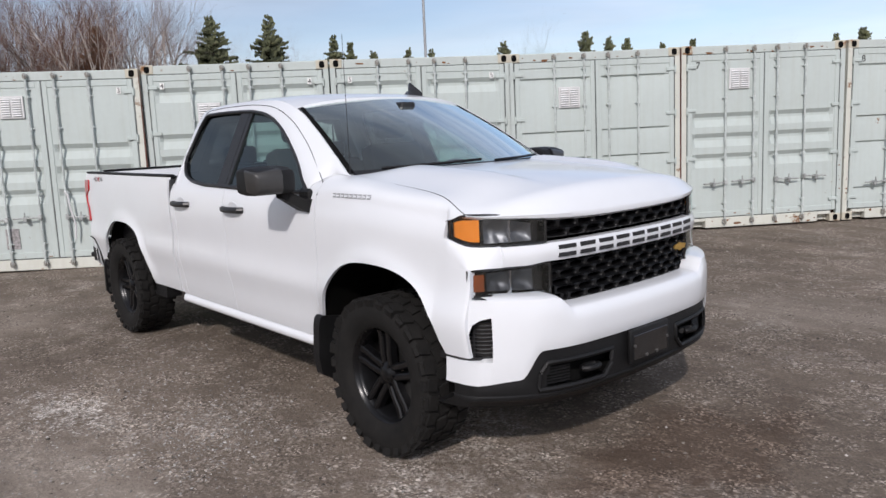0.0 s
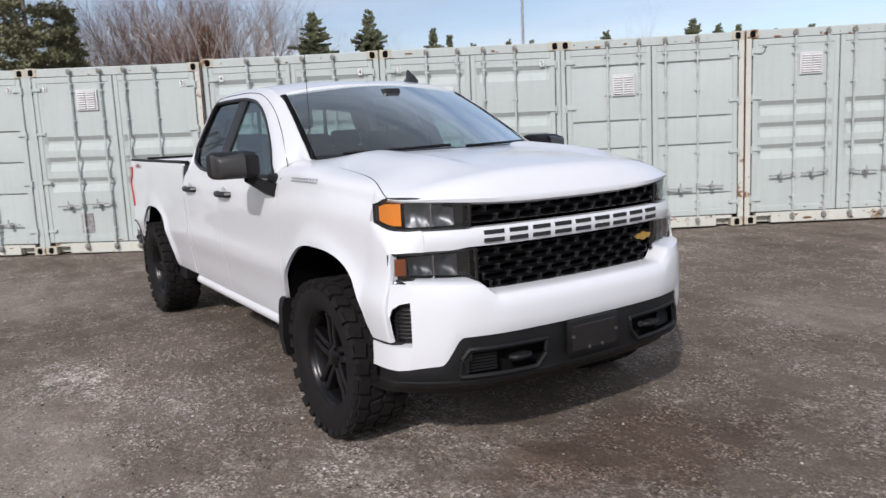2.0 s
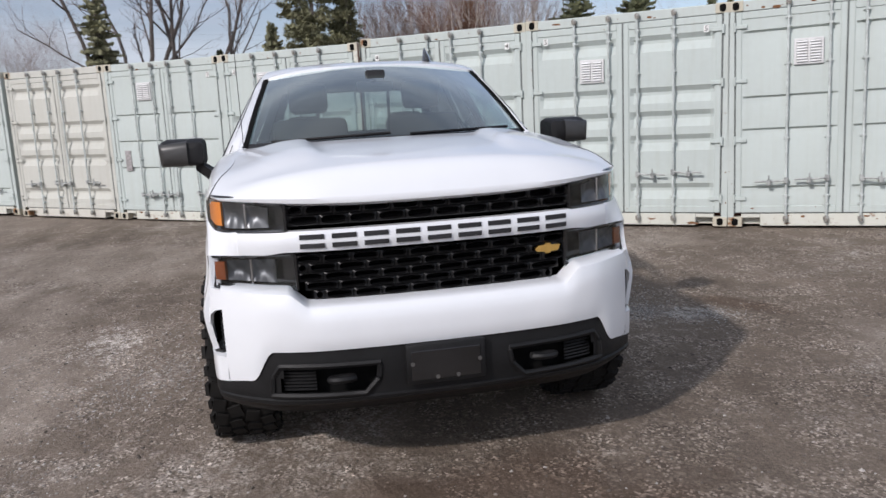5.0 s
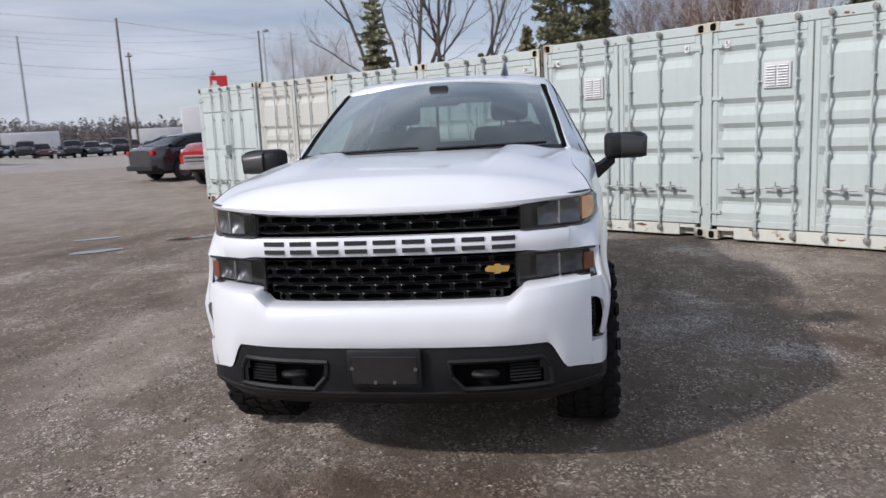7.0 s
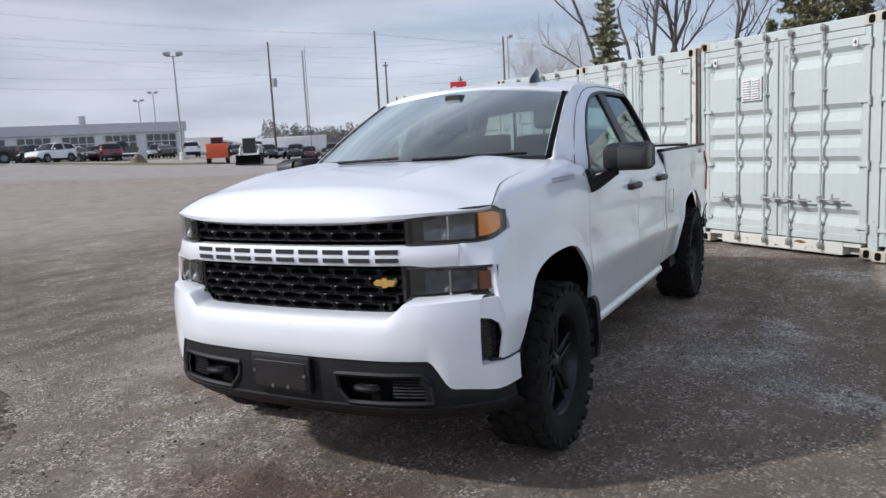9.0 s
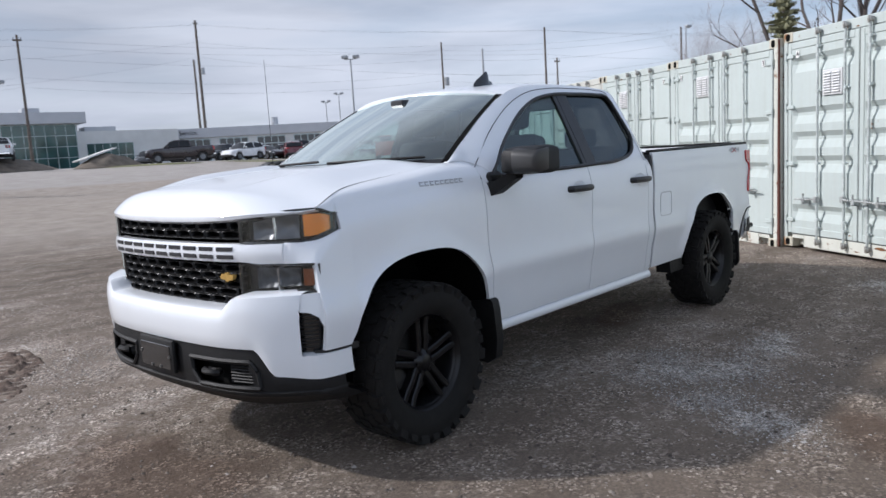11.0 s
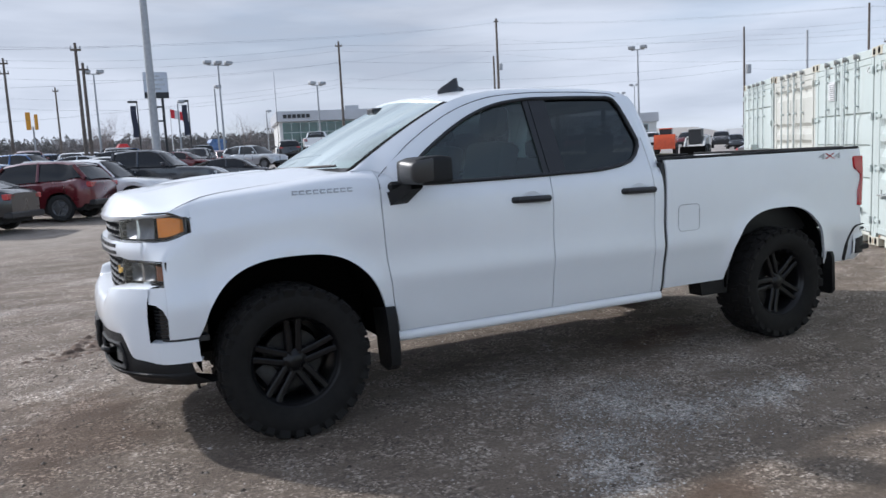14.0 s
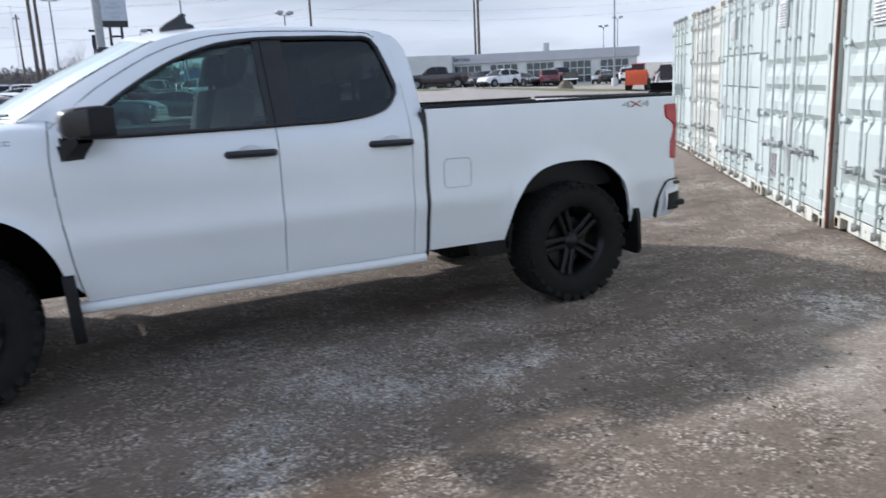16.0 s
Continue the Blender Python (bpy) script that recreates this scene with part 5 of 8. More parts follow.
    part("bed_inner_wall", bm, M_PLASTIC, truck)

# fuel door on the left
bm = bmesh.new()
pts = []
for cx, cz, a0 in ((-2.775, 1.045, 0), (-2.905, 1.045, 90), (-2.905, 0.925, 180), (-2.775, 0.925, 270)):
    for k in range(4):
        a = radians(a0 + 30 * k)
        x, z = cx + 0.032 * math.cos(a), cz + 0.032 * math.sin(a)
        pts.append((x, P_BED(z) + 0.0005, z))
tube(bm, pts, 0.0028, 5, True)
part("fuel_door_seam", bm, M_GREY, truck)

# hood
HOOD_C = curve([(-0.5, 1.464), (-0.3, 1.461), (0.0, 1.450), (0.3, 1.432), (0.5, 1.415), (0.70, 1.392), (0.86, 1.366)])
HOOD_E = curve([(-0.5, 1.433), (-0.25, 1.420), (0.0, 1.395), (0.20, 1.374), (0.35, 1.356), (0.42, 1.343), (0.46, 1.331), (0.50, 1.316), (0.54, 1.299), (0.575, 1.284), (0.65, 1.270)])


def hood_z(x, y):
    a = abs(y)
    f = sstep(-0.3, 0.86, x)
    zc = HOOD_C(x)
    ze = HOOD_E(x)
    w = min(1, a / HOOD_Y(x)) ** 2.6
    z = zc * (1 - w) + ze * w
    # two long ridges, low in the middle
    r = 0.44 - 0.05 * f
    z += 0.029 * sstep(0.75, 0.25, x) * sstep(-0.42, -0.15, x) * (sstep(r - 0.01, r + 0.055, a) * (1 - sstep(r + 0.14, 0.80, a)))
    # rounded nose
    xf = F_LINE(a) + 0.012
    d = xf - x
    if d < 0.13:
        z -= (0.112 * (1 - w) + 0.006 * w) * (1 - max(0, d) / 0.13) ** 2.4
    return z


bm = bmesh.new()
rows = []
ny = 48
for i in range(41):
    f = i / 40
    f = 1 - (1 - f) ** 1.5
    row = []
    for j in range(ny + 1):
        v = 2 * j / ny - 1
        a = abs(v)
        # cowl line at the back, nose line in front
        xb = -0.145 - 0.275 * a**2
        xf = F_LINE(0.893 * a) + 0.012
        x = xb + (xf - xb) * f
        y = v * (HOOD_Y(x) - 0.0008 - 0.0022 * sstep(0.15, 0.40, x))
        row.append((x, y, hood_z(x, y)))
    rows.append(row)
last = rows[-1]
rows.append([(x - 0.004, y * 0.998, z - 0.022 + 0.017 * abs(y / 0.895) ** 3) for x, y, z in last])
rows.append([(x - 0.03, y * 0.995, z - 0.035 + 0.024 * abs(y / 0.895) ** 3) for x, y, z in last])
grid(bm, rows)
part("hood", bm, M_WHITE, truck, "white hood with two long ridges", angle=40)
for s in (1, -1):
    bm = bmesh.new()
    xs = lin(-0.05, 0.585, 24)
    tube(bm, [(x, s * (HOOD_Y(x) - 0.0005), HOOD_E(x) - 0.0002) for x in xs], 0.002, 5, radii=[0.0006 + 0.0020 * sstep(-0.05, 0.45, x) for x in xs])
    part("hood_seam", bm, M_BLACK, truck)
# near-black block added for the shade under the hood, so the joints stay dark
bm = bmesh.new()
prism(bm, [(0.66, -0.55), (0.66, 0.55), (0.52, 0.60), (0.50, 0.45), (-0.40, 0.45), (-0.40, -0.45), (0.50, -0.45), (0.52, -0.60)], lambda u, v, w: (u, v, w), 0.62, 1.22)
part("under_hood_block", bm, M_DARK, truck)

# front end
def front_band(y0, y1, zl, zu, line, off, n=40, rows=6, bulge=0.0, back=0.03):
    P = []
    for y in lin(y0, y1, n):
        a = abs(y)
        lo, hi = zl(a), zu(a)
        P.append([(line(a) + off + bulge * math.sin(math.pi * j / rows), y, lo + (hi - lo) * j / rows) for j in range(rows + 1)])
    return P, (-back, 0, 0)


# white cross bar
bm = bmesh.new()
P, o = front_band(-0.7955, 0.7955, lambda a: 1.048 if a < 0.60 else 1.048 - 0.01 * sstep(0.6, 0.7, a), lambda a: 1.132 if a < 0.6 else 1.132 - 0.004, F_LINE, 0.012, 60, 5, 0.010, 0.05)
shell(bm, P, o)
bar = part("grille_bar", bm, M_WHITE, truck, "white cross bar with black lettering blocks", angle=50)
def bar_plate(bm, y0, y1, z0, z1, out=0.0245, back=0.015, n=4):
    """A thin block that follows the bowed front."""
    ys = lin(y0, y1, n)
    shell(bm, [[(F_LINE(abs(y)) + out, y, z) for z in (z0, z1)] for y in ys], (back - out, 0, 0))


# name across the bar as plain black bars
for k in range(9):
    yc = -0.50 + k * 0.1275
    w, h, q, zc = 0.049, 0.0275, 0.019, 1.090
    bm = bmesh.new()
    bar_plate(bm, yc - w, yc + w, zc + h - q, zc + h)
    bar_plate(bm, yc - w, yc + w, zc - h, zc - h + q)
    part("letter_block", bm, M_INK, bar, smooth=False)

# grilles: near-black backing for the shade behind, and a moulded mesh of long oval holes
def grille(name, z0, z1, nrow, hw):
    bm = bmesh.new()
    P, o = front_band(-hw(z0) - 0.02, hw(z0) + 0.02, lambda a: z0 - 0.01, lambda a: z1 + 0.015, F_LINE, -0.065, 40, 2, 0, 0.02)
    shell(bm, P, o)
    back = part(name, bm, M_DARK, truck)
    bm = bmesh.new()
    dz, step, nk = (z1 - z0) / nrow, 0.116, 28
    for r in range(nrow):
        zc = z0 + (r + 0.5) * dz
        half = hw(zc)
        cuts = [-half] + [y for y in ((k + 0.5 * (r % 2)) * step for k in range(-6, 7)) if abs(y) < half - 0.025] + [half]
        for ya, yb in zip(cuts, cuts[1:]):
            yc, w = (ya + yb) / 2, (yb - ya) / 2
            a, b = w - 0.011, dz / 2 - 0.0065
            rings = [[], [], [], [], []]
            for k in range(nk):
                t = 2 * math.pi * (k + 0.5) / nk
                c, d = math.cos(t), math.sin(t)
                # outline of the cell, then of the oval, at the same turn
                oy, oz = max(-1, min(1, c * 1.6)) * w, max(-1, min(1, d * 1.6)) * dz / 2
                sy = max(0, a - b) * max(-1, min(1, c * 1.5))
                ey, ez = sy + (a - max(0, a - b)) * c, b * d
                rings[0].append((oy, oz, -0.020))
                rings[1].append((ey * 1.07, ez * 1.22, -0.013))
                rings[2].append((ey, ez, -0.018))
                rings[3].append((ey * 0.97, ez * 0.86 if ez > 0 else ez * 0.62, -0.036))
                rings[4].append((ey * 0.97, ez * 0.86 if ez > 0 else ez * 0.55, -0.060))
            V = [[bm.verts.new((F_LINE(abs(yc + y)) + x, yc + y, zc + z)) for y, z, x in ring] for ring in rings]
            for A, B in zip(V, V[1:]):
                for k in range(nk):
                    bm.faces.new((A[k], A[(k + 1) % nk], B[(k + 1) % nk], B[k]))
    part("grille_mesh", bm, M_GRILLE, back, angle=40, out=(1, 0, 0))
    return back


grille("upper_grille", 1.150, 1.232, 2, lambda z: 0.592)
grille("lower_grille", 0.845, 1.032, 5, lambda z: 0.50 + 0.07 * sstep(0.84, 0.95, z))
bm = bmesh.new()
prism(bm, [(-0.055, 0.0), (-0.04, 0.014), (-0.014, 0.014), (-0.011, 0.021), (0.011, 0.021), (0.014, 0.014), (0.055, 0.012), (0.045, -0.012), (0.014, -0.014), (0.011, -0.021), (-0.011, -0.021), (-0.014, -0.014), (-0.05, -0.012)], lambda u, v, w: (w, 0.488 + u, 0.972 + v), 0.80, 0.822)
part("front_badge", bm, M_GOLD, truck, "small gold front badge")

# lamps
for s in (1, -1):
    for nm, ya, yb, zl, zu, inner in (
        ("headlamp", 0.602, 0.921, lambda a: 1.133 - 0.002 * sstep(0.6, 0.9, a) + 0.046 * max(0, (a - 0.875) / 0.051) ** 2, lambda a: 1.238 + 0.036 * sstep(0.6, 0.85, a) - 0.026 * sstep(0.895, 0.928, a), True),
        ("lower_lamp", 0.575, 0.926, lambda a: 0.888 + 0.014 * sstep(0.6, 0.9, a), lambda a: 1.036 - 0.006 * sstep(0.6, 0.9, a), False),
    ):
        ys = lin(ya, yb, 22)
        off = 0.004 if inner else -0.006
        LL = F_LINE if inner else G_LINE
        P = [[(LL(a) + off - 0.07 * (0.35 + 0.65 * (1 if 0 < j < 6 else 0)) + 0.02, s * (a if a < 0.88 else a - 0.01), zl(a) + (zu(a) - zl(a)) * j / 6) for j in range(7)] for a in ys]
        bm = bmesh.new()
        shell(bm, P, (-0.02, -0.004 * s, 0))
        lamp = part(nm, bm, M_BLACKGLOSS, truck, "clear lamp with amber corner in a black housing", angle=40)
        # frame of the housing
        bm = bmesh.new()
        loop = [(a, zl(a)) for a in ys] + [(a, zu(a)) for a in reversed(ys)]
        tube(bm, [(LL(a) + off - 0.006, s * (a - 0.004), z) for a, z in loop], 0.0075, 6, True)
        part("lamp_bezel", bm, M_BLACKGLOSS, lamp)
        # reflector bowl and amber piece
        y0, y1, y2 = (0.664, 0.845, 0.886) if inner else (0.652, 0.850, 0.880)
        bm = bmesh.new()
        rows = []
        for k, a in enumerate(lin(y0, y1, 36)):
            zz0, zz1 = zl(a) + (0.016 if inner else 0.032), zu(a) - 0.016
            u = (a - y0) / (y1 - y0)
            rows.append([(LL(a) + off - 0.010 - 0.030 * math.sin(math.pi * j / 8) * abs(math.sin(2 * math.pi * u)) ** 0.6 + 0.0012 * math.sin(k * 0.9 + j * 0.7) + 0.0012 * (k // 3 % 2), s * a, zz0 + (zz1 - zz0) * j / 8) for j in range(9)])
        grid(bm, rows)
        part("reflector", bm, M_REFLECTOR if inner else M_REFLECTOR_DIM, lamp, "silvery fluted reflector", angle=20)
        bm = bmesh.new()
        yd = (y0 + y1) / 2
        box(bm, LL(yd) + off - 0.04, LL(yd) + off - 0.006, s * yd - 0.004, s * yd + 0.004, zl(yd) + 0.014, zu(yd) - 0.014, 0.001)
        part("divider", bm, M_CHROME, lamp)
        bm = bmesh.new()
        rows = []
        for a in lin(y1 + 0.014, y2 + (0.026 if inner else 0.026), 10):
            zz0, zz1 = zl(a) + (0.022 if inner else 0.030), zu(a) - 0.022
            rows.append([(LL(a) + off - 0.008, s * (a - 0.004), zz0 + (zz1 - zz0) * j / 3) for j in range(4)])
        shell(bm, rows, (-0.015, -0.008 * s, 0))
        part("turn_signal", bm, M_AMBER if inner else M_AMBER_DARK, lamp, "amber corner lens")
        bm = bmesh.new()
        grid(bm, [[(LL(a) + off + 0.003, s * (a + 0.002), zl(a) + (zu(a) - zl(a)) * j / 4) for j in range(5)] for a in ys])
        part("lens", bm, M_LENS, lamp, out=(1, 0.4 * s, 0)).visible_shadow = False

for s in (1, -1):
    # black strip added for the dark gap at the fender's front edge
    bm = bmesh.new()
    box(bm, 0.586, 0.628, min(s * 0.885, s * 0.903), max(s * 0.885, s * 0.903), 0.60, 0.82, 0.004)
    part("lamp_gap_strip", bm, M_BLACK, truck)
    bm = bmesh.new()
    box(bm, 0.586, 0.630, min(s * 0.885, s * 0.905), max(s * 0.885, s * 0.905), 0.824, 1.030, 0.004)
    part("lamp_side_filler", bm, M_WHITE, truck)
    bm = bmesh.new()
    shell(bm, [[(x, s * (y - 0.15 * max(0, z - 0.79)), z) for z in lin(zb, 0.900, 4)] for x, y, zb in ((0.618, 0.951, 0.66), (0.634, 0.947, 0.74), (0.655, 0.938, 0.790), (0.682, 0.918, 0.812), (0.705, 0.897, 0.818), (0.716, 0.884, 0.820))], (-0.01, -0.012 * s, 0))
    part("corner_panel", bm, M_WHITE, truck, angle=50)
    bm = bmesh.new()
    prism(bm, [(0.66, 0.50), (0.93, 0.50), (0.935, 0.40), (0.90, 0.345), (0.68, 0.36)], lambda u, v, w: (w + 0.25 * (v - 0.5), s * u, v), 0.535, 0.550)
    part("air_deflector", bm, M_PLASTIC, truck, "black rubber flap ahead of the wheel")

# radio mast on the right fender
bm = bmesh.new()
cyl(bm, (-0.432, -0.80, 1.425), (-0.432, -0.80, 2.19), 0.0022, 0.0014, 6)
cyl(bm, (-0.432, -0.80, 1.40), (-0.432, -0.80, 1.445), 0.014, 0.008, 8)
part("radio_mast", bm, M_BLACK, truck, "thin black whip aerial")

# bumper
def bump_top(a):
    return 0.828 + 0.062 * min(1, max(0, (a - 0.535) / 0.07)) + 0.008 * sstep(0.6, 0.85, a)


def bump_low(a):
    return 0.655 - 0.128 * sstep(0.690, 0.785, a) - 0.022 * sstep(0.78, 0.95, a)


bm = bmesh.new()
ys = lin(0.0, 0.884, 56)
def bump_col(y, top):
    a = abs(y)
    lo = bump_low(a)
    L_, b0 = B_LINE(a), []
    b0.append((L_ - 0.06, y, lo + 0.012))
    b0.append((L_ - 0.008, y, lo))
    for j in range(1, 7):
        f = j / 6
        b0.append((L_ + 0.008 * math.sin(math.pi * min(1, f * 0.8)) - 0.016 * f**7, y, lo + (top - lo) * f))
    b0.append((L_ - 0.030, y, top + 0.008))
    b0.append((L_ - 0.065, y, top + 0.012))
    b0.append((F_LINE(min(a, 0.9)) - 0.03, y, top + 0.016))
    return b0
cols = [bump_col(y, bump_top(abs(y))) for y in [-v for v in reversed(ys)] + ys[1:]]
grid(bm, cols)
for s in (1, -1):
    end = []
    for a in lin(0.884, 0.961, 14):
        L_ = B_LINE(a)
        lo, top = bump_low(a), 0.618
        end.append([(L_ - 0.02, s * (a - 0.045), lo + 0.012), (L_ - 0.004, s * a, lo)] + [(L_ + 0.008 * math.sin(math.pi * 0.8 * (lo + (top - lo) * j / 4 - lo) / (bump_top(a) - lo)), s * a, lo + (top - lo) * j / 4) for j in range(1, 5)] + [(L_ - 0.015, s * (a - 0.03), top + 0.006), (L_ - 0.03, s * (a - 0.06), top + 0.006)])
    grid(bm, end)
bump = part("front_bumper", bm, M_WHITE, truck, "white painted front bumper", angle=45)
for s in (1, -1):
    bm = bmesh.new()
    P = []
    VENT = [(0.44, 0.900), (0.53, 0.905), (0.60, 0.905), (0.635, 0.897), (0.665, 0.878), (0.69, 0.845)]
    for x, y in VENT:
        P.append([(x, s * y, 0.596 + 0.32 * j / 6) for j in range(7)])
    shell(bm, P, (-0.01, -0.02 * s, 0))
    v = part("corner_vent", bm, M_BLACKGLOSS, bump, "black corner vent")
    bm = bmesh.new()
    for z in lin(0.65, 0.85, 11):
        tube(bm, [(x + 0.001, s * (y + 0.001), z) for x, y in VENT[2:]], 0.004, 5)
    part("vent_slat", bm, M_BLACK, v)
    bm = bmesh.new()
    shell(bm, [[(x, s * y, z) for z in (0.606, 0.634)] for x, y in ((0.44, 0.950), (0.52, 0.952), (0.58, 0.948), (0.63, 0.934), (0.665, 0.905))], (-0.004, -0.02 * s, 0))
    part("corner_joint", bm, M_BLACK, bump)

# lower fascia with openings
def low_line(a):
    return B_LINE(min(a, 0.958)) - 0.020


bm = bmesh.new()
ys = lin(-0.956, 0.956, 128)
nz = 14


def fz(a, j):
    lo, hi = 0.452, bump_low(a) + 0.012
    return lo + (hi - lo) * j / nz


def opening(a, z):
    return 0.285 < a < 0.655 + (0.58 - z) * 0.25 and 0.474 < z < 0.584 and a > 0.285 + (0.54 - z) * 0.6 * (z < 0.54)


P = [[(low_line(abs(y)) + 0.006 * math.sin(math.pi * j / nz), y, fz(abs(y), j)) for j in range(nz + 1)] for y in ys]
grid(bm, P, skip=lambda i, j: opening(abs((ys[i] + ys[i + 1]) / 2), (fz(abs(ys[i]), j) + fz(abs(ys[i]), j + 1)) / 2))
low = part("lower_fascia", bm, M_PLASTIC, truck, "black textured plastic lower fascia")
# near-black sheet stands for the shade behind the openings
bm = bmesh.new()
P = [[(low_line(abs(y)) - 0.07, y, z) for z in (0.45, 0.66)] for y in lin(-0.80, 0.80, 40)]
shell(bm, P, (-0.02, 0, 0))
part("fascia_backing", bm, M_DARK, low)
# chin
bm = bmesh.new()
P = [[(low_line(abs(y)) - 0.002, y, 0.456), (low_line(abs(y)) + 0.010, y, 0.448), (low_line(abs(y)) + 0.004, y, 0.432), (low_line(abs(y)) - 0.05, y, 0.405), (low_line(abs(y)) - 0.075, y, 0.372 + 0.012 * sstep(0.6, 0.93, abs(y))), (low_line(abs(y)) - 0.30, y, 0.40)] for y in lin(-0.957, 0.957, 80)]
grid(bm, P)
part("air_dam", bm, M_PLASTIC, low, "black plastic air dam")
for s in (1, -1):
    ring = [(0.270, 0.588), (0.668, 0.594), (0.700, 0.548), (0.708, 0.470), (0.335, 0.464), (0.280, 0.520)]
    bm = bmesh.new()
    dense = []
    for i in range(len(ring)):
        (a0, z0), (a1, z1) = ring[i], ring[(i + 1) % len(ring)]
        dense += [(a0 + (a1 - a0) * k / 6, z0 + (z1 - z0) * k / 6) for k in range(6)]
    tube(bm, [(low_line(a) + 0.004, s * a, z) for a, z in dense], 0.013, 6, True)
    part("opening_frame", bm, M_PLASTIC, low)
    bm = bmesh.new()
    for z in lin(0.488, 0.574, 6):
        tube(bm, [(low_line(a) - 0.022, s * a, z) for a in lin(0.53, 0.66, 6)], 0.0055, 5)
    part("fog_grille", bm, M_PLASTIC, low)
    bm = bmesh.new()
    pts = []
    for k in range(13):
        t = radians(200 + 320 * k / 12)
        pts.append((B_LINE(0.42) - 0.045 + 0.055 * (0.5 + 0.5 * math.sin(t)), s * (0.425 + 0.05 * math.cos(t)), 0.532 + 0.004 * math.sin(t)))
    tube(bm, pts, 0.0155, 8)
    part("tow_hook", bm, M_PLASTIC, truck, "black tow hook")
# number plate holder, empty
bm = bmesh.new()
for a in ((-0.172, 0.160, 0.484, 0.655),):
    box(bm, B_LINE(0) - 0.012, B_LINE(0) + 0.016, a[0], a[1], a[2], a[3], 0.012, seg=2)
pl = part("plate_holder", bm, M_PLASTIC, truck, "empty black number plate holder")
bm = bmesh.new()
box(bm, B_LINE(0) + 0.012, B_LINE(0) + 0.0195, -0.150, 0.138, 0.502, 0.626, 0.003)
part("plate_recess", bm, M_BLACKGLOSS, pl)
for y, z in ((-0.145, 0.575), (0.133, 0.57), (-0.045, 0.512), (0.04, 0.512)):
    bm = bmesh.new()
    cyl(bm, (B_LINE(0) + 0.015, y, z), (B_LINE(0) + 0.024, y, z), 0.0085, seg=10)
    part("bolt", bm, M_STEEL, pl)

# windscreen, roof, rear window
bm = bmesh.new()
grid(bm, [[screen_pt(u, v) for u in lin(-1, 1, 24)] for v in lin(0, 1, 12)])
part("windscreen", bm, M_GLASS, truck, "lightly tinted windscreen", out=(1, 0, 1)).visible_shadow = False
bm = bmesh.new()
for u in (-1, 1):
    tube(bm, [screen_pt(u, v) + Vector((-0.004, 0, -0.004)) for v in lin(0.10, 0.98, 12)], 0.012, 6, radii=[0.003, 0.006] + [0.011] * 11)
tube(bm, [screen_pt(u, 0.985) + Vector((0, 0, -0.012)) for u in lin(-1, 1, 20)], 0.010, 6)
part("screen_seal", bm, M_BLACK, truck)
bm = bmesh.new()
up = Vector((-0.003, 0, -0.004))
for u0, u1 in ((-0.998, -0.962), (0.962, 0.998)):
    grid(bm, [[screen_pt(u, v) - up for u in (u0, (u0 + u1) / 2, u1)] for v in lin(0.0, 0.97, 12)])
grid(bm, [[screen_pt(u, v) + up for u in lin(-1, 1, 20)] for v in (0.945, 0.97, 1.0)])
part("screen_border", bm, M_DARK, truck, "black printed windscreen border", out=(1, 0, 1))
bm = bmesh.new()
rows = []
for v in (-0.03, 0.04):
    rows.append([screen_pt(u, v) + Vector((0.02 if v < 0 else -0.004, 0, -0.012 if v < 0 else 0.006)) for u in lin(-1, 1, 20)])
shell(bm, rows, (-0.02, 0, -0.02))
part("cowl_panel", bm, M_BLACK, truck)
for ys_, ye in ((-0.62, -0.02), (0.08, 0.66)):
    bm = bmesh.new()
    tube(bm, [screen_pt(y / 0.775, 0.035 + 0.02 * k / 8) + Vector((0.012, 0, 0.014)) for k, y in enumerate(lin(ys_, ye, 8))], 0.008, 5)
    part("wiper", bm, M_PLASTIC, truck)


def roof_pt(x, u):
    a = abs(u)
    zc = curve([(-0.99, 1.886), (-1.3, 1.928), (-1.7, 1.946), (-2.1, 1.944), (-2.4, 1.926), (-2.6, 1.885), (-2.665, 1.80)])(x)
    ze = ROOF_EDGE(x - 0.115 * sstep(-1.3, -1.03, x)) + 0.002
    ye = glass_y(ROOF_EDGE(x - 0.115 * sstep(-1.3, -1.03, x))) - 0.014 - (2.7 * (x + 2.5) ** 2 if x < -2.5 else 0)
    w = a**3.2
    return (x - 0.115 * a**2 * sstep(-1.3, -1.03, x), ye * u, zc * (1 - w) + ze * w)


bm = bmesh.new()
rows = [[roof_pt(x, u) for u in lin(-1, 1, 28)] for x in lin(-1.028, -2.655, 34)]
shell(bm, rows, (0, 0, -0.03))
part("roof", bm, M_WHITE, truck, angle=50)
# rear wall of the cab with its window
bm = bmesh.new()
def back_pt(u, z):
    ye = (glass_y(max(1.345, z)) - 0.09) if z > 1.3 else 0.86
    return (-2.655 + 0.05 * sstep(1.55, 1.84, z) + 0.05 * abs(u) ** 4, ye * u, z)
us, zs = lin(-1, 1, 20), lin(0.55, 1.84, 24)
grid(bm, [[back_pt(u, z) for u in us] for z in zs], skip=lambda i, j: 1.43 < zs[i] < 1.745 and abs((us[j] + us[j + 1]) / 2) < 0.84)
part("cab_rear_wall", bm, M_WHITE, truck, angle=50)
bm = bmesh.new()
P = [[Vector(back_pt(u, z)) + Vector((0.012, 0, 0)) for u in lin(-0.9, 0.9, 10)] for z in lin(1.42, 1.79, 6)]
grid(bm, P)
part("rear_screen", bm, glass_mat("rear_screen_glass", (0.55, 0.6, 0.6)), truck, out=(-1, 0, 0)).visible_shadow = False
bm = bmesh.new()
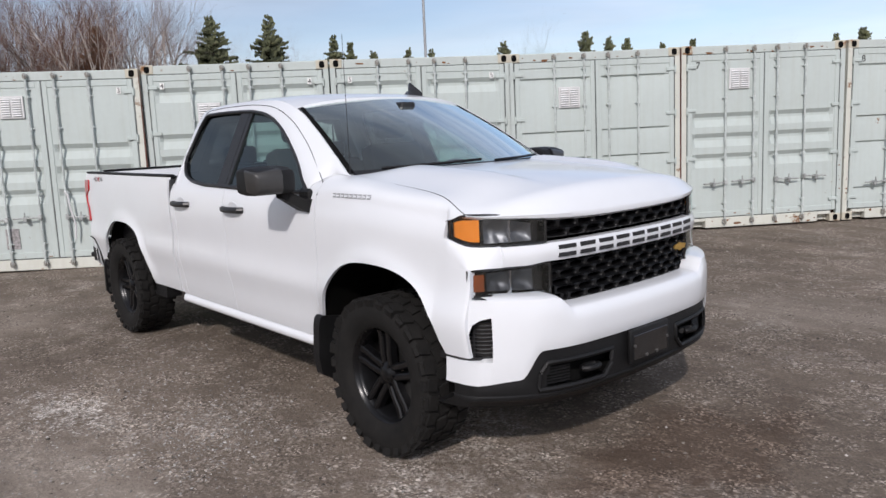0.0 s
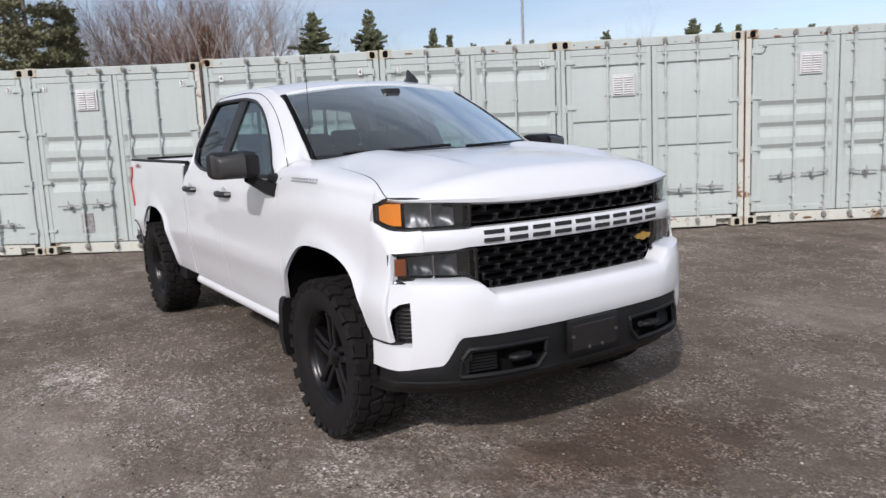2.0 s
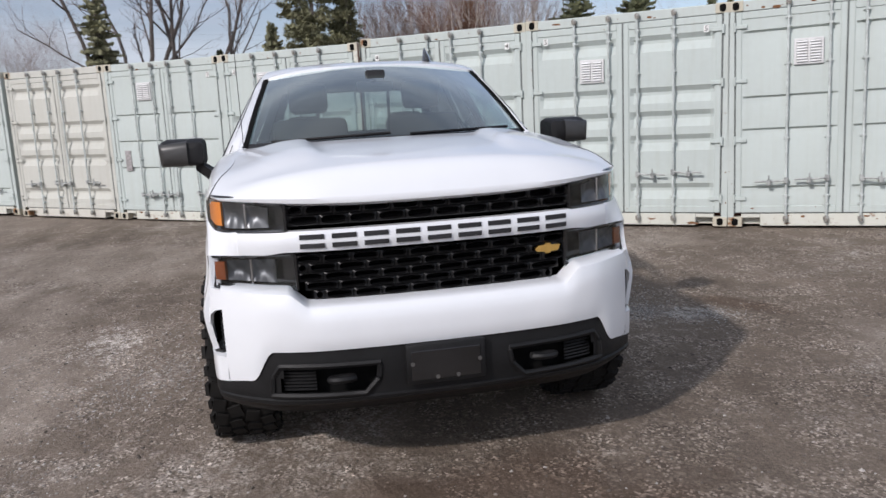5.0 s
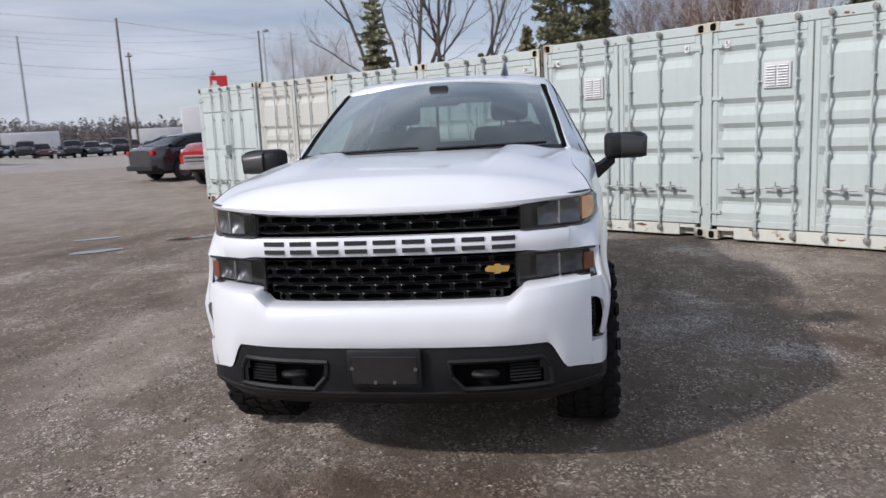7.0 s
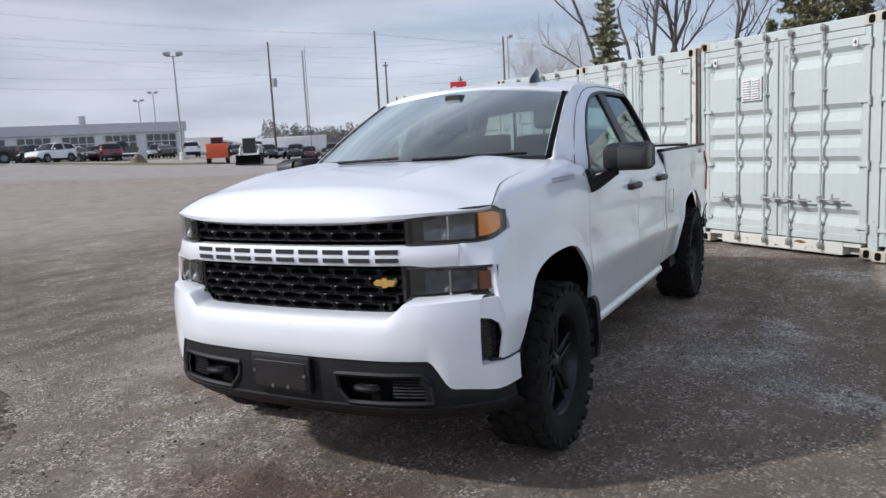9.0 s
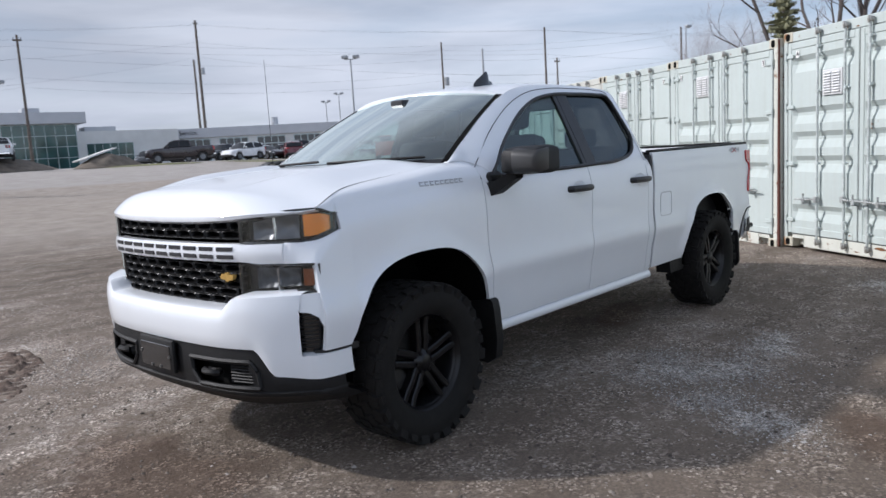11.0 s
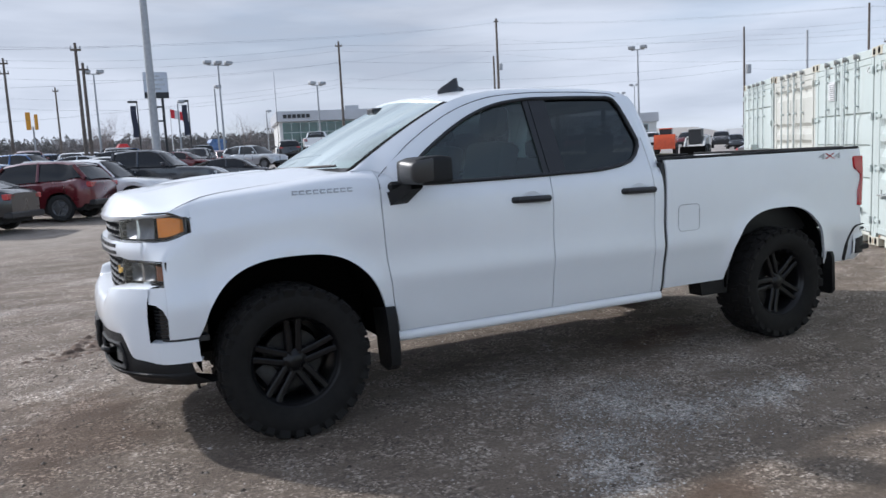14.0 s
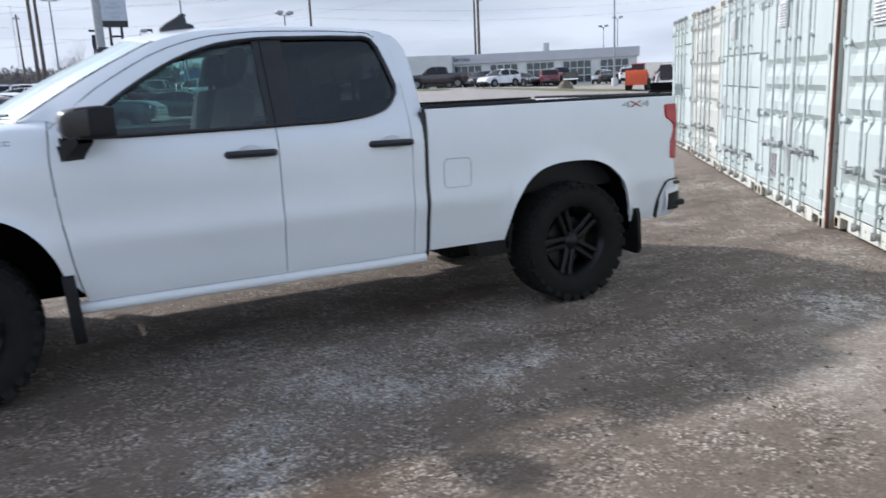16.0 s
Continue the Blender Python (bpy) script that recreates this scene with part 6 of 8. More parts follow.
for u in (-0.30, 0.30):
    box(bm, -2.66, -2.63, u - 0.012, u + 0.012, 1.42, 1.79, 0.003)
part("slider_frame", bm, M_BLACK, truck)
# shark fin
bm = bmesh.new()
rows = []
for x, w, h in ((-1.215, 0.004, 0.004), (-1.25, 0.026, 0.024), (-1.30, 0.030, 0.044), (-1.345, 0.026, 0.064), (-1.362, 0.020, 0.064), (-1.370, 0.016, 0.026), (-1.405, 0.014, 0.018), (-1.412, 0.008, 0.004)):
    z0 = 1.905
    rows.append([(x, 0.40 - w, z0), (x, 0.40 - w * 0.45, z0 + h * 1.15 + 0.012), (x, 0.40, z0 + h * 1.4 + 0.016), (x, 0.40 + w * 0.45, z0 + h * 1.15 + 0.012), (x, 0.40 + w, z0)])
grid(bm, rows)
part("roof_aerial", bm, M_BLACKGLOSS, truck, "black shark-fin roof aerial")

# cab interior
bm = bmesh.new()
box(bm, -2.55, -0.60, -0.84, 0.84, 0.56, 0.62)
for s in (1, -1):
    prism(bm, [(-0.60, 0.60), (-2.52, 0.60), (-2.52, 1.34), (-0.62, 1.33), (-0.60, 1.25)], lambda u, v, w: (u, w, v), min(s * 0.82, s * 0.875), max(s * 0.82, s * 0.875))
box(bm, -0.22, -0.10, -0.80, 0.80, 1.03, 1.38)
box(bm, -0.66, -0.58, -0.86, 0.86, 0.60, 1.06)
box(bm, -2.62, -2.55, -0.82, 0.82, 0.56, 1.42)
part("cabin_trim", bm, M_FABRIC, truck, "dark grey cabin trim")
bm = bmesh.new()
prism(bm, [(-0.20, 1.39), (-0.32, 1.41), (-0.62, 1.385), (-0.78, 1.31), (-0.80, 1.15), (-0.62, 1.05), (-0.20, 1.0)], lambda u, v, w: (u, w, v), -0.82, 0.82)
part("dashboard", bm, M_PLASTIC, truck)
bm = bmesh.new()
pts = [(-0.93 + 0.07 * math.sin(a), 0.38 + 0.19 * math.cos(a), 1.27 + 0.175 * math.sin(a)) for a in [2 * math.pi * k / 24 for k in range(24)]]
tube(bm, pts, 0.016, 8, True)
for k in (0, 12, 18):
    cyl(bm, (-0.91, 0.38, 1.26), pts[k], 0.016, seg=6)
cyl(bm, (-0.93, 0.38, 1.26), (-0.70, 0.38, 1.18), 0.05, seg=10)
part("steering_wheel", bm, M_PLASTIC, truck)


def seat(y, x=-1.42):
    bm = bmesh.new()
    box(bm, x - 0.05, x + 0.47, y - 0.26, y + 0.26, 0.78, 0.98, 0.05, seg=2)
    box(bm, -0.08, 0.08, -0.26, 0.26, 0.0, 0.66, 0.05, Matrix.Translation((x - 0.04, y, 0.93)) @ Matrix.Rotation(radians(-14), 4, "Y"), seg=2)
    ob = part("seat", bm, M_FABRIC, truck, "dark cloth front seat")
    bm = bmesh.new()
    box(bm, -0.05, 0.05, -0.135, 0.135, 0.70, 0.90, 0.04, Matrix.Translation((x - 0.04, y, 0.93)) @ Matrix.Rotation(radians(-12), 4, "Y"), seg=2)
    for d in (-0.06, 0.06):
        cyl(bm, (x - 0.17, y + d, 1.52), (x - 0.21, y + d, 1.66), 0.007, seg=6)
    part("headrest", bm, M_FABRIC, ob)


seat(0.40)
seat(-0.40)
bm = bmesh.new()
box(bm, -2.42, -2.02, -0.70, 0.70, 0.78, 0.96, 0.05, seg=2)
box(bm, -2.54, -2.42, -0.70, 0.70, 0.90, 1.46, 0.04, seg=2)
for y in (-0.42, 0.42):
    box(bm, -2.55, -2.46, y - 0.13, y + 0.13, 1.46, 1.60, 0.03, seg=2)
part("rear_bench", bm, M_FABRIC, truck)
bm = bmesh.new()
box(bm, -0.985, -0.955, -0.115, 0.115, 1.72, 1.785, 0.012, seg=2)
cyl(bm, (-0.96, 0, 1.77), (-0.93, 0, 1.83), 0.012, seg=8)
box(bm, -0.96, -0.88, -0.06, 0.06, 1.79, 1.85, 0.01)
part("rear_view_mirror", bm, M_BLACK, truck)

# bed, tailgate, rear bumper
bm = bmesh.new()
box(bm, -4.635, -2.66, -0.82, 0.82, 0.78, 0.82)
for i in range(9):
    y = -0.68 + i * 0.17
    box(bm, -4.61, -2.70, y - 0.05, y + 0.05, 0.82, 0.835, 0.005)
part("bed_floor", bm, M_PLASTIC, truck)
bm = bmesh.new()
box(bm, -2.69, -2.655, -0.90, 0.90, 0.80, 1.40, 0.008)
part("bed_front_wall", bm, M_PLASTIC, truck)
bm = bmesh.new()
box(bm, -4.675, -4.617, -0.80, 0.80, 0.79, 1.40, 0.015, seg=2)
tg = part("tailgate", bm, M_WHITE, truck)
bm = bmesh.new()
box(bm, -4.68, -4.61, -0.80, 0.80, 1.40, 1.418, 0.006)
part("tailgate_cap", bm, M_PLASTIC, tg)
bm = bmesh.new()
rows = []
RB = [(-4.585, 0.962), (-4.645, 0.962), (-4.70, 0.955), (-4.74, 0.930), (-4.765, 0.88), (-4.773, 0.80), (-4.775, 0.60), (-4.775, 0.30)]
for x, y in RB + [(-4.775, 0.0)] + [(x, -y) for x, y in reversed(RB)]:
    k = y / 0.962
    rows.append([(-4.605, y * 0.93, 0.742), (x + 0.02, y - 0.02 * k, 0.740), (x, y, 0.722), (x - 0.004, y + 0.004 * k, 0.64), (x, y, 0.56), (x + 0.03, y - 0.03 * k, 0.51), (-4.605, y * 0.9, 0.505)])
grid(bm, rows)
rb = part("rear_bumper", bm, M_WHITE, truck, "white rear bumper with black step ends")
for s in (1, -1):
    bm = bmesh.new()
    box(bm, -4.76, -4.61, min(s * 0.66, s * 0.94), max(s * 0.66, s * 0.94), 0.738, 0.756, 0.006)
    box(bm, -4.783, -4.645, min(s * 0.70, s * 0.968), max(s * 0.70, s * 0.968), 0.575, 0.62, 0.01)
    part("corner_step", bm, M_PLASTIC, rb)
    # dark seam and end cap between the bed and the bumper, dark recess in its end
    bm = bmesh.new()
    seam = [(-4.68, 0.792, 0.016), (-4.605, 0.786, 0.018), (-4.57, 0.770, 0.018), (-4.54, 0.71, 0.018), (-4.517, 0.648, 0.020), (-4.511, 0.642, 0.036), (-4.501, 0.58, 0.038), (-4.497, 0.515, 0.040)]
    rows = []
    for x, z, w in seam:
        y = P_BED(z) + 0.004
        rows.append([(x, s * y, z), (x - w * 0.8, s * (y + 0.001), z - w * 0.5)])
    shell(bm, rows, (0, -0.03 * s, 0))
    part("end_trim", bm, M_PLASTIC, rb)
    bm = bmesh.new()
    ends = [(-4.607, 0.962), (-4.645, 0.962), (-4.70, 0.955), (-4.74, 0.930), (-4.765, 0.88), (-4.773, 0.80)]
    rows = [[(x - 0.006, s * (y + 0.007), z) for z in (0.552, 0.60, 0.645, 0.672 + 0.014 * min(1, k / 2))] for k, (x, y) in enumerate(ends)]
    shell(bm, rows, (0.01, -0.02 * s, 0))
    part("bumper_recess", bm, M_PLASTIC, rb)
# chassis under the body
bm = bmesh.new()
for s in (1, -1):
    box(bm, -4.62, 0.60, min(s * 0.40, s * 0.50), max(s * 0.40, s * 0.50), 0.50, 0.66)
box(bm, -2.0, -0.9, 0.15, 0.45, 0.40, 0.56, 0.03)
for x in (-4.5, -3.0, -1.8, -0.6, 0.4):
    box(bm, x - 0.05, x + 0.05, -0.5, 0.5, 0.52, 0.62)
cyl(bm, (RA, -0.72, AXZ), (RA, 0.72, AXZ), 0.05, seg=12)
lathe(bm, [(0.001, -0.16), (0.10, -0.12), (0.15, 0.0), (0.10, 0.12), (0.001, 0.16)], 14, (RA, 0.0, AXZ))
cyl(bm, (FA, -0.72, AXZ), (FA, 0.72, AXZ), 0.035, seg=10)
box(bm, -0.35, 0.25, -0.72, 0.72, 0.36, 0.46, 0.02)
cyl(bm, (-4.6, 0.55, 0.52), (-1.2, 0.35, 0.52), 0.035, seg=8)
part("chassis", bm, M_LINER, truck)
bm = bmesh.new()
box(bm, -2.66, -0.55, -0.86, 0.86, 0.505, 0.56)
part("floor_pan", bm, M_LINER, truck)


# wheels
def wheel(x, s, turn):
    R, HW = 0.416, 0.142
    yc = s * 0.872
    bm = bmesh.new()
    prof = [(0.243, 0.085), (0.252, 0.112), (0.275, 0.132), (0.315, 0.146), (0.36, 0.147), (0.392, 0.140), (0.414, 0.126), (0.418, 0.06), (0.419, 0.0)]
    prof = prof + [(r, -w) for r, w in reversed(prof[:-1])]
    lathe(bm, [(r if r < 0.28 else 0.28 + (r - 0.28) * 0.914, w) for r, w in prof], 64, (0, 0, 0))
    casing, bm = bm, bmesh.new()
    # tread blocks in four staggered rows, and lugs on the shoulder
    n = 29
    for k in range(n):
        for row, (w0, w1, ph) in enumerate(((0.078, 0.134, 0.0), (0.006, 0.066, 0.5), (-0.066, -0.006, 0.0), (-0.134, -0.078, 0.5))):
            a = 2 * math.pi * (k + ph) / n
            hl = 0.036 if row in (0, 3) else 0.033
            sk = 0.25 * (1 if row % 2 else -1)
            m = Matrix.Rotation(-a, 4, "Y") @ Matrix.Translation((R - 0.010, (w0 + w1) / 2, 0)) @ Matrix.Rotation(sk, 4, "X")
            vs = bmesh.ops.create_cube(bm, size=1, matrix=m @ Matrix.Diagonal((0.022, w1 - w0, hl * 2 * (1.0 if (k + row) % 2 else 0.82), 1)))["verts"]
        for sg in (1, -1):
            a = 2 * math.pi * (k + (0 if sg > 0 else 0.5)) / n
            m = Matrix.Rotation(-a, 4, "Y") @ Matrix.Translation((R - 0.036, sg * 0.1385, 0)) @ Matrix.Rotation(sg * 0.35, 4, "Z")
            bmesh.ops.create_cube(bm, size=1, matrix=m @ Matrix.Diagonal((0.062 if k % 2 else 0.046, 0.018, 0.058 if k % 2 else 0.044, 1)))
    w = new("wheel", None)
    w.parent = truck
    w.matrix_basis = pose(x, yc, AXZ) @ (Matrix.Identity(4) if s > 0 else pose(0, 0, 0, 0, 0, 180))
    w["label"] = "black five-spoke wheel with knobbly off-road tyre"
    ty = part("tyre", casing, M_TYRE, w, "black knobbly off-road tyre", angle=30)
    tr = part("tread", bm, M_TYRE, ty, "chunky tread blocks", angle=30)
    tr["kind"] = "stuff"
    bm = bmesh.new()
    lathe(bm, [(0.19, -0.11), (0.232, -0.11), (0.232, 0.075), (0.240, 0.098), (0.252, 0.110), (0.256, 0.106), (0.252, 0.098), (0.236, 0.086), (0.226, 0.070), (0.222, -0.08)], 56)
    rim = part("rim", bm, M_RIM, w)
    bm = bmesh.new()
    for k in range(5):
        a = 2 * math.pi * k / 5 + turn
        for d in (-1, 1):
            pts = [(0.045, 0.024 * d, 0.072), (0.12, 0.027 * d, 0.080), (0.19, 0.030 * d, 0.080), (0.238, 0.034 * d, 0.088)]
            rows = []
            for r, t, y in pts:
                hw = 0.0205
                rows.append([(r, t - hw, y - 0.045), (r, t - hw * 0.85, y - 0.006), (r, t - hw * 0.5, y), (r, t + hw * 0.5, y), (r, t + hw * 0.85, y - 0.006), (r, t + hw, y - 0.045)])
            c, sn = math.cos(a), math.sin(a)
            grid(bm, [[(u * c - t * sn, y, u * sn + t * c) for u, t, y in row] for row in rows])
    sp = part("spoke_set", bm, M_RIM, rim, angle=30)
    bm = bmesh.new()
    lathe(bm, [(0.0, 0.092), (0.030, 0.092), (0.040, 0.086), (0.052, 0.076), (0.068, 0.066), (0.074, 0.03)], 24)
    for k in range(6):
        a = 2 * math.pi * k / 6
        cyl(bm, (0.053 * math.cos(a), 0.066, 0.053 * math.sin(a)), (0.053 * math.cos(a), 0.084, 0.053 * math.sin(a)), 0.009, seg=6)
    part("hub_cap", bm, M_RIM, rim)
    bm = bmesh.new()
    lathe(bm, [(0.06, -0.02), (0.165, -0.02), (0.165, 0.006), (0.06, 0.006)], 40)
    part("brake_disc", bm, M_DISC, rim, "dull steel brake disc")
    bm = bmesh.new()
    box(bm, 0.10, 0.20, -0.05, 0.035, -0.10, 0.10, 0.02, Matrix.Rotation(radians(35 if s > 0 else 145), 4, "Y"), seg=2)
    part("brake_caliper", bm, M_DISC, rim)


for x in (FA, RA):
    for s in (1, -1):
        wheel(x, s, math.pi / 2 if x == FA else math.pi / 2 - 0.38)


# ---- trees behind the row ----
M_BARK = mat("grey_bark", (0.23, 0.195, 0.17), 0.9, var=0.3, scale=12, bump=0.4, bscale=40)
M_LIMB = mat("dark_limb_bark", (0.105, 0.088, 0.080), 0.9, var=0.3, scale=10, bump=0.4, bscale=40)
M_LARCH = mat("rust_brown_needles", (0.20, 0.105, 0.055), 0.85, var=0.4, scale=1.2, fine=9, col2=(0.11, 0.06, 0.035))
M_BIRCH = mat("birch_bark", (0.72, 0.66, 0.60), 0.85, var=0.3, scale=6, col2=(0.20, 0.15, 0.12))
M_TWIG = mat("red_brown_twigs", (0.155, 0.078, 0.052), 0.9, var=0.3, scale=3)
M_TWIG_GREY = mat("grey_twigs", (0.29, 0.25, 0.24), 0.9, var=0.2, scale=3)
M_NEEDLE = mat("conifer_needles", (0.155, 0.165, 0.082), 0.8, var=0.5, scale=1.2, fine=9, col2=(0.050, 0.060, 0.032))
M_NEEDLE_DARK = mat("spruce_needles", (0.265, 0.260, 0.145), 0.8, var=0.5, scale=1.2, fine=9, col2=(0.110, 0.115, 0.068))


def stick(bm, a, b, r0, r1, seg=4):
    d = (b - a)
    if d.length < 1e-4:
        return
    d.normalize()
    u = d.orthogonal().normalized()
    w = d.cross(u)
    A = [bm.verts.new(a + r0 * (math.cos(2 * math.pi * k / seg) * u + math.sin(2 * math.pi * k / seg) * w)) for k in range(seg)]
    B = [bm.verts.new(b + r1 * (math.cos(2 * math.pi * k / seg) * u + math.sin(2 * math.pi * k / seg) * w)) for k in range(seg)]
    for k in range(seg):
        bm.faces.new((A[k], A[(k + 1) % seg], B[(k + 1) % seg], B[k]))


def grow(rnd, bm, bt, p, d, length, r, depth, spread, up, fine):
    """A limb in bent pieces, with side limbs; the last generations go into the twig mesh."""
    n = 4 if depth > 1 else 3
    tgt = bm if depth > fine else bt
    for i in range(n):
        q = p + d * (length / n)
        r2 = r * (1 - 0.72 / n)
        stick(tgt, p, q, r, r2, 5 if depth > 2 else 3)
        if depth > 0 and (i > 0 or depth < 3):
            for _ in range(2 if depth < 4 else 3):
                if rnd.random() < 0.86:
                    ax = Vector((rnd.gauss(0, 1), rnd.gauss(0, 1), rnd.gauss(0, 1))).normalized()
                    nd = (d + ax * spread * (0.75 + 0.5 * rnd.random())).normalized()
                    nd = (nd + Vector((0, 0, up))).normalized()
                    grow(rnd, bm, bt, q, nd, length * (0.50 + 0.22 * rnd.random()), r2 * 0.6, depth - 1, spread, up, fine)
        d = (d + Vector((rnd.gauss(0, 0.12), rnd.gauss(0, 0.12), rnd.gauss(0, 0.06) + up * 0.2))).normalized()
        p, r = q, r2


def bare_tree(seed, x, y, h, stems, bark, twig, label, spread=0.75, up=0.18, depth=4, rad=0.11, tilt=0.25, frac=0.55, fine=1):
    rnd = random.Random(seed)
    ob = thing("bare_tree", pose(x, y, ground_z(x, y) - 0.05), label, "tree", "trees behind the containers")
    bm, bt = bmesh.new(), bmesh.new()
    for k in range(stems):
        a = 2 * math.pi * (k + rnd.random() * 0.6) / max(1, stems)
        d = Vector((math.cos(a) * tilt * rnd.uniform(0.3, 1), math.sin(a) * tilt * rnd.uniform(0.3, 1), 1)).normalized()
        p = Vector((math.cos(a), math.sin(a), 0)) * (0.25 * (stems > 1))
        grow(rnd, bm, bt, p, d, h * frac * rnd.uniform(0.85, 1.1), rad * rnd.uniform(0.8, 1.1), depth, spread, up, fine)
    part("trunk", bm, bark, ob, smooth=True)
    part("crown", bt, twig, ob, smooth=False)
    return ob


def limbed_tree(seed, x, y, leans, length, r, label):
    """A bare tree of heavy stems that fan out and fork upward; leans are across and along the row."""
    rnd = random.Random(seed)
    ob = thing("bare_tree", pose(x, y, ground_z(x, y) - 0.05), label, "tree", "trees behind the containers")
    bm, bt = bmesh.new(), bmesh.new()

    def limb(p, d, l, q, depth):
        n = 7 if depth > 2 else 5
        for i in range(n):
            e = p + d * (l / n)
            q2 = max(0.007, q * (1 - 0.75 / n))
            stick(bm if depth > 1 else bt, p, e, q, q2, 6 if depth > 2 else 4 if depth > 1 else 3)
            if depth > 0 and i >= (2 if depth > 3 else 1) and rnd.random() < 0.80:
                side = d.cross(Vector((rnd.gauss(0, 1), rnd.gauss(0, 1), rnd.gauss(0, 1)))).normalized()
                nd = (d + side * rnd.uniform(0.6, 1.05) + Vector((0, 0, 0.10))).normalized()
                limb(e, nd, l * rnd.uniform(0.38, 0.58) * (1 - 0.3 * i / n), q2 * 0.58, depth - 1)
            d = (d + Vector((rnd.gauss(0, 0.13), rnd.gauss(0, 0.13), rnd.gauss(0.07, 0.09)))).normalized()
            p, q = e, q2

    for across, along in leans:
        d = Vector((-0.17 * across + 0.98 * along, 0.98 * across + 0.17 * along, 1)).normalized()
        limb(Vector((0.15 * across, 0.3 * across, 0)), d, length * rnd.uniform(0.85, 1.1), r * rnd.uniform(0.8, 1.1), 4)
    part("trunk", bm, M_LIMB, ob)
    part("crown", bt, M_TWIG_GREY, ob, smooth=False)
    return ob


def conifer(seed, x, y, h, width, mat_n, label, ragged=0.25, first=0.12):
    rnd = random.Random(seed)
    ob = thing("conifer", pose(x, y, ground_z(x, y) - 0.05), label, "tree", "trees behind the containers")
    bm = bmesh.new()
    stick(bm, Vector((0, 0, 0)), Vector((0, 0, h * 0.98)), 0.022 * h, 0.012, 7)
    bn = bmesh.new()
    z = h * first
    while z < h * 0.985:
        f = (z - h * first) / (h * (1 - first))
        R = width * 0.66 * (1 - f) ** 0.88 * (1 + rnd.uniform(-ragged, ragged)) + 0.06
        n = max(4, int(7 + 6 * (1 - f)))
        ph = rnd.random() * 6.28
        for k in range(n):
            a = ph + 2 * math.pi * k / n + rnd.uniform(-0.25, 0.25)
            rr = R * rnd.uniform(0.45, 1.2)
            droop = -0.10 - 0.25 * (1 - f) + 0.25 * f
            zo = z + rnd.uniform(-0.5, 0.5) * 0.05 * h
            tip = Vector((math.cos(a) * rr, math.sin(a) * rr, zo + droop * rr + 0.12 * rr))
            o = Vector((0, 0, zo))
            stick(bm, o, tip, 0.012 + 0.01 * (1 - f), 0.004, 3)
            m = max(3, int(rr / 0.11))
            side = Vector((-math.sin(a), math.cos(a), 0))
            for j in range(m):
                t = (j + 0.6) / m
                c = o.lerp(tip, t)
                w = 0.26 * rr * (1.05 - t) + 0.14
                for s in (-1, 1):
                    d2 = (side * s * w * rnd.uniform(0.6, 1.2) + (tip - o).normalized() * w * 0.6 + Vector((0, 0, rnd.uniform(-0.35, 0.10) * w)))
                    e = c + d2
                    q = Vector((0, 0, rnd.uniform(0.05, 0.13))) + side * rnd.uniform(-0.03, 0.03)
                    v = [bn.verts.new(c - q * 0.7), bn.verts.new(c.lerp(e, 0.55) - q * rnd.uniform(0.8, 1.6)), bn.verts.new(e), bn.verts.new(c.lerp(e, 0.5) + q)]
                    bn.faces.new(v)
        z += h * 0.017 * rnd.uniform(0.7, 1.4) + 0.025
    part("trunk", bm, M_BARK, ob)
    part("crown", bn, mat_n, ob, smooth=False)
    return ob


def pine(seed, x, y, h, width, label):
    """A broad old pine: uneven limbs carrying rounded tufts of needles."""
    rnd = random.Random(seed)
    ob = thing("pine_tree", pose(x, y, ground_z(x, y) - 0.05), label, "tree", "trees behind the containers")
    bm, bn = bmesh.new(), bmesh.new()
    stick(bm, Vector((0, 0, 0)), Vector((0.15, 0.1, h * 0.97)), 0.26, 0.03, 8)
    for k in range(150):
        f = (k + rnd.random()) / 150
        z = h * (0.10 + 0.88 * f)
        R = width * 0.5 * (1 - f) ** 0.6 * rnd.uniform(0.55, 1.15) + 0.2
        a = rnd.random() * 6.283
        o = Vector((0, 0, z))
        tip = Vector((math.cos(a) * R, math.sin(a) * R, z + R * rnd.uniform(0.05, 0.35)))
        stick(bm, o, tip, 0.05 * (1.1 - f), 0.012, 4)
        for j in range(max(3, int(R / 0.17))):
            t = 0.30 + 0.72 * rnd.random()
            c = o.lerp(tip, t) + Vector((rnd.gauss(0, 0.18), rnd.gauss(0, 0.18), rnd.gauss(0, 0.10)))
            for _ in range(26):
                d = Vector((rnd.gauss(0, 1), rnd.gauss(0, 1), rnd.gauss(0.25, 0.7))).normalized()
                l = rnd.uniform(0.16, 0.34)
                w = d.orthogonal().normalized() * rnd.uniform(0.025, 0.06)
                b0 = c + d * 0.05
                bn.faces.new([bn.verts.new(b0 - w), bn.verts.new(b0 + w), bn.verts.new(c + d * l)])
    part("trunk", bm, M_BARK, ob)
    part("crown", bn, M_NEEDLE_DARK, ob, smooth=False)
    return ob


def at(az, dist, eye=(3.4, -2.0)):
    return eye[0] + dist * math.cos(radians(az)), eye[1] + dist * math.sin(radians(az))


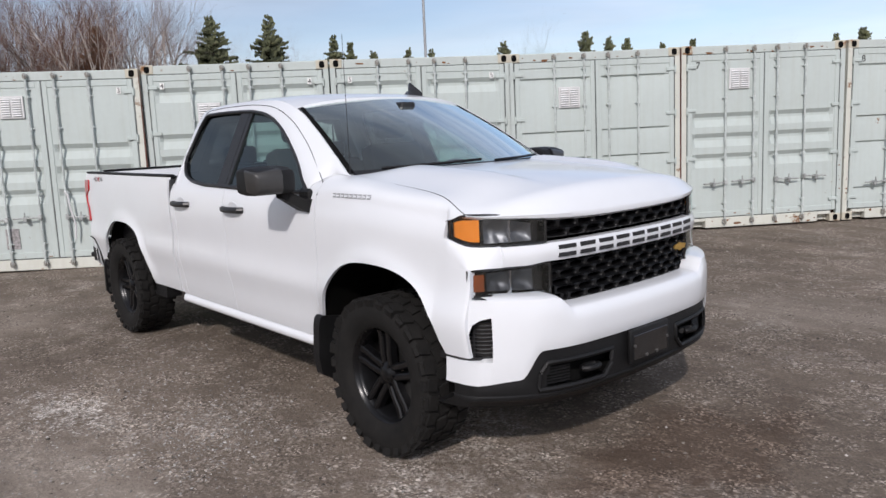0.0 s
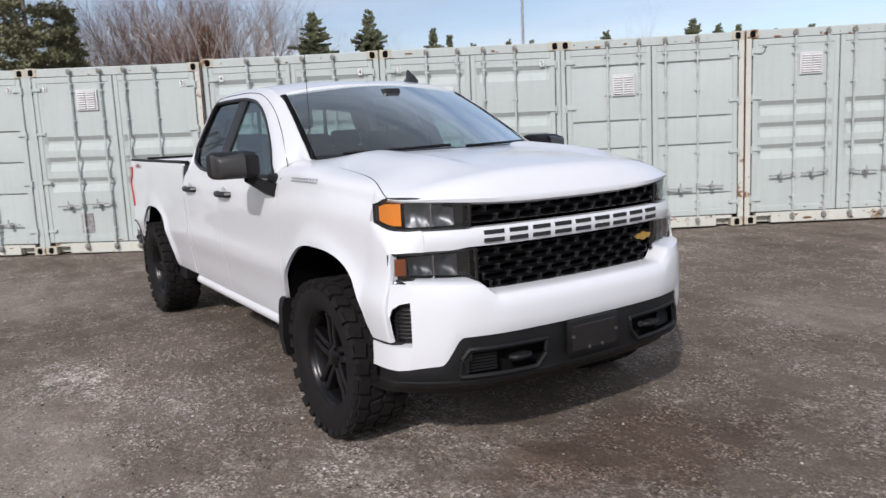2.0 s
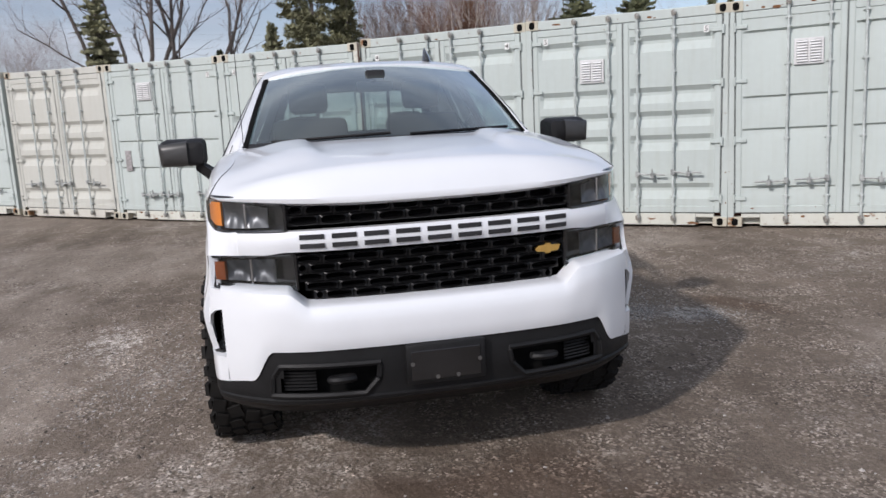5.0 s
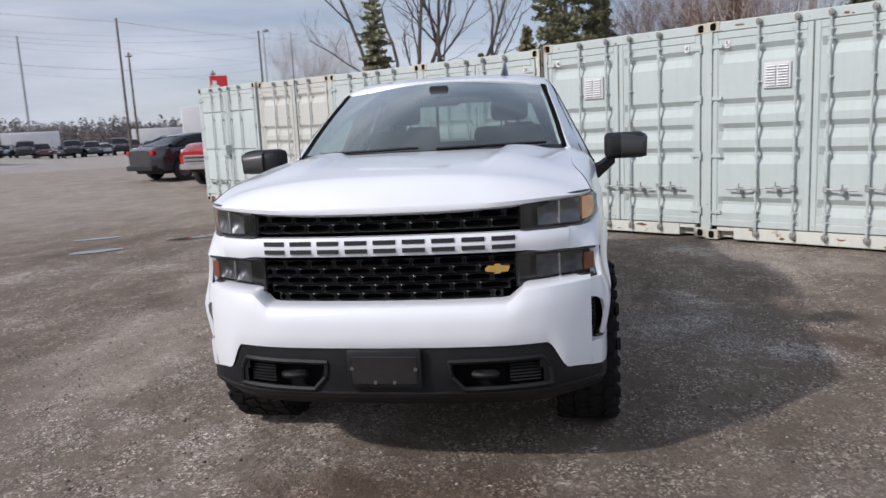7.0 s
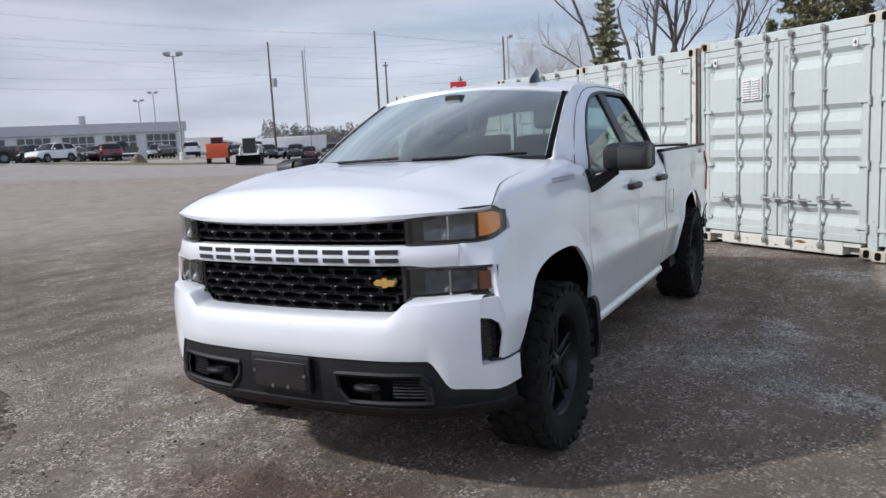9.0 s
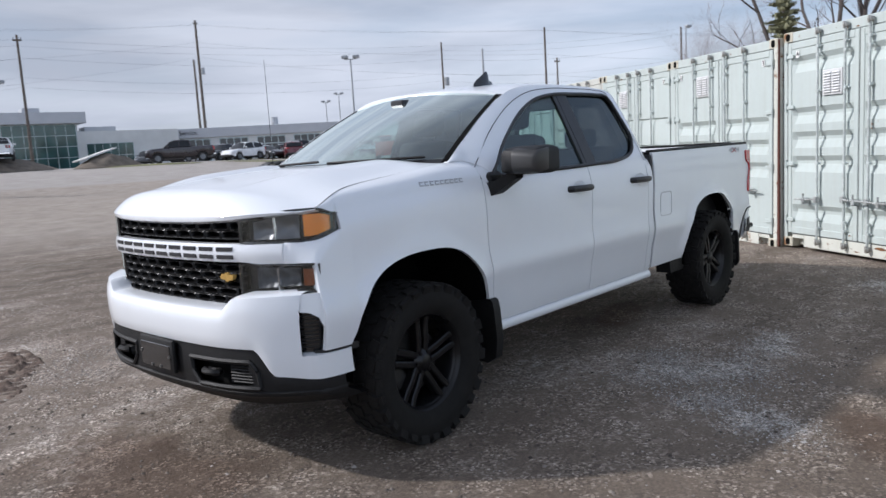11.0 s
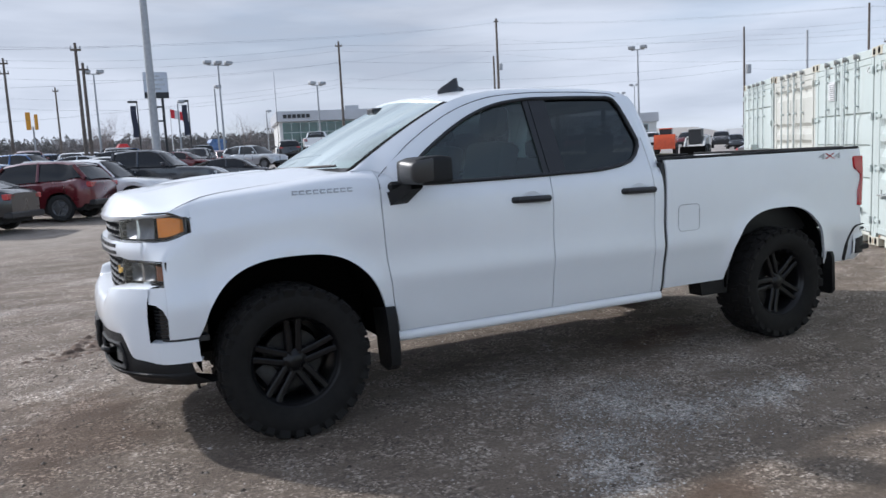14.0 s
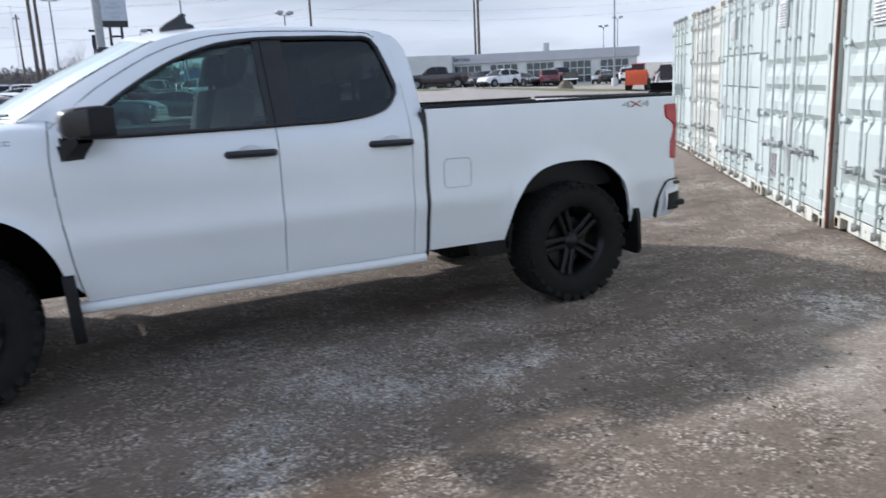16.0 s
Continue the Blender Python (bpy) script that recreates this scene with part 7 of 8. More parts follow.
CON = "dark green conifer standing behind the containers"
for i, (az, el, D, w) in enumerate([(156.5, 8.7, 46, 3.6), (152.4, 8.65, 48, 3.2), (147.6, 7.2, 55, 1.7), (146.4, 6.8, 55, 1.3), (144.6, 6.1, 60, 1.6), (142.0, 6.2, 60, 1.2), (140.3, 6.0, 60, 1.0), (134.9, 6.35, 60, 2.0), (128.9, 6.8, 58, 2.8), (127.2, 6.2, 60, 1.6), (125.9, 6.0, 60, 1.5),
                                    (123.4, 5.6, 62, 1.3), (121.3, 5.7, 62, 1.2), (110.6, 5.5, 62, 2.0), (112.2, 5.2, 62, 1.2), (108.8, 5.4, 62, 2.0)]):
    x, y = at(az, D)
    conifer(10 + i, x, y, 1.6 + D * math.tan(radians(el)), w * (1.45 if w > 2.5 else 2.1), M_NEEDLE, CON, 0.3, 0.05)
for i, (az, el, D) in enumerate([(133.2, 6.1, 60), (132.2, 6.4, 60), (115.6, 5.5, 60), (118.6, 5.2, 62)]):
    x, y = at(az, D)
    bare_tree(40 + i, x, y, 1.6 + D * math.tan(radians(el)), 2, M_BARK, M_NEEDLE if i < 2 else M_TWIG_GREY, "small thin tree behind the containers", 0.8, 0.25, 3, 0.05)
# the broad dark pine and its neighbours
x, y = at(175.6, 40)
pine(60, x, y, 11.2, 5.0, "broad dark pine tree rising behind the containers")
x, y = at(178.6, 42)
conifer(61, x, y, 6.9, 2.6, M_NEEDLE_DARK, CON, 0.3)
x, y = at(173.2, 41)
pine(62, x, y, 8.0, 2.6, "dark pine beside the broad pine")
E7 = (4.0, 0.8)
x, y = at(-166.4, 50, E7)
conifer(63, x, y, 12.0, 2.6, M_NEEDLE_DARK, "slender spruce among bare trees", 0.4)
x, y = at(-174.2, 52, E7)
conifer(64, x, y, 6.6, 1.6, M_NEEDLE, CON)
# big bare maples with spreading limbs
E8 = (3.917, 1.14)
x, y = at(-168.2, 50, E8)
limbed_tree(70, x, y, ((-0.50, 0.1), (-0.16, -0.3), (0.12, 0.25), (0.40, 0.0)), 11.5, 0.19, "tall bare tree with dark forking limbs")
x, y = at(-171.2, 51, E8)
limbed_tree(71, x, y, ((-0.14, 0.2), (0.10, -0.25), (0.38, 0.1), (0.75, 0.0)), 12.0, 0.18, "spreading bare tree with dark curved limbs")
x, y = at(164.4, 44, (3.743, -1.926))
conifer(72, x, y, 7.6, 3.4, M_LARCH, "rust-brown larch among the birches", 0.35, 0.05)
# the birch thicket
n = 0
for az in (160.4, 161.6, 163.0, 164.2, 165.6, 167.0, 168.4, 169.8, 171.0):
    D = 43 + 5 * ((n * 7) % 3)
    x, y = at(az, D)
    top = 1.6 + D * math.tan(radians(8.3 + 1.1 * math.sin(n * 2.3)))
    birch = n % 2 == 1
    bare_tree(80 + n, x, y, top, 3 if birch else 2, M_BIRCH if birch else M_BARK, M_TWIG if n > 1 else M_TWIG_GREY, "pale-stemmed bare birch in a thicket" if birch else "reddish-brown bare tree in a thicket", 0.58, 0.20, 4, 0.19 if birch else 0.10, 0.26, 0.60)
    n += 1
# hazier trees farther off, haze put into one pale grey for trunk and twigs
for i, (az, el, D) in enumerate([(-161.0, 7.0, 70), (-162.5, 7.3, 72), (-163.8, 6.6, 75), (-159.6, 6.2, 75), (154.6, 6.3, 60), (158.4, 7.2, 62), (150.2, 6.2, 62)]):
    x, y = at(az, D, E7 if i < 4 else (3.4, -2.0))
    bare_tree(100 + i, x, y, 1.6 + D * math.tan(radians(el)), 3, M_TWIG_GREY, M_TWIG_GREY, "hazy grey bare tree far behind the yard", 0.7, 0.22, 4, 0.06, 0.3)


# ---- parked vehicles ----
M_CARGLASS = mat("car_glass", (0.010, 0.012, 0.015), 0.08, var=0.1, coat=0.1, spec=0.4)
M_RUBBER = mat("car_tyre", (0.02, 0.02, 0.02), 0.8, var=0.2)
M_ALLOY = mat("alloy_wheel", (0.20, 0.205, 0.215), 0.35, 0.7, var=0.1)
M_LAMP = mat("clear_lamp", (0.62, 0.64, 0.66), 0.12, var=0.08, coat=0.8)


def paint(name, c, metal=0.25):
    return mat(name, c, 0.28, metal, var=0.05, scale=2, coat=1.0, rvar=0.04)


# body outline: station, half width, lower edge, belt; then roof line
SHAPES = {
    "sedan": dict(L=4.75, H=1.45, belt=[(-2.37, 0.62, 0.95), (-2.2, 0.80, 1.02), (-1.5, 0.89, 1.05), (0.0, 0.90, 0.98), (1.0, 0.90, 0.93), (1.7, 0.88, 0.84), (2.2, 0.78, 0.72), (2.38, 0.60, 0.60)], roof=[(-1.95, 1.06), (-1.15, 1.36), (-0.5, 1.44), (0.15, 1.42), (0.55, 1.30), (1.15, 0.95)], wb=(-1.38, 1.40), r=0.33),
    "suv": dict(L=4.6, H=1.68, belt=[(-2.30, 0.72, 1.02), (-2.2, 0.84, 1.10), (-1.4, 0.91, 1.12), (0.0, 0.92, 1.08), (0.9, 0.92, 1.06), (1.6, 0.90, 0.99), (2.1, 0.80, 0.86), (2.30, 0.62, 0.66)], roof=[(-2.22, 1.12), (-1.85, 1.56), (-1.3, 1.66), (-0.3, 1.68), (0.25, 1.60), (0.95, 1.08)], wb=(-1.36, 1.36), r=0.37),
    "pickup": dict(L=5.8, H=1.92, belt=[(-2.90, 0.86, 1.28), (-2.7, 0.97, 1.30), (-0.9, 0.98, 1.30), (0.0, 0.98, 1.30), (1.0, 0.98, 1.28), (1.9, 0.97, 1.24), (2.6, 0.92, 1.14), (2.88, 0.80, 0.98)], roof=[(-0.98, 1.32), (-0.85, 1.85), (-0.2, 1.91), (0.45, 1.90), (0.8, 1.78), (1.35, 1.31)], wb=(-1.85, 1.85), r=0.40),
}


def car(kind, m, col, label, canopy=False, bars=False):
    S = SHAPES[kind]
    ob = thing({"sedan": "sedan_car", "suv": "suv_car", "pickup": "parked_pickup"}[kind], m, label, "pickup truck" if kind == "pickup" else "car", "vehicles parked in the lot")
    B = S["belt"]
    zb = curve([(x, z) for x, w, z in B])
    hw = curve([(x, w) for x, w, z in B])
    sill = 0.30 if kind == "sedan" else (0.36 if kind == "suv" else 0.48)
    xa, xb = B[0][0], B[-1][0]
    bm = bmesh.new()
    rows = []
    xs = sorted(set([round(v, 3) for v in np.linspace(xa, xb, 44)]))

    def low(x):
        z = sill + (0.10 if x > xb - 0.25 or x < xa + 0.25 else 0)
        for c in S["wb"]:
            d = abs(x - c) / (S["r"] + 0.07)
            if d < 1:
                z = max(z, S["r"] + (S["r"] + 0.07) * math.sqrt(1 - d * d))
        return z

    for x in xs:
        w, t, lo = hw(x), zb(x), low(x)
        lo = min(lo, t - 0.08)
        mid = lo + (t - lo) * 0.55
        rows.append([(x, -w * 0.96, lo), (x, -w, mid), (x, -w * 0.97, t - 0.07), (x, -w * 0.88, t), (x, -w * 0.4, t + 0.02), (x, w * 0.4, t + 0.02), (x, w * 0.88, t), (x, w * 0.97, t - 0.07), (x, w, mid), (x, w * 0.96, lo)])
    V = grid(bm, rows)
    bm.faces.new(V[0]), bm.faces.new(V[-1])
    part("body", bm, col, ob, angle=40)
    bm = bmesh.new()
    box(bm, xa + 0.3, xb - 0.3, -0.75, 0.75, sill - 0.08, sill + 0.35)
    part("underbody", bm, M_RUBBER, ob)
    rx = [p[0] for p in S["roof"]]
    rz = [p[1] for p in S["roof"]]

    def rl(x):
        return float(np.mean([np.interp(x + d, rx, rz) for d in (-0.05, -0.02, 0.0, 0.02, 0.05)]))

    ra, rb = S["roof"][0][0], S["roof"][-1][0]
    bm = bmesh.new()
    rows = []
    for x in np.linspace(ra, rb, 44):
        z, b = rl(x), zb(x) + 0.012
        z = max(z, b + 0.005)
        w = hw(x) * 0.88
        f = (z - b) / (S["H"] - b)
        wt = w - 0.20 * f
        rows.append([(x, -w, b), (x, -w + (w - wt) * 0.9, b + (z - b) * 0.88), (x, -wt + 0.06, z), (x, 0, z + 0.02), (x, wt - 0.06, z), (x, w - (w - wt) * 0.9, b + (z - b) * 0.88), (x, w, b)])
    grid(bm, rows)
    part("cabin_glass", bm, M_CARGLASS, ob, "dark tinted cabin glass", angle=50)
    bm = bmesh.new()
    top = [p for p in S["roof"][1:-1]]
    rows = []
    for x in np.linspace(top[0][0] - 0.05, top[-1][0] - 0.02, 14):
        z, b = rl(x), zb(x)
        f = (z - b) / (S["H"] - b)
        w = hw(x) * 0.88 - 0.20 * f
        rows.append([(x, -w - 0.005, z - 0.045), (x, -w + 0.07, z + 0.010), (x, 0, z + 0.034), (x, w - 0.07, z + 0.010), (x, w + 0.005, z - 0.045)])
    grid(bm, rows)
    part("roof", bm, col, ob, angle=50)
    for s in (1, -1):
        for px, sl in ((top[0][0] + 0.05, ra), ((top[0][0] + top[-1][0]) / 2 + 0.05, None), (top[-1][0], rb)):
            bm = bmesh.new()
            x0 = px if sl is None else (sl * 0.75 + px * 0.25)
            a = Vector((x0, s * (hw(x0) * 0.88 + 0.004), zb(x0) + 0.01))
            zt = rl(px)
            f = (zt - zb(px)) / (S["H"] - zb(px))
            b = Vector((px, s * (hw(px) * 0.88 - 0.18 * f + 0.004), zt - 0.03))
            stick(bm, a, b, 0.075 if sl == ra else 0.045, 0.06 if sl == ra else 0.04, 6)
            part("pillar", bm, col, ob)
        for x in S["wb"]:
            wbm = bmesh.new()
            r = S["r"]
            lathe(wbm, [(r * 0.62, 0.08), (r * 0.7, 0.10), (r * 0.95, 0.10), (r, 0.07), (r, -0.07), (r * 0.95, -0.10), (r * 0.6, -0.10)], 22)
            wo = new("wheel")
            wo.parent = ob
            wo.matrix_basis = pose(x, s * (hw(x) - 0.10), r) @ (Matrix.Identity(4) if s > 0 else pose(0, 0, 0, 0, 0, 180))
            part("tyre", wbm, M_RUBBER, wo)
            wbm = bmesh.new()
            lathe(wbm, [(0.0, 0.07), (r * 0.18, 0.075), (r * 0.22, 0.05), (r * 0.5, 0.045), (r * 0.58, 0.08), (r * 0.64, 0.085), (r * 0.64, -0.05)], 20)
            for k in range(5):
                a = 2 * math.pi * k / 5
                stick(wbm, Vector((0, 0.062, 0)), Vector((r * 0.58 * math.cos(a), 0.07, r * 0.58 * math.sin(a))), r * 0.13, r * 0.10, 4)
            part("rim", wbm, M_ALLOY, wo)
        bm = bmesh.new()
        zf = zb(xb - 0.22) - 0.10
        box(bm, xb - 0.34, xb - 0.10, min(s * hw(xb - 0.2) * 0.55, s * hw(xb - 0.2) * 0.95), max(s * hw(xb - 0.2) * 0.55, s * hw(xb - 0.2) * 0.95), zf - 0.08, zf + 0.05, 0.025)
        part("headlamp", bm, M_LAMP, ob)
        bm = bmesh.new()
        zr = zb(xa + 0.15) - 0.14
        box(bm, xa + 0.0, xa + 0.22, min(s * hw(xa + 0.12) * 0.62, s * hw(xa + 0.12) * 1.0), max(s * hw(xa + 0.12) * 0.62, s * hw(xa + 0.12) * 1.0), zr - (0.20 if kind == "pickup" else 0.07), zr + 0.08, 0.02)
        part("tail_lamp", bm, M_RED, ob)
        bm = bmesh.new()
        box(bm, rb - 0.42, rb - 0.30, min(s * 0.93, s * 1.10) + (0.06 * s if kind == "pickup" else 0), max(s * 0.93, s * 1.10) + (0.06 * s if kind == "pickup" else 0), zb(rb - 0.3) + 0.03, zb(rb - 0.3) + 0.17, 0.03)
        part("door_mirror", bm, col, ob)
    bm = bmesh.new()
    zf = zb(xb) - 0.14
    box(bm, xb - 0.12, xb + 0.03, -0.42 if kind != "pickup" else -0.66, 0.42 if kind != "pickup" else 0.66, zf - (0.30 if kind == "pickup" else 0.16), zf + 0.05, 0.02)
    g = part("grille", bm, M_CHROME if bars else M_BLACK, ob)
    if bars:
        bm = bmesh.new()
        for z in (zf - 0.22, zf - 0.12, zf - 0.02):
            box(bm, xb + 0.02, xb + 0.045, -0.60, 0.60, z - 0.02, z + 0.02, 0.006)
        part("grille_slat", bm, M_BLACK, g)
    bm = bmesh.new()
    box(bm, xb - 0.2, xb + 0.06, -hw(xb - 0.2) * 0.9, hw(xb - 0.2) * 0.9, sill + 0.02, sill + 0.17, 0.03)
    part("front_bumper", bm, M_CHROME if bars else M_BLACK, ob)
    bm = bmesh.new()
    box(bm, xa - 0.06, xa + 0.2, -hw(xa + 0.2) * 0.9, hw(xa + 0.2) * 0.9, sill + 0.04, sill + 0.20, 0.03)
    part("rear_bumper", bm, M_CHROME if kind == "pickup" else M_BLACK, ob)
    if kind == "pickup":
        bm = bmesh.new()
        box(bm, -2.78, -1.05, -0.80, 0.80, 1.315, 1.335, 0.004)
        part("bed_cover", bm, M_BLACK, ob)
    return ob


def park(kind, x, y, heading, col, label, **k):
    return car(kind, pose(x, y, ground_z(x, y), 0, 0, heading), col, label, **k)


C_WHITE, C_BLACK, C_GREY = paint("car_white", (0.78, 0.78, 0.78), 0), paint("car_black", (0.006, 0.006, 0.008), 0), paint("car_graphite", (0.036, 0.039, 0.045), 0.3)
C_RED, C_SILVER, C_BLUE = paint("car_dark_red", (0.11, 0.008, 0.014)), paint("car_silver", (0.42, 0.44, 0.46), 0.6), paint("car_blue", (0.02, 0.09, 0.25))
C_MAROON, C_TRUCKRED = paint("car_maroon", (0.014, 0.006, 0.010)), paint("truck_red", (0.40, 0.015, 0.02))
park("suv", 0.2, -22.1, 152, C_WHITE, "small white crossover parked in the lot, facing the yard")
park("pickup", -1.3, -24.6, 157, C_GREY, "dark grey pickup with a chrome grille in the lot", bars=True)
park("sedan", -6.35, -34.6, 158, C_BLACK, "black sedan parked beside the grey pickup")
park("suv", 2.3, -20.2, -26, C_RED, "dark red crossover seen from behind in the lot")
park("sedan", 4.3, -17.9, -27, C_BLACK, "black sedan seen from behind near the red crossover")
park("sedan", -20.0, -11.15, 151, C_GREY, "dark grey sedan parked behind the last container")
park("pickup", -18.3, -8.25, -15, C_TRUCKRED, "red pickup with chrome bumper beside the grey sedan", bars=True)
park("pickup", -19.2, -62.5, -112, C_WHITE, "white pickup parked on the dirt bank, tail to the yard").location.z += 0.82
park("suv", -16.1, -61.3, -100, C_BLACK, "black sport utility seen from behind in the far lot").location.z += 0.36
park("pickup", -32.1, -57.8, -30, C_MAROON, "near-black maroon pickup parked across the far lot")

# rows of far cars
rnd = random.Random(5)
cols = [(C_WHITE, "white"), (C_BLACK, "black"), (C_GREY, "dark grey"), (C_SILVER, "silver"), (C_RED, "dark red"), (C_BLUE, "blue")]
for x0, y0, x1, y1, n, hd in ((6.5, -28.5, 3.2, -29.0, 2, 150), (8.0, -34.0, -0.5, -37.0, 4, 95), (9.0, -43.0, -5.0, -46.0, 6, 150), (9.0, -51.5, -9.5, -54.0, 8, 95), (9.0, -60.0, -11.5, -62.0, 8, -88), (8.0, -70.0, -14.0, -74.0, 9, 95)):
    for k in range(n):
        f = k / (n - 1)
        c, cn = cols[rnd.randrange(6)]
        kd = rnd.choice(["suv", "suv", "sedan", "pickup"])
        park(kd, x0 + (x1 - x0) * f + rnd.uniform(-0.3, 0.3), y0 + (y1 - y0) * f + rnd.uniform(-0.4, 0.4), hd + rnd.uniform(-4, 4), c, f"{cn} {'crossover' if kd == 'suv' else kd} in the crowded far lot")
for x, y, hd, kd, ci in ((-40.4, -64.4, 20, "suv", 2), (-39.4, -59.1, 12, "suv", 0), (-43.9, -62.0, 95, "sedan", 2), (-44.9, -58.6, -121, "suv", 4), (-49.2, -63.0, -100, "pickup", 1), (-56.8, -64.4, -125, "sedan", 1), (-55.3, -59.0, -128, "suv", 0), (-51.5, -69.0, 40, "suv", 2), (-46.0, -72.0, 40, "suv", 1), (-42.0, -74.5, 40, "sedan", 0), (-38.5, -76.0, 45, "suv", 2), (-36.0, -66.0, -30, "sedan", 1), (-59.5, -68.5, 40, "suv", 3)):
    park(kd, x, y, hd, cols[ci][0], f"{cols[ci][1]} {'crossover' if kd == 'suv' else kd} before the service building")
for x, y, hd, kd, ci in ((-6.8, -50.6, 70, "suv", 1), (-7.9, -57.5, 80, "suv", 2), (-10.3, -56.3, 150, "sedan", 2), (-10.4, -48.2, 130, "suv", 3), (-14.0, -66.0, 60, "suv", 1)):
    park(kd, x, y, hd, cols[ci][0], f"{cols[ci][1]} {'crossover' if kd == 'suv' else kd} on the lot before the showroom")
dark = [(C_BLACK, "black"), (C_GREY, "dark grey"), (C_RED, "dark red"), (C_BLACK, "black"), (C_SILVER, "silver"), (C_GREY, "dark grey")]
for k in range(20):
    f = k / 19
    c, cn = dark[(k * 5 + 2) % 6]
    kd = ("suv", "sedan", "pickup")[k % 3]
    park(kd, -64.0 - 19.0 * f + rnd.uniform(-0.8, 0.8), -63.0 + 26.0 * f + rnd.uniform(-1, 1), 35 + rnd.uniform(-12, 12), c, f"{cn} {'crossover' if kd == 'suv' else kd} in the distant row")

# ---- skid steers ----
M_ORANGE = mat("orange_paint", (0.62, 0.085, 0.02), 0.45, var=0.12, scale=4)
M_MACHINE = mat("machine_white", (0.62, 0.62, 0.60), 0.5, var=0.1, scale=4)


def skid_steer(x, y, hd, body, label, bucket):
    ob = thing("skid_steer", pose(x, y, ground_z(x, y), 0, 0, hd), label, "loader")
    bm = bmesh.new()
    prism(bm, [(-1.3, 0.45), (0.9, 0.45), (0.9, 0.75), (0.2, 0.95), (-0.4, 1.35), (-1.35, 1.35)], lambda u, v, w: (u, w, v), -0.55, 0.55)
    part("body", bm, body, ob)
    bm = bmesh.new()
    prism(bm, [(-1.45, 0.42), (-0.75, 0.42), (-0.70, 1.50), (-1.30, 1.55), (-1.45, 1.30)], lambda u, v, w: (u, w, v), -0.80, 0.80)
    part("engine_cover", bm, body, ob)
    bm = bmesh.new()
    prism(bm, [(-0.5, 1.3), (0.55, 0.95), (0.5, 1.95), (-0.45, 2.0)], lambda u, v, w: (u, w, v), -0.45, 0.45)
    part("cab", bm, M_BLACK, ob, "black caged cab")
    bm = bmesh.new()
    box(bm, -0.55, 0.6, -0.5, 0.5, 1.98, 2.05, 0.02)
    part("cab_roof", bm, body, ob)
    for s in (1, -1):
        bm = bmesh.new()
        tube(bm, [(-1.25, s * 0.68, 1.45), (0.2, s * 0.68, 1.30), (1.1, s * 0.68, 0.55), (1.35, s * 0.62, 0.30)], 0.085, 6)
        part("lift_arm", bm, body, ob)
        for wx in (-0.8, 0.5):
            bm = bmesh.new()
            lathe(bm, [(0.16, 0.12), (0.40, 0.14), (0.44, 0.10), (0.44, -0.10), (0.40, -0.14), (0.16, -0.12)], 18, (wx, s * 0.72, 0.44))
            part("tyre", bm, M_RUBBER, ob)
    if bucket:
        bm = bmesh.new()
        prism(bm, [(1.35, 0.08), (2.1, 0.05), (2.05, 0.12), (1.5, 0.20), (1.42, 0.75), (1.35, 0.75)], lambda u, v, w: (u, w, v), -0.9, 0.9)
        part("bucket", bm, M_LINER, ob)


skid_steer(-41.6, -41.65, 222, M_ORANGE, "orange skid-steer loader parked on the lot's edge", False)
skid_steer(-40.8, -37.6, 35, M_MACHINE, "white and black skid-steer loader with its bucket down", True)

# ---- buildings ----
M_CLAD = mat("grey_cladding", (0.46, 0.47, 0.49), 0.5, var=0.05, scale=0.7)
M_WALL = mat("pale_wall", (0.60, 0.60, 0.58), 0.7, var=0.06, scale=0.8, bump=0.1, bscale=30)
M_TEAL = mat("teal_glazing", (0.02, 0.075, 0.075), 0.08, var=0.3, scale=0.6, coat=0.6)
M_MULLION = mat("mullion", (0.45, 0.52, 0.52), 0.5, var=0.05)
M_DARKWIN = mat("dark_pane", (0.03, 0.035, 0.04), 0.12, var=0.3, coat=0.4)
M_SIGN = mat("sign_face", (0.50, 0.53, 0.58), 0.45, var=0.05)


def building_frame(name, p0, p1, label):
    """A frame whose local x runs along the front from p0 to p1 and y away from the yard."""
    d = Vector((p1[0] - p0[0], p1[1] - p0[1], 0))
    a = math.degrees(math.atan2(d.y, d.x))
    z = min(ground_z(*p0), ground_z(*p1))
    return thing(name, pose(p0[0], p0[1], z, 0, 0, a), label, "building"), d.length


def window_bay(ob, x0, x1, z0, z1, nx, nz, glass, fy=-0.03, fr=0.06):
    bm = bmesh.new()
    box(bm, x0, x1, fy - 0.02, fy + 0.06, z0, z1)
    win = part("window", bm, glass, ob)
    for k in range(nx + 1):
        x = x0 + (x1 - x0) * k / nx
        bm = bmesh.new()
        box(bm, x - fr / 2, x + fr / 2, fy - 0.06, fy - 0.02, z0, z1)
        part("mullion", bm, M_MULLION, win)
    for k in range(nz + 1):
        z = z0 + (z1 - z0) * k / nz
        bm = bmesh.new()
        box(bm, x0, x1, fy - 0.055, fy - 0.022, z - fr / 2, z + fr / 2)
        part("transom", bm, M_MULLION, win)


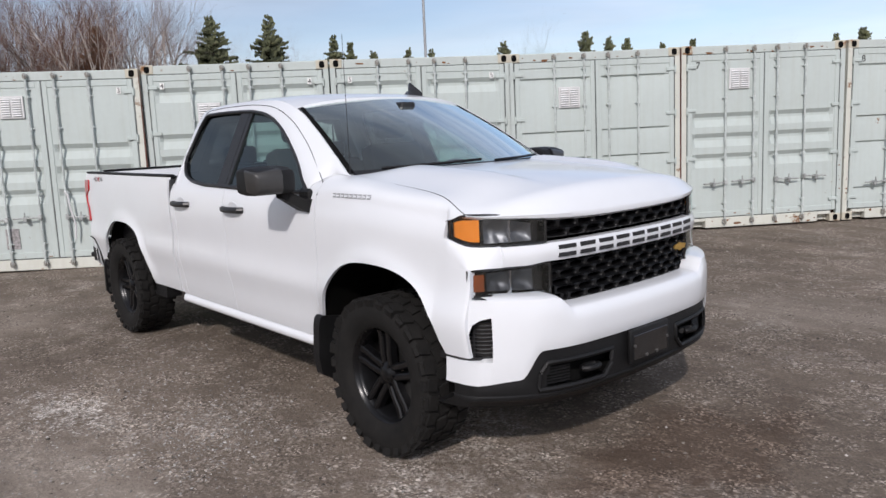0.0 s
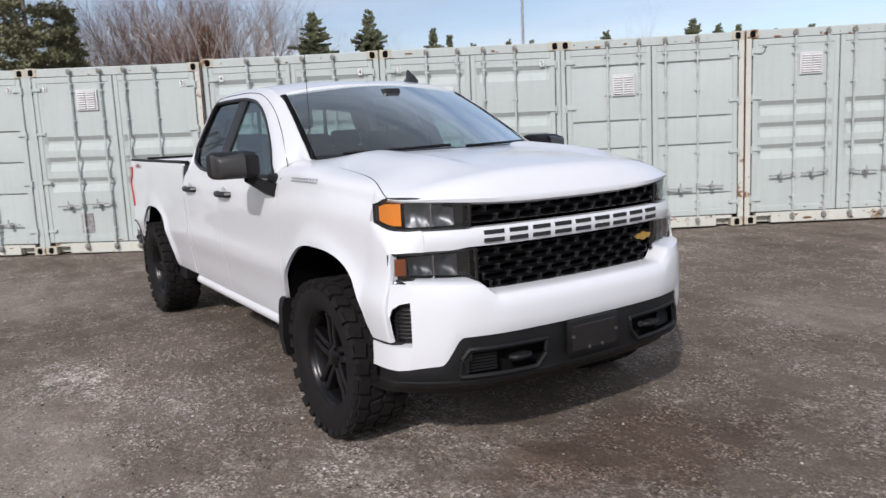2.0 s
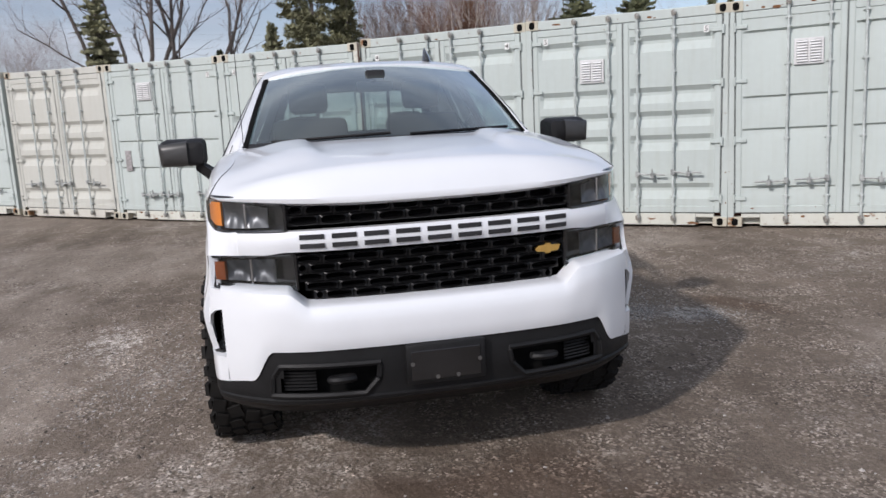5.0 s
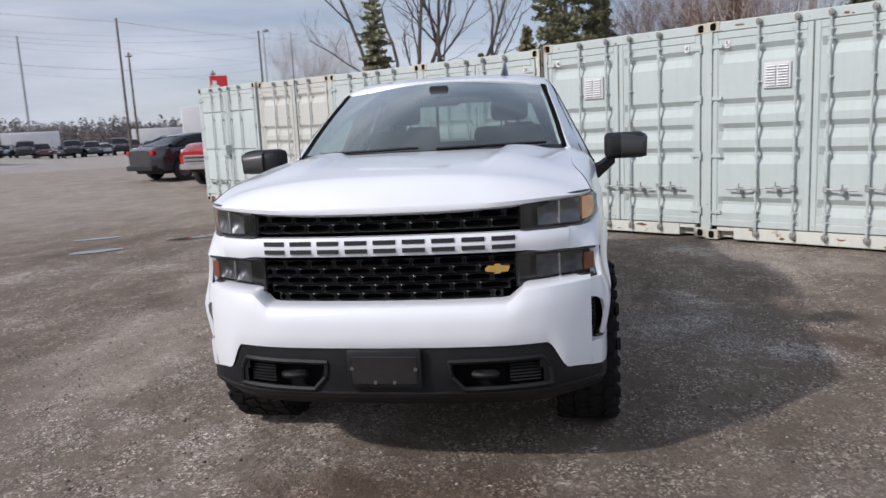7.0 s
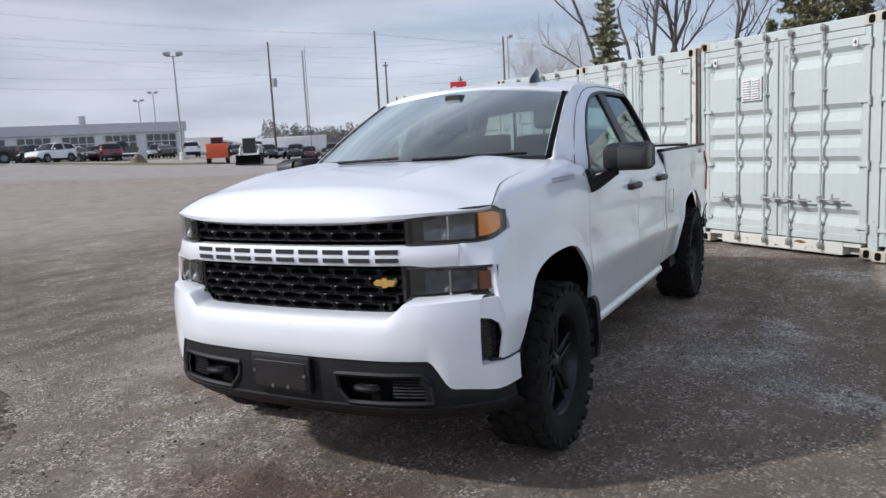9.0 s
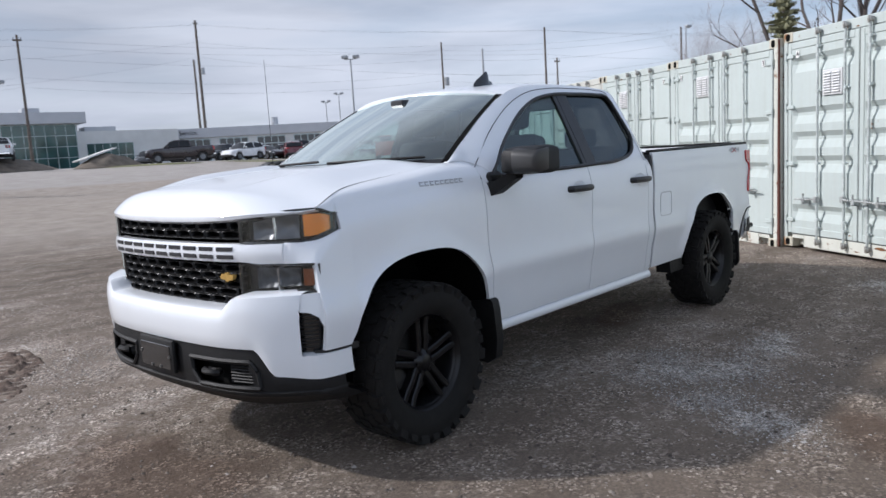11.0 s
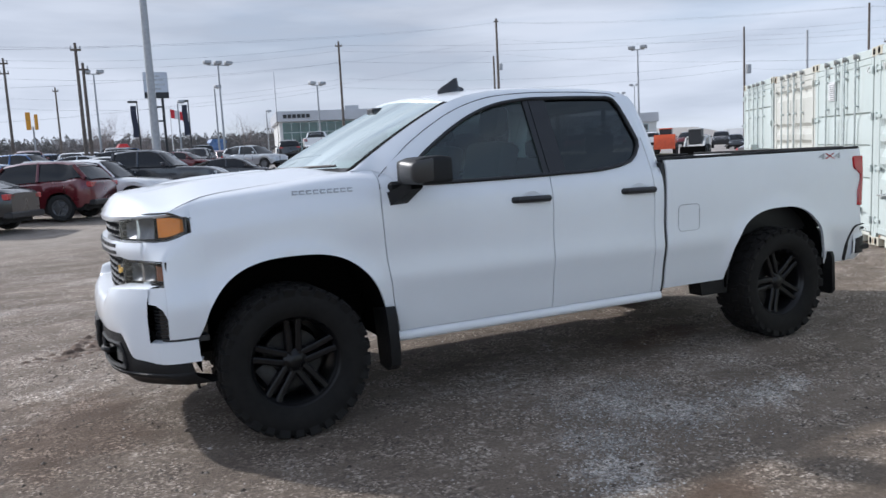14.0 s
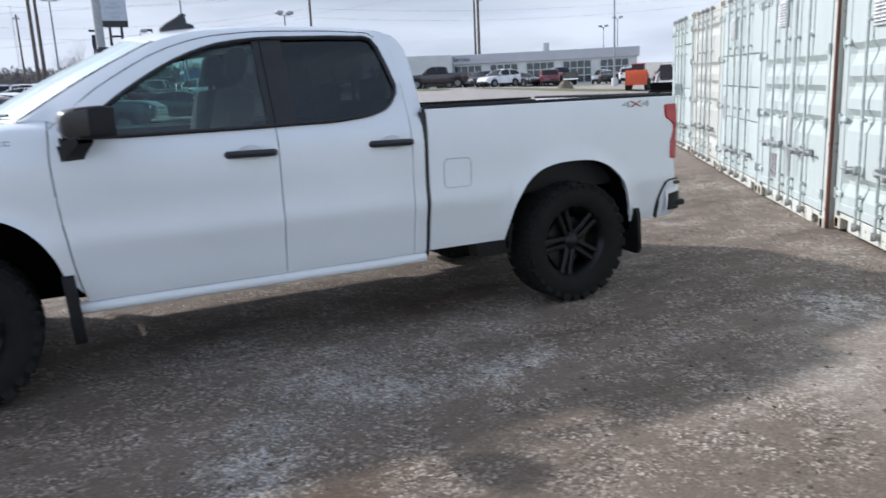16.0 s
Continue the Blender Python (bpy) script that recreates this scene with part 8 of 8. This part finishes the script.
ob, L = building_frame("dealership_building", (-24.5, -97.5), (-52.0, -92.5), "glass-fronted showroom with a grey parapet across the lot")
H = 7.4
TALL = 15.0
bm = bmesh.new()
box(bm, 0, TALL, 0, 14, 0, H - 1.35)
box(bm, TALL, L, 0.6, 14, 0, 5.0)
part("wall", bm, M_WALL, ob)
bm = bmesh.new()
box(bm, -0.4, TALL + 1.0, -0.7, 14, H - 1.4, H, 0.03)
part("parapet", bm, M_CLAD, ob, "grey metal-clad parapet")
for a in ((9.5, 11.5, 3, 5, H, H + 0.8), (17, 21, 5, 8, 5.0, 5.8)):
    bm = bmesh.new()
    box(bm, *a, 0.03)
    part("roof_unit", bm, M_CLAD, ob)
window_bay(ob, 0.4, TALL - 0.2, 0.4, H - 1.5, 12, 4, M_TEAL)
window_bay(ob, TALL + 1.0, TALL + 6.8, 0.2, 3.4, 6, 2, M_TEAL, 0.55)
for k in range(6):
    bm = bmesh.new()
    box(bm, 0.5 + k * 0.62, 1.0 + k * 0.62, -0.76, -0.70, H - 0.95, H - 0.45)
    part("sign_bar", bm, M_INK, ob, "dark raised sign block")

ob, L = building_frame("service_building", (-38.0, -107.0), (-75.8, -81.0), "long low grey service building with roll-up doors")
H = 4.9
bm = bmesh.new()
box(bm, 0, L, 0, 16, 0, H - 1.3)
part("wall", bm, M_WALL, ob)
bm = bmesh.new()
box(bm, -0.3, L + 0.3, -0.3, 16, H - 1.35, H, 0.03)
part("parapet", bm, M_CLAD, ob, "grey metal-clad parapet")
bm = bmesh.new()
cyl(bm, (L - 13, 4, H), (L - 13, 4, H + 1.3), 0.55, seg=14)
part("roof_vent", bm, M_CLAD, ob)
for k in range(9):
    x = L - 1.2 - k * 5.3
    if x - 4.2 > 0:
        window_bay(ob, x - 4.0, x, 0.2, H - 1.6, 4, 3, M_DARKWIN, fr=0.12)
for k in range(6):
    bm = bmesh.new()
    box(bm, 15.0 + k * 0.55, 15.42 + k * 0.55, -0.36, -0.30, H - 0.9, H - 0.4)
    part("sign_bar", bm, M_INK, ob)
writing("sign_word", "Service", 0.85, pose(20.6, -0.33, H - 0.65, 90), M_INK, ob, 0.02)
# far sheds and trailers
M_TRAILER = mat("trailer_white", (0.66, 0.66, 0.66), 0.5, var=0.06, scale=1)


def trailer(x, y, hd, l, w, h, label, wheels=True):
    ob = thing("box_trailer", pose(x, y, ground_z(x, y), 0, 0, hd), label, "trailer")
    bm = bmesh.new()
    box(bm, -l / 2, l / 2, -w / 2, w / 2, 0.7, h, 0.06, seg=2)
    part("box_body", bm, M_TRAILER, ob)
    bm = bmesh.new()
    box(bm, -l / 2 + 0.1, l / 2 - 0.1, -w / 2 + 0.2, w / 2 - 0.2, 0.55, 0.72)
    part("chassis", bm, M_RUBBER, ob)
    for px in (-l * 0.30, -l * 0.30 + 1.1, l * 0.3):
        for s in (1, -1):
            bm = bmesh.new()
            lathe(bm, [(0.2, 0.1), (0.42, 0.12), (0.45, 0.0), (0.42, -0.12), (0.2, -0.1)], 16, (px, s * (w / 2 - 0.2), 0.45))
            part("wheel", bm, M_RUBBER, ob)


trailer(-38.3, -17.2, 118, 7.5, 2.4, 3.0, "white box trailer parked behind the containers")
trailer(-91.0, -72.0, 128, 7.5, 2.5, 3.4, "long white trailer in the distance")
trailer(-86.5, -50.0, 122, 6.5, 2.5, 3.0, "white trailer far across the lot")
trailer(-80.0, -66.0, 125, 9.0, 2.5, 2.9, "white trailer beyond the parked cars")

# low wooded skyline, distance haze put into its lightened grey-brown
M_WOOD = mat("far_wood", (0.21, 0.19, 0.182), 0.95, var=0.3, scale=0.08, fine=0.6, col2=(0.10, 0.098, 0.09))


def skyline(az0, az1, D, h0, seed):
    rnd = random.Random(seed)
    bm = bmesh.new()
    n = int(abs(az1 - az0) * 12)
    for k in range(n):
        az = az0 + (az1 - az0) * (k + rnd.random()) / n
        dd = D * rnd.uniform(0.92, 1.12)
        x, y = at(az, dd, (0, 0))
        h = h0 * rnd.uniform(0.55, 1.15)
        zb_ = ground_z(x, y) - 1
        w = rnd.uniform(1.0, 2.6)
        con = rnd.random() < 0.55
        for j in range(110):
            f = (j + rnd.random()) / 110
            r = w * ((1 - f) if con else math.sin(math.pi * min(1, 0.25 + f * 0.72))) + 0.15
            a = rnd.random() * 6.28
            c = Vector((x + r * math.cos(a), y + r * math.sin(a), zb_ + 1 + h * f))
            e = [c + Vector((rnd.uniform(-0.3, 0.3), rnd.uniform(-0.3, 0.3), rnd.uniform(-0.35, 0.45))) for _ in range(3)]
            bm.faces.new([bm.verts.new(v) for v in e])
        stick(bm, Vector((x, y, zb_)), Vector((x, y, zb_ + h)), 0.12, 0.02, 3)
    ob = part("far_woods", bm, M_WOOD, smooth=False)
    return tagged(ob, "low hazy line of bare woods on the skyline", "woods", kind="stuff")


skyline(-166, -139, 190, 6.6, 3)
skyline(-166, -141, 165, 5.2, 13)
skyline(-113, -60, 215, 5.0, 4)
skyline(-113, -60, 190, 3.8, 9)

# ---- poles, lamps, wires, signs ----
M_POLE = mat("wooden_pole", (0.15, 0.125, 0.105), 0.9, var=0.25, scale=5, bump=0.3, bscale=30)
M_GALV = mat("galvanised_pole", (0.36, 0.37, 0.38), 0.5, 0.4, var=0.1, scale=6)
M_WIRE = mat("cable", (0.12, 0.12, 0.13), 0.6, var=0.1)


def utility_pole(x, y, top, hd, label, arms=1, can=False, r=0.15, lean=0.0):
    z = ground_z(x, y)
    ob = thing("utility_pole", pose(x, y, z, 0, lean, hd), label, "utility pole", "utility poles along the road")
    h = top - z
    bm = bmesh.new()
    cyl(bm, (0, 0, -0.1), (0, 0, h), r, r * 0.65, 10)
    part("pole", bm, M_POLE, ob)
    for k in range(arms):
        bm = bmesh.new()
        box(bm, -0.06, 0.06, -0.36, 0.36, h - 0.55 - k * 0.9, h - 0.42 - k * 0.9)
        arm = part("cross_arm", bm, M_POLE, ob)
        for yy in (-0.3, 0.3):
            bm = bmesh.new()
            cyl(bm, (0, yy, h - 0.42 - k * 0.9), (0, yy, h - 0.22 - k * 0.9), 0.05, seg=6)
            part("insulator", bm, M_GALV, arm)
    if can:
        bm = bmesh.new()
        cyl(bm, (0.1, 0.45, h * 0.62), (0.1, 0.45, h * 0.62 + 1.0), 0.30, seg=12)
        part("transformer", bm, M_GALV, ob)


def lot_lamp(x, y, top, hd, heads, label, lean=0.0):
    z = ground_z(x, y)
    ob = thing("lot_lamp", pose(x, y, z, 0, lean, hd), label, "lamp post", "lamp posts in the lot")
    h = top - z
    bm = bmesh.new()
    cyl(bm, (0, 0, 0), (0, 0, h), 0.11, 0.07, 10)
    part("post", bm, M_GALV, ob)
    bm = bmesh.new()
    cyl(bm, (0, 0, 0), (0, 0, 0.75), 0.30, 0.28, 14)
    part("base", bm, M_WALL, ob, "round concrete base")
    w = 0.55
    offs = {1: [0.35], 2: [-w, w], 3: [-0.95, 0, 0.95]}[heads]
    bm = bmesh.new()
    box(bm, -0.04, 0.04, min(offs) - 0.05, max(offs) + 0.05, h - 0.05, h + 0.03)
    part("arm", bm, M_GALV, ob)
    for o in offs:
        bm = bmesh.new()
        box(bm, -0.28, 0.28, o - 0.32, o + 0.32, h + 0.06, h + 0.36, 0.07, seg=2)
        part("lamp_head", bm, M_GALV, ob)


lot_lamp(-48.0, -52.3, 10.9, 42, 2, "tall twin-headed lot lamp post with a concrete base")
lot_lamp(-11.2, -64.3, 10.8, 100, 3, "tall three-headed lot lamp post")
lot_lamp(-20.9, -67.0, 9.3, 105, 2, "twin-headed lot lamp post by the showroom")
lot_lamp(-1.3, -69.9, 10.7, 95, 2, "twin-headed lot lamp post among parked cars")
lot_lamp(-12.4, -74.2, 9.8, 105, 1, "single-headed street lamp by the lot")
lot_lamp(-8.8, -74.8, 8.4, 100, 1, "single-headed lamp post with a dark banner")
lot_lamp(-24.0, -102.4, 9.4, 105, 1, "slim distant lamp post by the showroom")
lot_lamp(-84.3, -34.1, 14.0, 60, 1, "tall single street lamp behind the containers")
lot_lamp(-88.0, -103.8, 11.5, 40, 2, "distant twin lamp above the service building")
lot_lamp(-89.8, -102.2, 12.8, 40, 2, "distant twin lamp above the service building")
UP = "weathered wooden utility pole carrying wires"
utility_pole(-69.2, -58.9, 14.8, 40, UP + " and a transformer can", 0, True)
utility_pole(-68.4, -43.2, 14.2, 30, UP, 0)
utility_pole(-81.7, -50.2, 12.5, 30, UP, 1)
utility_pole(-84.1, -34.6, 14.2, 20, UP, 0)
utility_pole(-24.7, -71.0, 14.2, 70, UP, 1)
utility_pole(-61.0, -100.6, 23.2, 55, UP + " with a transformer can", 1, True, 0.25)
utility_pole(-63.4, -106.0, 18.2, 55, UP, 0, False, 0.22)
utility_pole(0.15, -54.9, 11.0, 85, UP, 1)
utility_pole(-0.25, -56.9, 9.9, 85, UP, 1)
utility_pole(5.9, -74.8, 12.7, 80, UP, 2)
utility_pole(2.3, -104.9, 13.3, 80, UP, 1)
utility_pole(-95.0, -46.0, 11.0, 30, UP, 2)


def mast(x, y, z0, top, r, name, label):
    ob = thing(name, pose(x, y, z0), label, "pole")
    bm = bmesh.new()
    cyl(bm, (0, 0, 0), (0, 0, top - z0), r, r * 0.7, 12)
    part("post", bm, M_GALV, ob)
    return ob


mast(-3.2, -39.8, ground_z(-3.2, -39.8), 16.0, 0.24, "lighting_column", "thick grey steel column rising out of the lot")
mast(-234, -181, ground_z(-234, -181), 40, 0.5, "radio_mast", "thin distant radio mast")
mx_, my_ = at(141.0, 48)
mast(mx_, my_, 0, 14.0, 0.10, "flag_pole", "tall thin pole behind the containers")

# pylon sign
ob = thing("pylon_sign", pose(-5.9, -64.6, ground_z(-5.9, -64.6), 0, 0, 3), "grey two-post pylon sign with plain panels", "sign")
zs_ = ground_z(-5.9, -64.6)
bm = bmesh.new()
box(bm, -1.0, 1.0, -0.2, 0.2, 8.0 - zs_, 10.2 - zs_, 0.03)
pan = part("panel", bm, M_SIGN, ob)
bm = bmesh.new()
box(bm, -0.98, 0.98, 0.2, 0.22, 8.0 - zs_, 8.5 - zs_)
part("lower_band", bm, M_BLACK, pan)
bm = bmesh.new()
for z, w in ((9.85, 0.35), (9.55, 0.62), (9.15, 0.72), (8.78, 0.4)):
    box(bm, -w, w, 0.2, 0.215, z - zs_ - 0.08, z - zs_ + 0.08)
part("text_bar", bm, M_GREY, pan)
for x in (-0.45, 0.45):
    bm = bmesh.new()
    box(bm, x - 0.1, x + 0.1, -0.1, 0.1, 0, 8.0 - zs_)
    part("post", bm, M_BLACK, ob)
for z in (6.0, 7.2):
    bm = bmesh.new()
    box(bm, -0.45, 0.45, -0.05, 0.05, z - zs_, z - zs_ + 0.15)
    part("brace", bm, M_BLACK, ob)

# banners, flag and traffic signal
M_BANNER = mat("dark_banner", (0.03, 0.035, 0.06), 0.8, var=0.2)
M_FLAG = mat("red_flag", (0.55, 0.03, 0.04), 0.8, var=0.1)
M_YELLOW = mat("signal_yellow", (0.65, 0.30, 0.02), 0.5, var=0.1)
for x, y in ((-5.4, -79.7), (-10.4, -79.2)):
    z = ground_z(x, y)
    ob = thing("banner_pole", pose(x, y, z, 0, 0, 95), "lamp post with a dark vertical banner", "banner")
    bm = bmesh.new()
    cyl(bm, (0, 0, 0), (0, 0, 7.2), 0.08, 0.06, 8)
    part("post", bm, M_BLACK, ob)
    bm = bmesh.new()
    shell(bm, [[(0.0, -0.1 - 0.55 * u + 0.05 * math.sin(6 * v), 3.6 + 3.2 * v) for u in (0, 0.5, 1)] for v in lin(0, 1, 8)], (0.02, 0, 0))
    part("banner", bm, M_BANNER, ob)
    bm = bmesh.new()
    box(bm, -0.2, 0.2, -0.9, 0.05, 7.1, 7.3, 0.04)
    part("lamp_head", bm, M_BLACK, ob)
ob = thing("flag_pole", pose(-9.1, -84.4, ground_z(-9.1, -84.4), 0, 0, 95), "white pole with a red and white flag", "flag")
bm = bmesh.new()
cyl(bm, (0, 0, 0), (0, 0, 7.2), 0.06, 0.04, 8)
part("post", bm, M_TRAILER, ob)
bm = bmesh.new()
shell(bm, [[(0.08 * math.sin(5 * u), 0.05 + 1.4 * u, 5.9 + 0.95 * v - 0.35 * u) for u in lin(0, 1, 10)] for v in (0, 1)], (0.015, 0, 0))
fl = part("flag", bm, M_FLAG, ob)
bm = bmesh.new()
shell(bm, [[(0.08 * math.sin(5 * u) + 0.03, 0.05 + 1.4 * u, 5.9 + 0.95 * v - 0.35 * u) for u in lin(0.3, 0.7, 5)] for v in (0, 1)], (-0.045, 0, 0))
part("white_band", bm, M_TRAILER, fl)
ob = thing("traffic_signal", pose(4.1, -74.9, ground_z(4.1, -74.9), 0, 0, 90), "yellow traffic signal on a slim post", "traffic light")
bm = bmesh.new()
cyl(bm, (0, 0, 0), (0, 0, 4.6), 0.08, seg=8)
part("post", bm, M_GALV, ob)
bm = bmesh.new()
box(bm, -0.2, 0.2, -0.55, -0.15, 4.3, 5.9, 0.04)
box(bm, -0.2, 0.2, 0.15, 0.45, 4.3, 5.7, 0.04)
part("signal_head", bm, M_YELLOW, ob)


def wire(a, b, sag, r=0.0065):
    a, b = Vector(a), Vector(b)
    pts = []
    for k in range(15):
        f = k / 14
        p = a.lerp(b, f)
        p.z -= sag * 4 * f * (1 - f)
        pts.append(p)
    bm = bmesh.new()
    tube(bm, pts, r, 4)
    ob = part("overhead_wire", bm, M_WIRE)
    return tagged(ob, "thin black overhead wire strung between poles", "wire", "overhead wires")


LINE = [(30.0, -78.0, 13.0), (5.9, -74.8, 12.5), (-24.7, -71.0, 13.8), (-69.2, -58.9, 14.4), (-84.1, -34.6, 14.0), (-110.0, 2.0, 14.0)]
for a, b in zip(LINE, LINE[1:]):
    for dz, off, sag in ((0.0, 0.0, 0.6), (-0.7, 0.6, 0.7), (-1.6, -0.4, 0.8), (-3.4, 0.0, 0.9), (-4.3, 0.2, 1.0)):
        wire((a[0] + off, a[1] + off, a[2] + dz), (b[0] + off, b[1] + off, b[2] + dz), sag)
LINE = [(26.0, -52.0, 11.5), (0.15, -54.9, 10.7), (-61.0, -100.6, 22.6), (-68.4, -43.2, 13.9), (-100.0, -20.0, 13.0)]
for a, b in zip(LINE, LINE[1:]):
    for dz, off, sag in ((0.0, 0.0, 0.5), (-0.25, 0.9, 0.6), (-2.6, 0.0, 0.7), (-4.8, 0.1, 0.8)):
        wire((a[0] + off, a[1] + off, a[2] + dz), (b[0] + off, b[1] + off, b[2] + dz), sag)

# ---- odd things in the yard ----
M_REDSIGN = mat("red_sign", (0.60, 0.03, 0.035), 0.45, var=0.1)
zs_ = ground_z(-55.7, -27.0)
ob = thing("red_sign", pose(-55.7, -27.0, zs_, 0, 0, 115), "red and white box sign on a tall post", "sign")
bm = bmesh.new()
box(bm, -0.7, 0.7, -0.2, 0.2, 5.72 - zs_, 6.8 - zs_, 0.04)
pan = part("panel", bm, M_REDSIGN, ob)
bm = bmesh.new()
for sg in (1, -1):
    box(bm, -0.62, 0.05, min(sg * 0.2, sg * 0.215), max(sg * 0.2, sg * 0.215), 5.76 - zs_, 6.05 - zs_)
    box(bm, -0.5, -0.15, min(sg * 0.2, sg * 0.215), max(sg * 0.2, sg * 0.215), 6.05 - zs_, 6.4 - zs_)
part("white_patch", bm, M_LABEL, pan)
bm = bmesh.new()
cyl(bm, (0, 0, 0), (0, 0, 5.75 - zs_), 0.12, seg=10)
part("post", bm, M_GALV, ob)

# bare trees and low sheds on the rise beyond the lot
for i, (x, y, top, st, sp) in enumerate([(-27.0, -132.3, 11.6, 2, 0.85), (-4.9, -134.8, 12.0, 3, 0.85), (-32.6, -131.2, 10.8, 1, 0.7), (-9.5, -134.5, 9.8, 2, 0.8)]):
    bare_tree(130 + i, x, y, top - ground_z(x, y), st, M_BARK, M_TWIG_GREY, "spreading bare tree beyond the crowded lot", sp, 0.16, 4, 0.12, 0.4, 0.5)
for x, y, w, top, col, lab in [(-22.0, -133.2, 2.6, 7.2, "blue", "small blue shed beyond the lot"), (-6.6, -134.8, 1.5, 7.0, "red", "small red-roofed kiosk beyond the lot")]:
    z = ground_z(x, y)
    ob = thing("shed", pose(x, y, z, 0, 0, 8), lab, "shed")
    bm = bmesh.new()
    box(bm, -w / 2, w / 2, -1, 1, 0, top - z - 0.6)
    part("wall", bm, C_BLUE if col == "blue" else M_CLAD, ob)
    bm = bmesh.new()
    prism(bm, [(-w / 2 - 0.2, top - z - 0.62), (w / 2 + 0.2, top - z - 0.62), (w / 2 - 0.2, top - z), (-w / 2 + 0.2, top - z)], lambda u, v, q: (u, q, v), -1.2, 1.2)
    part("roof", bm, C_BLUE if col == "blue" else M_REDSIGN, ob)

# dirt bank and slab before the showroom
M_DIRT = mat("bare_dirt", (0.19, 0.155, 0.12), 0.95, var=0.3, scale=2, bump=0.6, bscale=9, bdist=0.05)


def heap(x, y, rx, ry, h, hd, label, material, name="dirt_heap"):
    bm = bmesh.new()
    rows = []
    for i in range(12):
        f = i / 11
        rows.append([(rx * f * math.cos(a), ry * f * math.sin(a), h * (1 - f * f) ** 1.3 * (1 + 0.25 * noise.noise((3 * f * math.cos(a), 3 * f * math.sin(a), x))) - 0.03 * (f > 0.95)) for a in [2 * math.pi * k / 28 for k in range(29)]])
    grid(bm, rows)
    bmesh.ops.remove_doubles(bm, verts=bm.verts, dist=1e-4)
    ob = thing(name, pose(x, y, ground_z(x, y), 0, 0, hd), label, "heap")
    part("earth", bm, material, ob)


heap(-24.9, -56.0, 3.4, 2.0, 1.0, 25, "low heap of bare earth by the showroom", M_DIRT)
heap(-19.0, -62.6, 4.8, 3.8, 1.02, 15, "low earth bank under the white pickup", M_DIRT)
heap(-39.2, -48.0, 0.9, 0.7, 0.75, 15, "large brown boulder on the grass edge", M_DIRT, "boulder")
bm = bmesh.new()
box(bm, -1.6, 1.6, -0.8, 0.8, 0, 0.12, 0.02)
ob = part("concrete_slab", bm, M_WALL)
ob.matrix_basis = pose(-23.9, -56.2, ground_z(-23.9, -56.2) + 0.95, 8, 14, 20)
tagged(ob, "tilted concrete slab lying on the earth heap", "slab")


# grass verge before the service building
M_GRASS = mat("dry_grass", (0.22, 0.205, 0.095), 0.9, var=0.35, scale=0.6, fine=8, col2=(0.09, 0.10, 0.035))
for gx, gy, rx, ry, ga in ((-37.8, -46.6, 7.4, 2.4, 128), (-26.6, -52.6, 4.0, 1.7, 150), (-46.5, -60.5, 9.0, 1.2, 145)):
    bm = bmesh.new()
    rows = []
    for i in range(9):
        row = []
        for k in range(61):
            t = 2 * math.pi * k / 60
            f = i / 8 * (1 + 0.30 * noise.noise((2.5 * math.cos(t), 2.5 * math.sin(t), gx)) + 0.12 * noise.noise((9 * math.cos(t), 9 * math.sin(t), gx)))
            u, v = rx * f * math.cos(t), ry * f * math.sin(t)
            x, y = gx + u * math.cos(radians(ga)) - v * math.sin(radians(ga)), gy + u * math.sin(radians(ga)) + v * math.cos(radians(ga))
            row.append((x, y, ground_z(x, y) + 0.10 - 0.09 * (i / 8) ** 2))
        rows.append(row)
    grid(bm, rows)
    bmesh.ops.remove_doubles(bm, verts=bm.verts, dist=1e-4)
    tagged(part("grass_verge", bm, M_GRASS, out=(0, 0, 1)), "patch of dry yellow-green grass along the lot", "grass", "grass verges", "structure")

# puddles
M_WATER = mat("puddle_water", (0.10, 0.095, 0.09), 0.04, var=0.1, coat=0.0, spec=0.8, rvar=0.02)
for x, y, rx, ry in ((-6.30, -6.26, 0.40, 0.16), (-7.68, -7.12, 0.36, 0.12), (-7.52, -5.28, 0.42, 0.13)):
    bm = bmesh.new()
    c = bm.verts.new((0, 0, 0))
    ring = [bm.verts.new((rx * math.cos(t) * (1 + 0.25 * noise.noise((math.cos(t) * 1.5, math.sin(t) * 1.5, x))), ry * math.sin(t) * (1 + 0.25 * noise.noise((math.cos(t) * 1.5 + 4, math.sin(t) * 1.5, x))), 0)) for t in [2 * math.pi * k / 28 for k in range(28)]]
    for k in range(28):
        bm.faces.new((c, ring[k], ring[(k + 1) % 28]))
    ob = part("puddle", bm, M_WATER)
    ob.matrix_basis = pose(x, y, ground_z(x, y) + 0.012, 0, 0, 125)
    tagged(ob, "shallow bright puddle on the gravel yard", "puddle", "puddles", "structure")
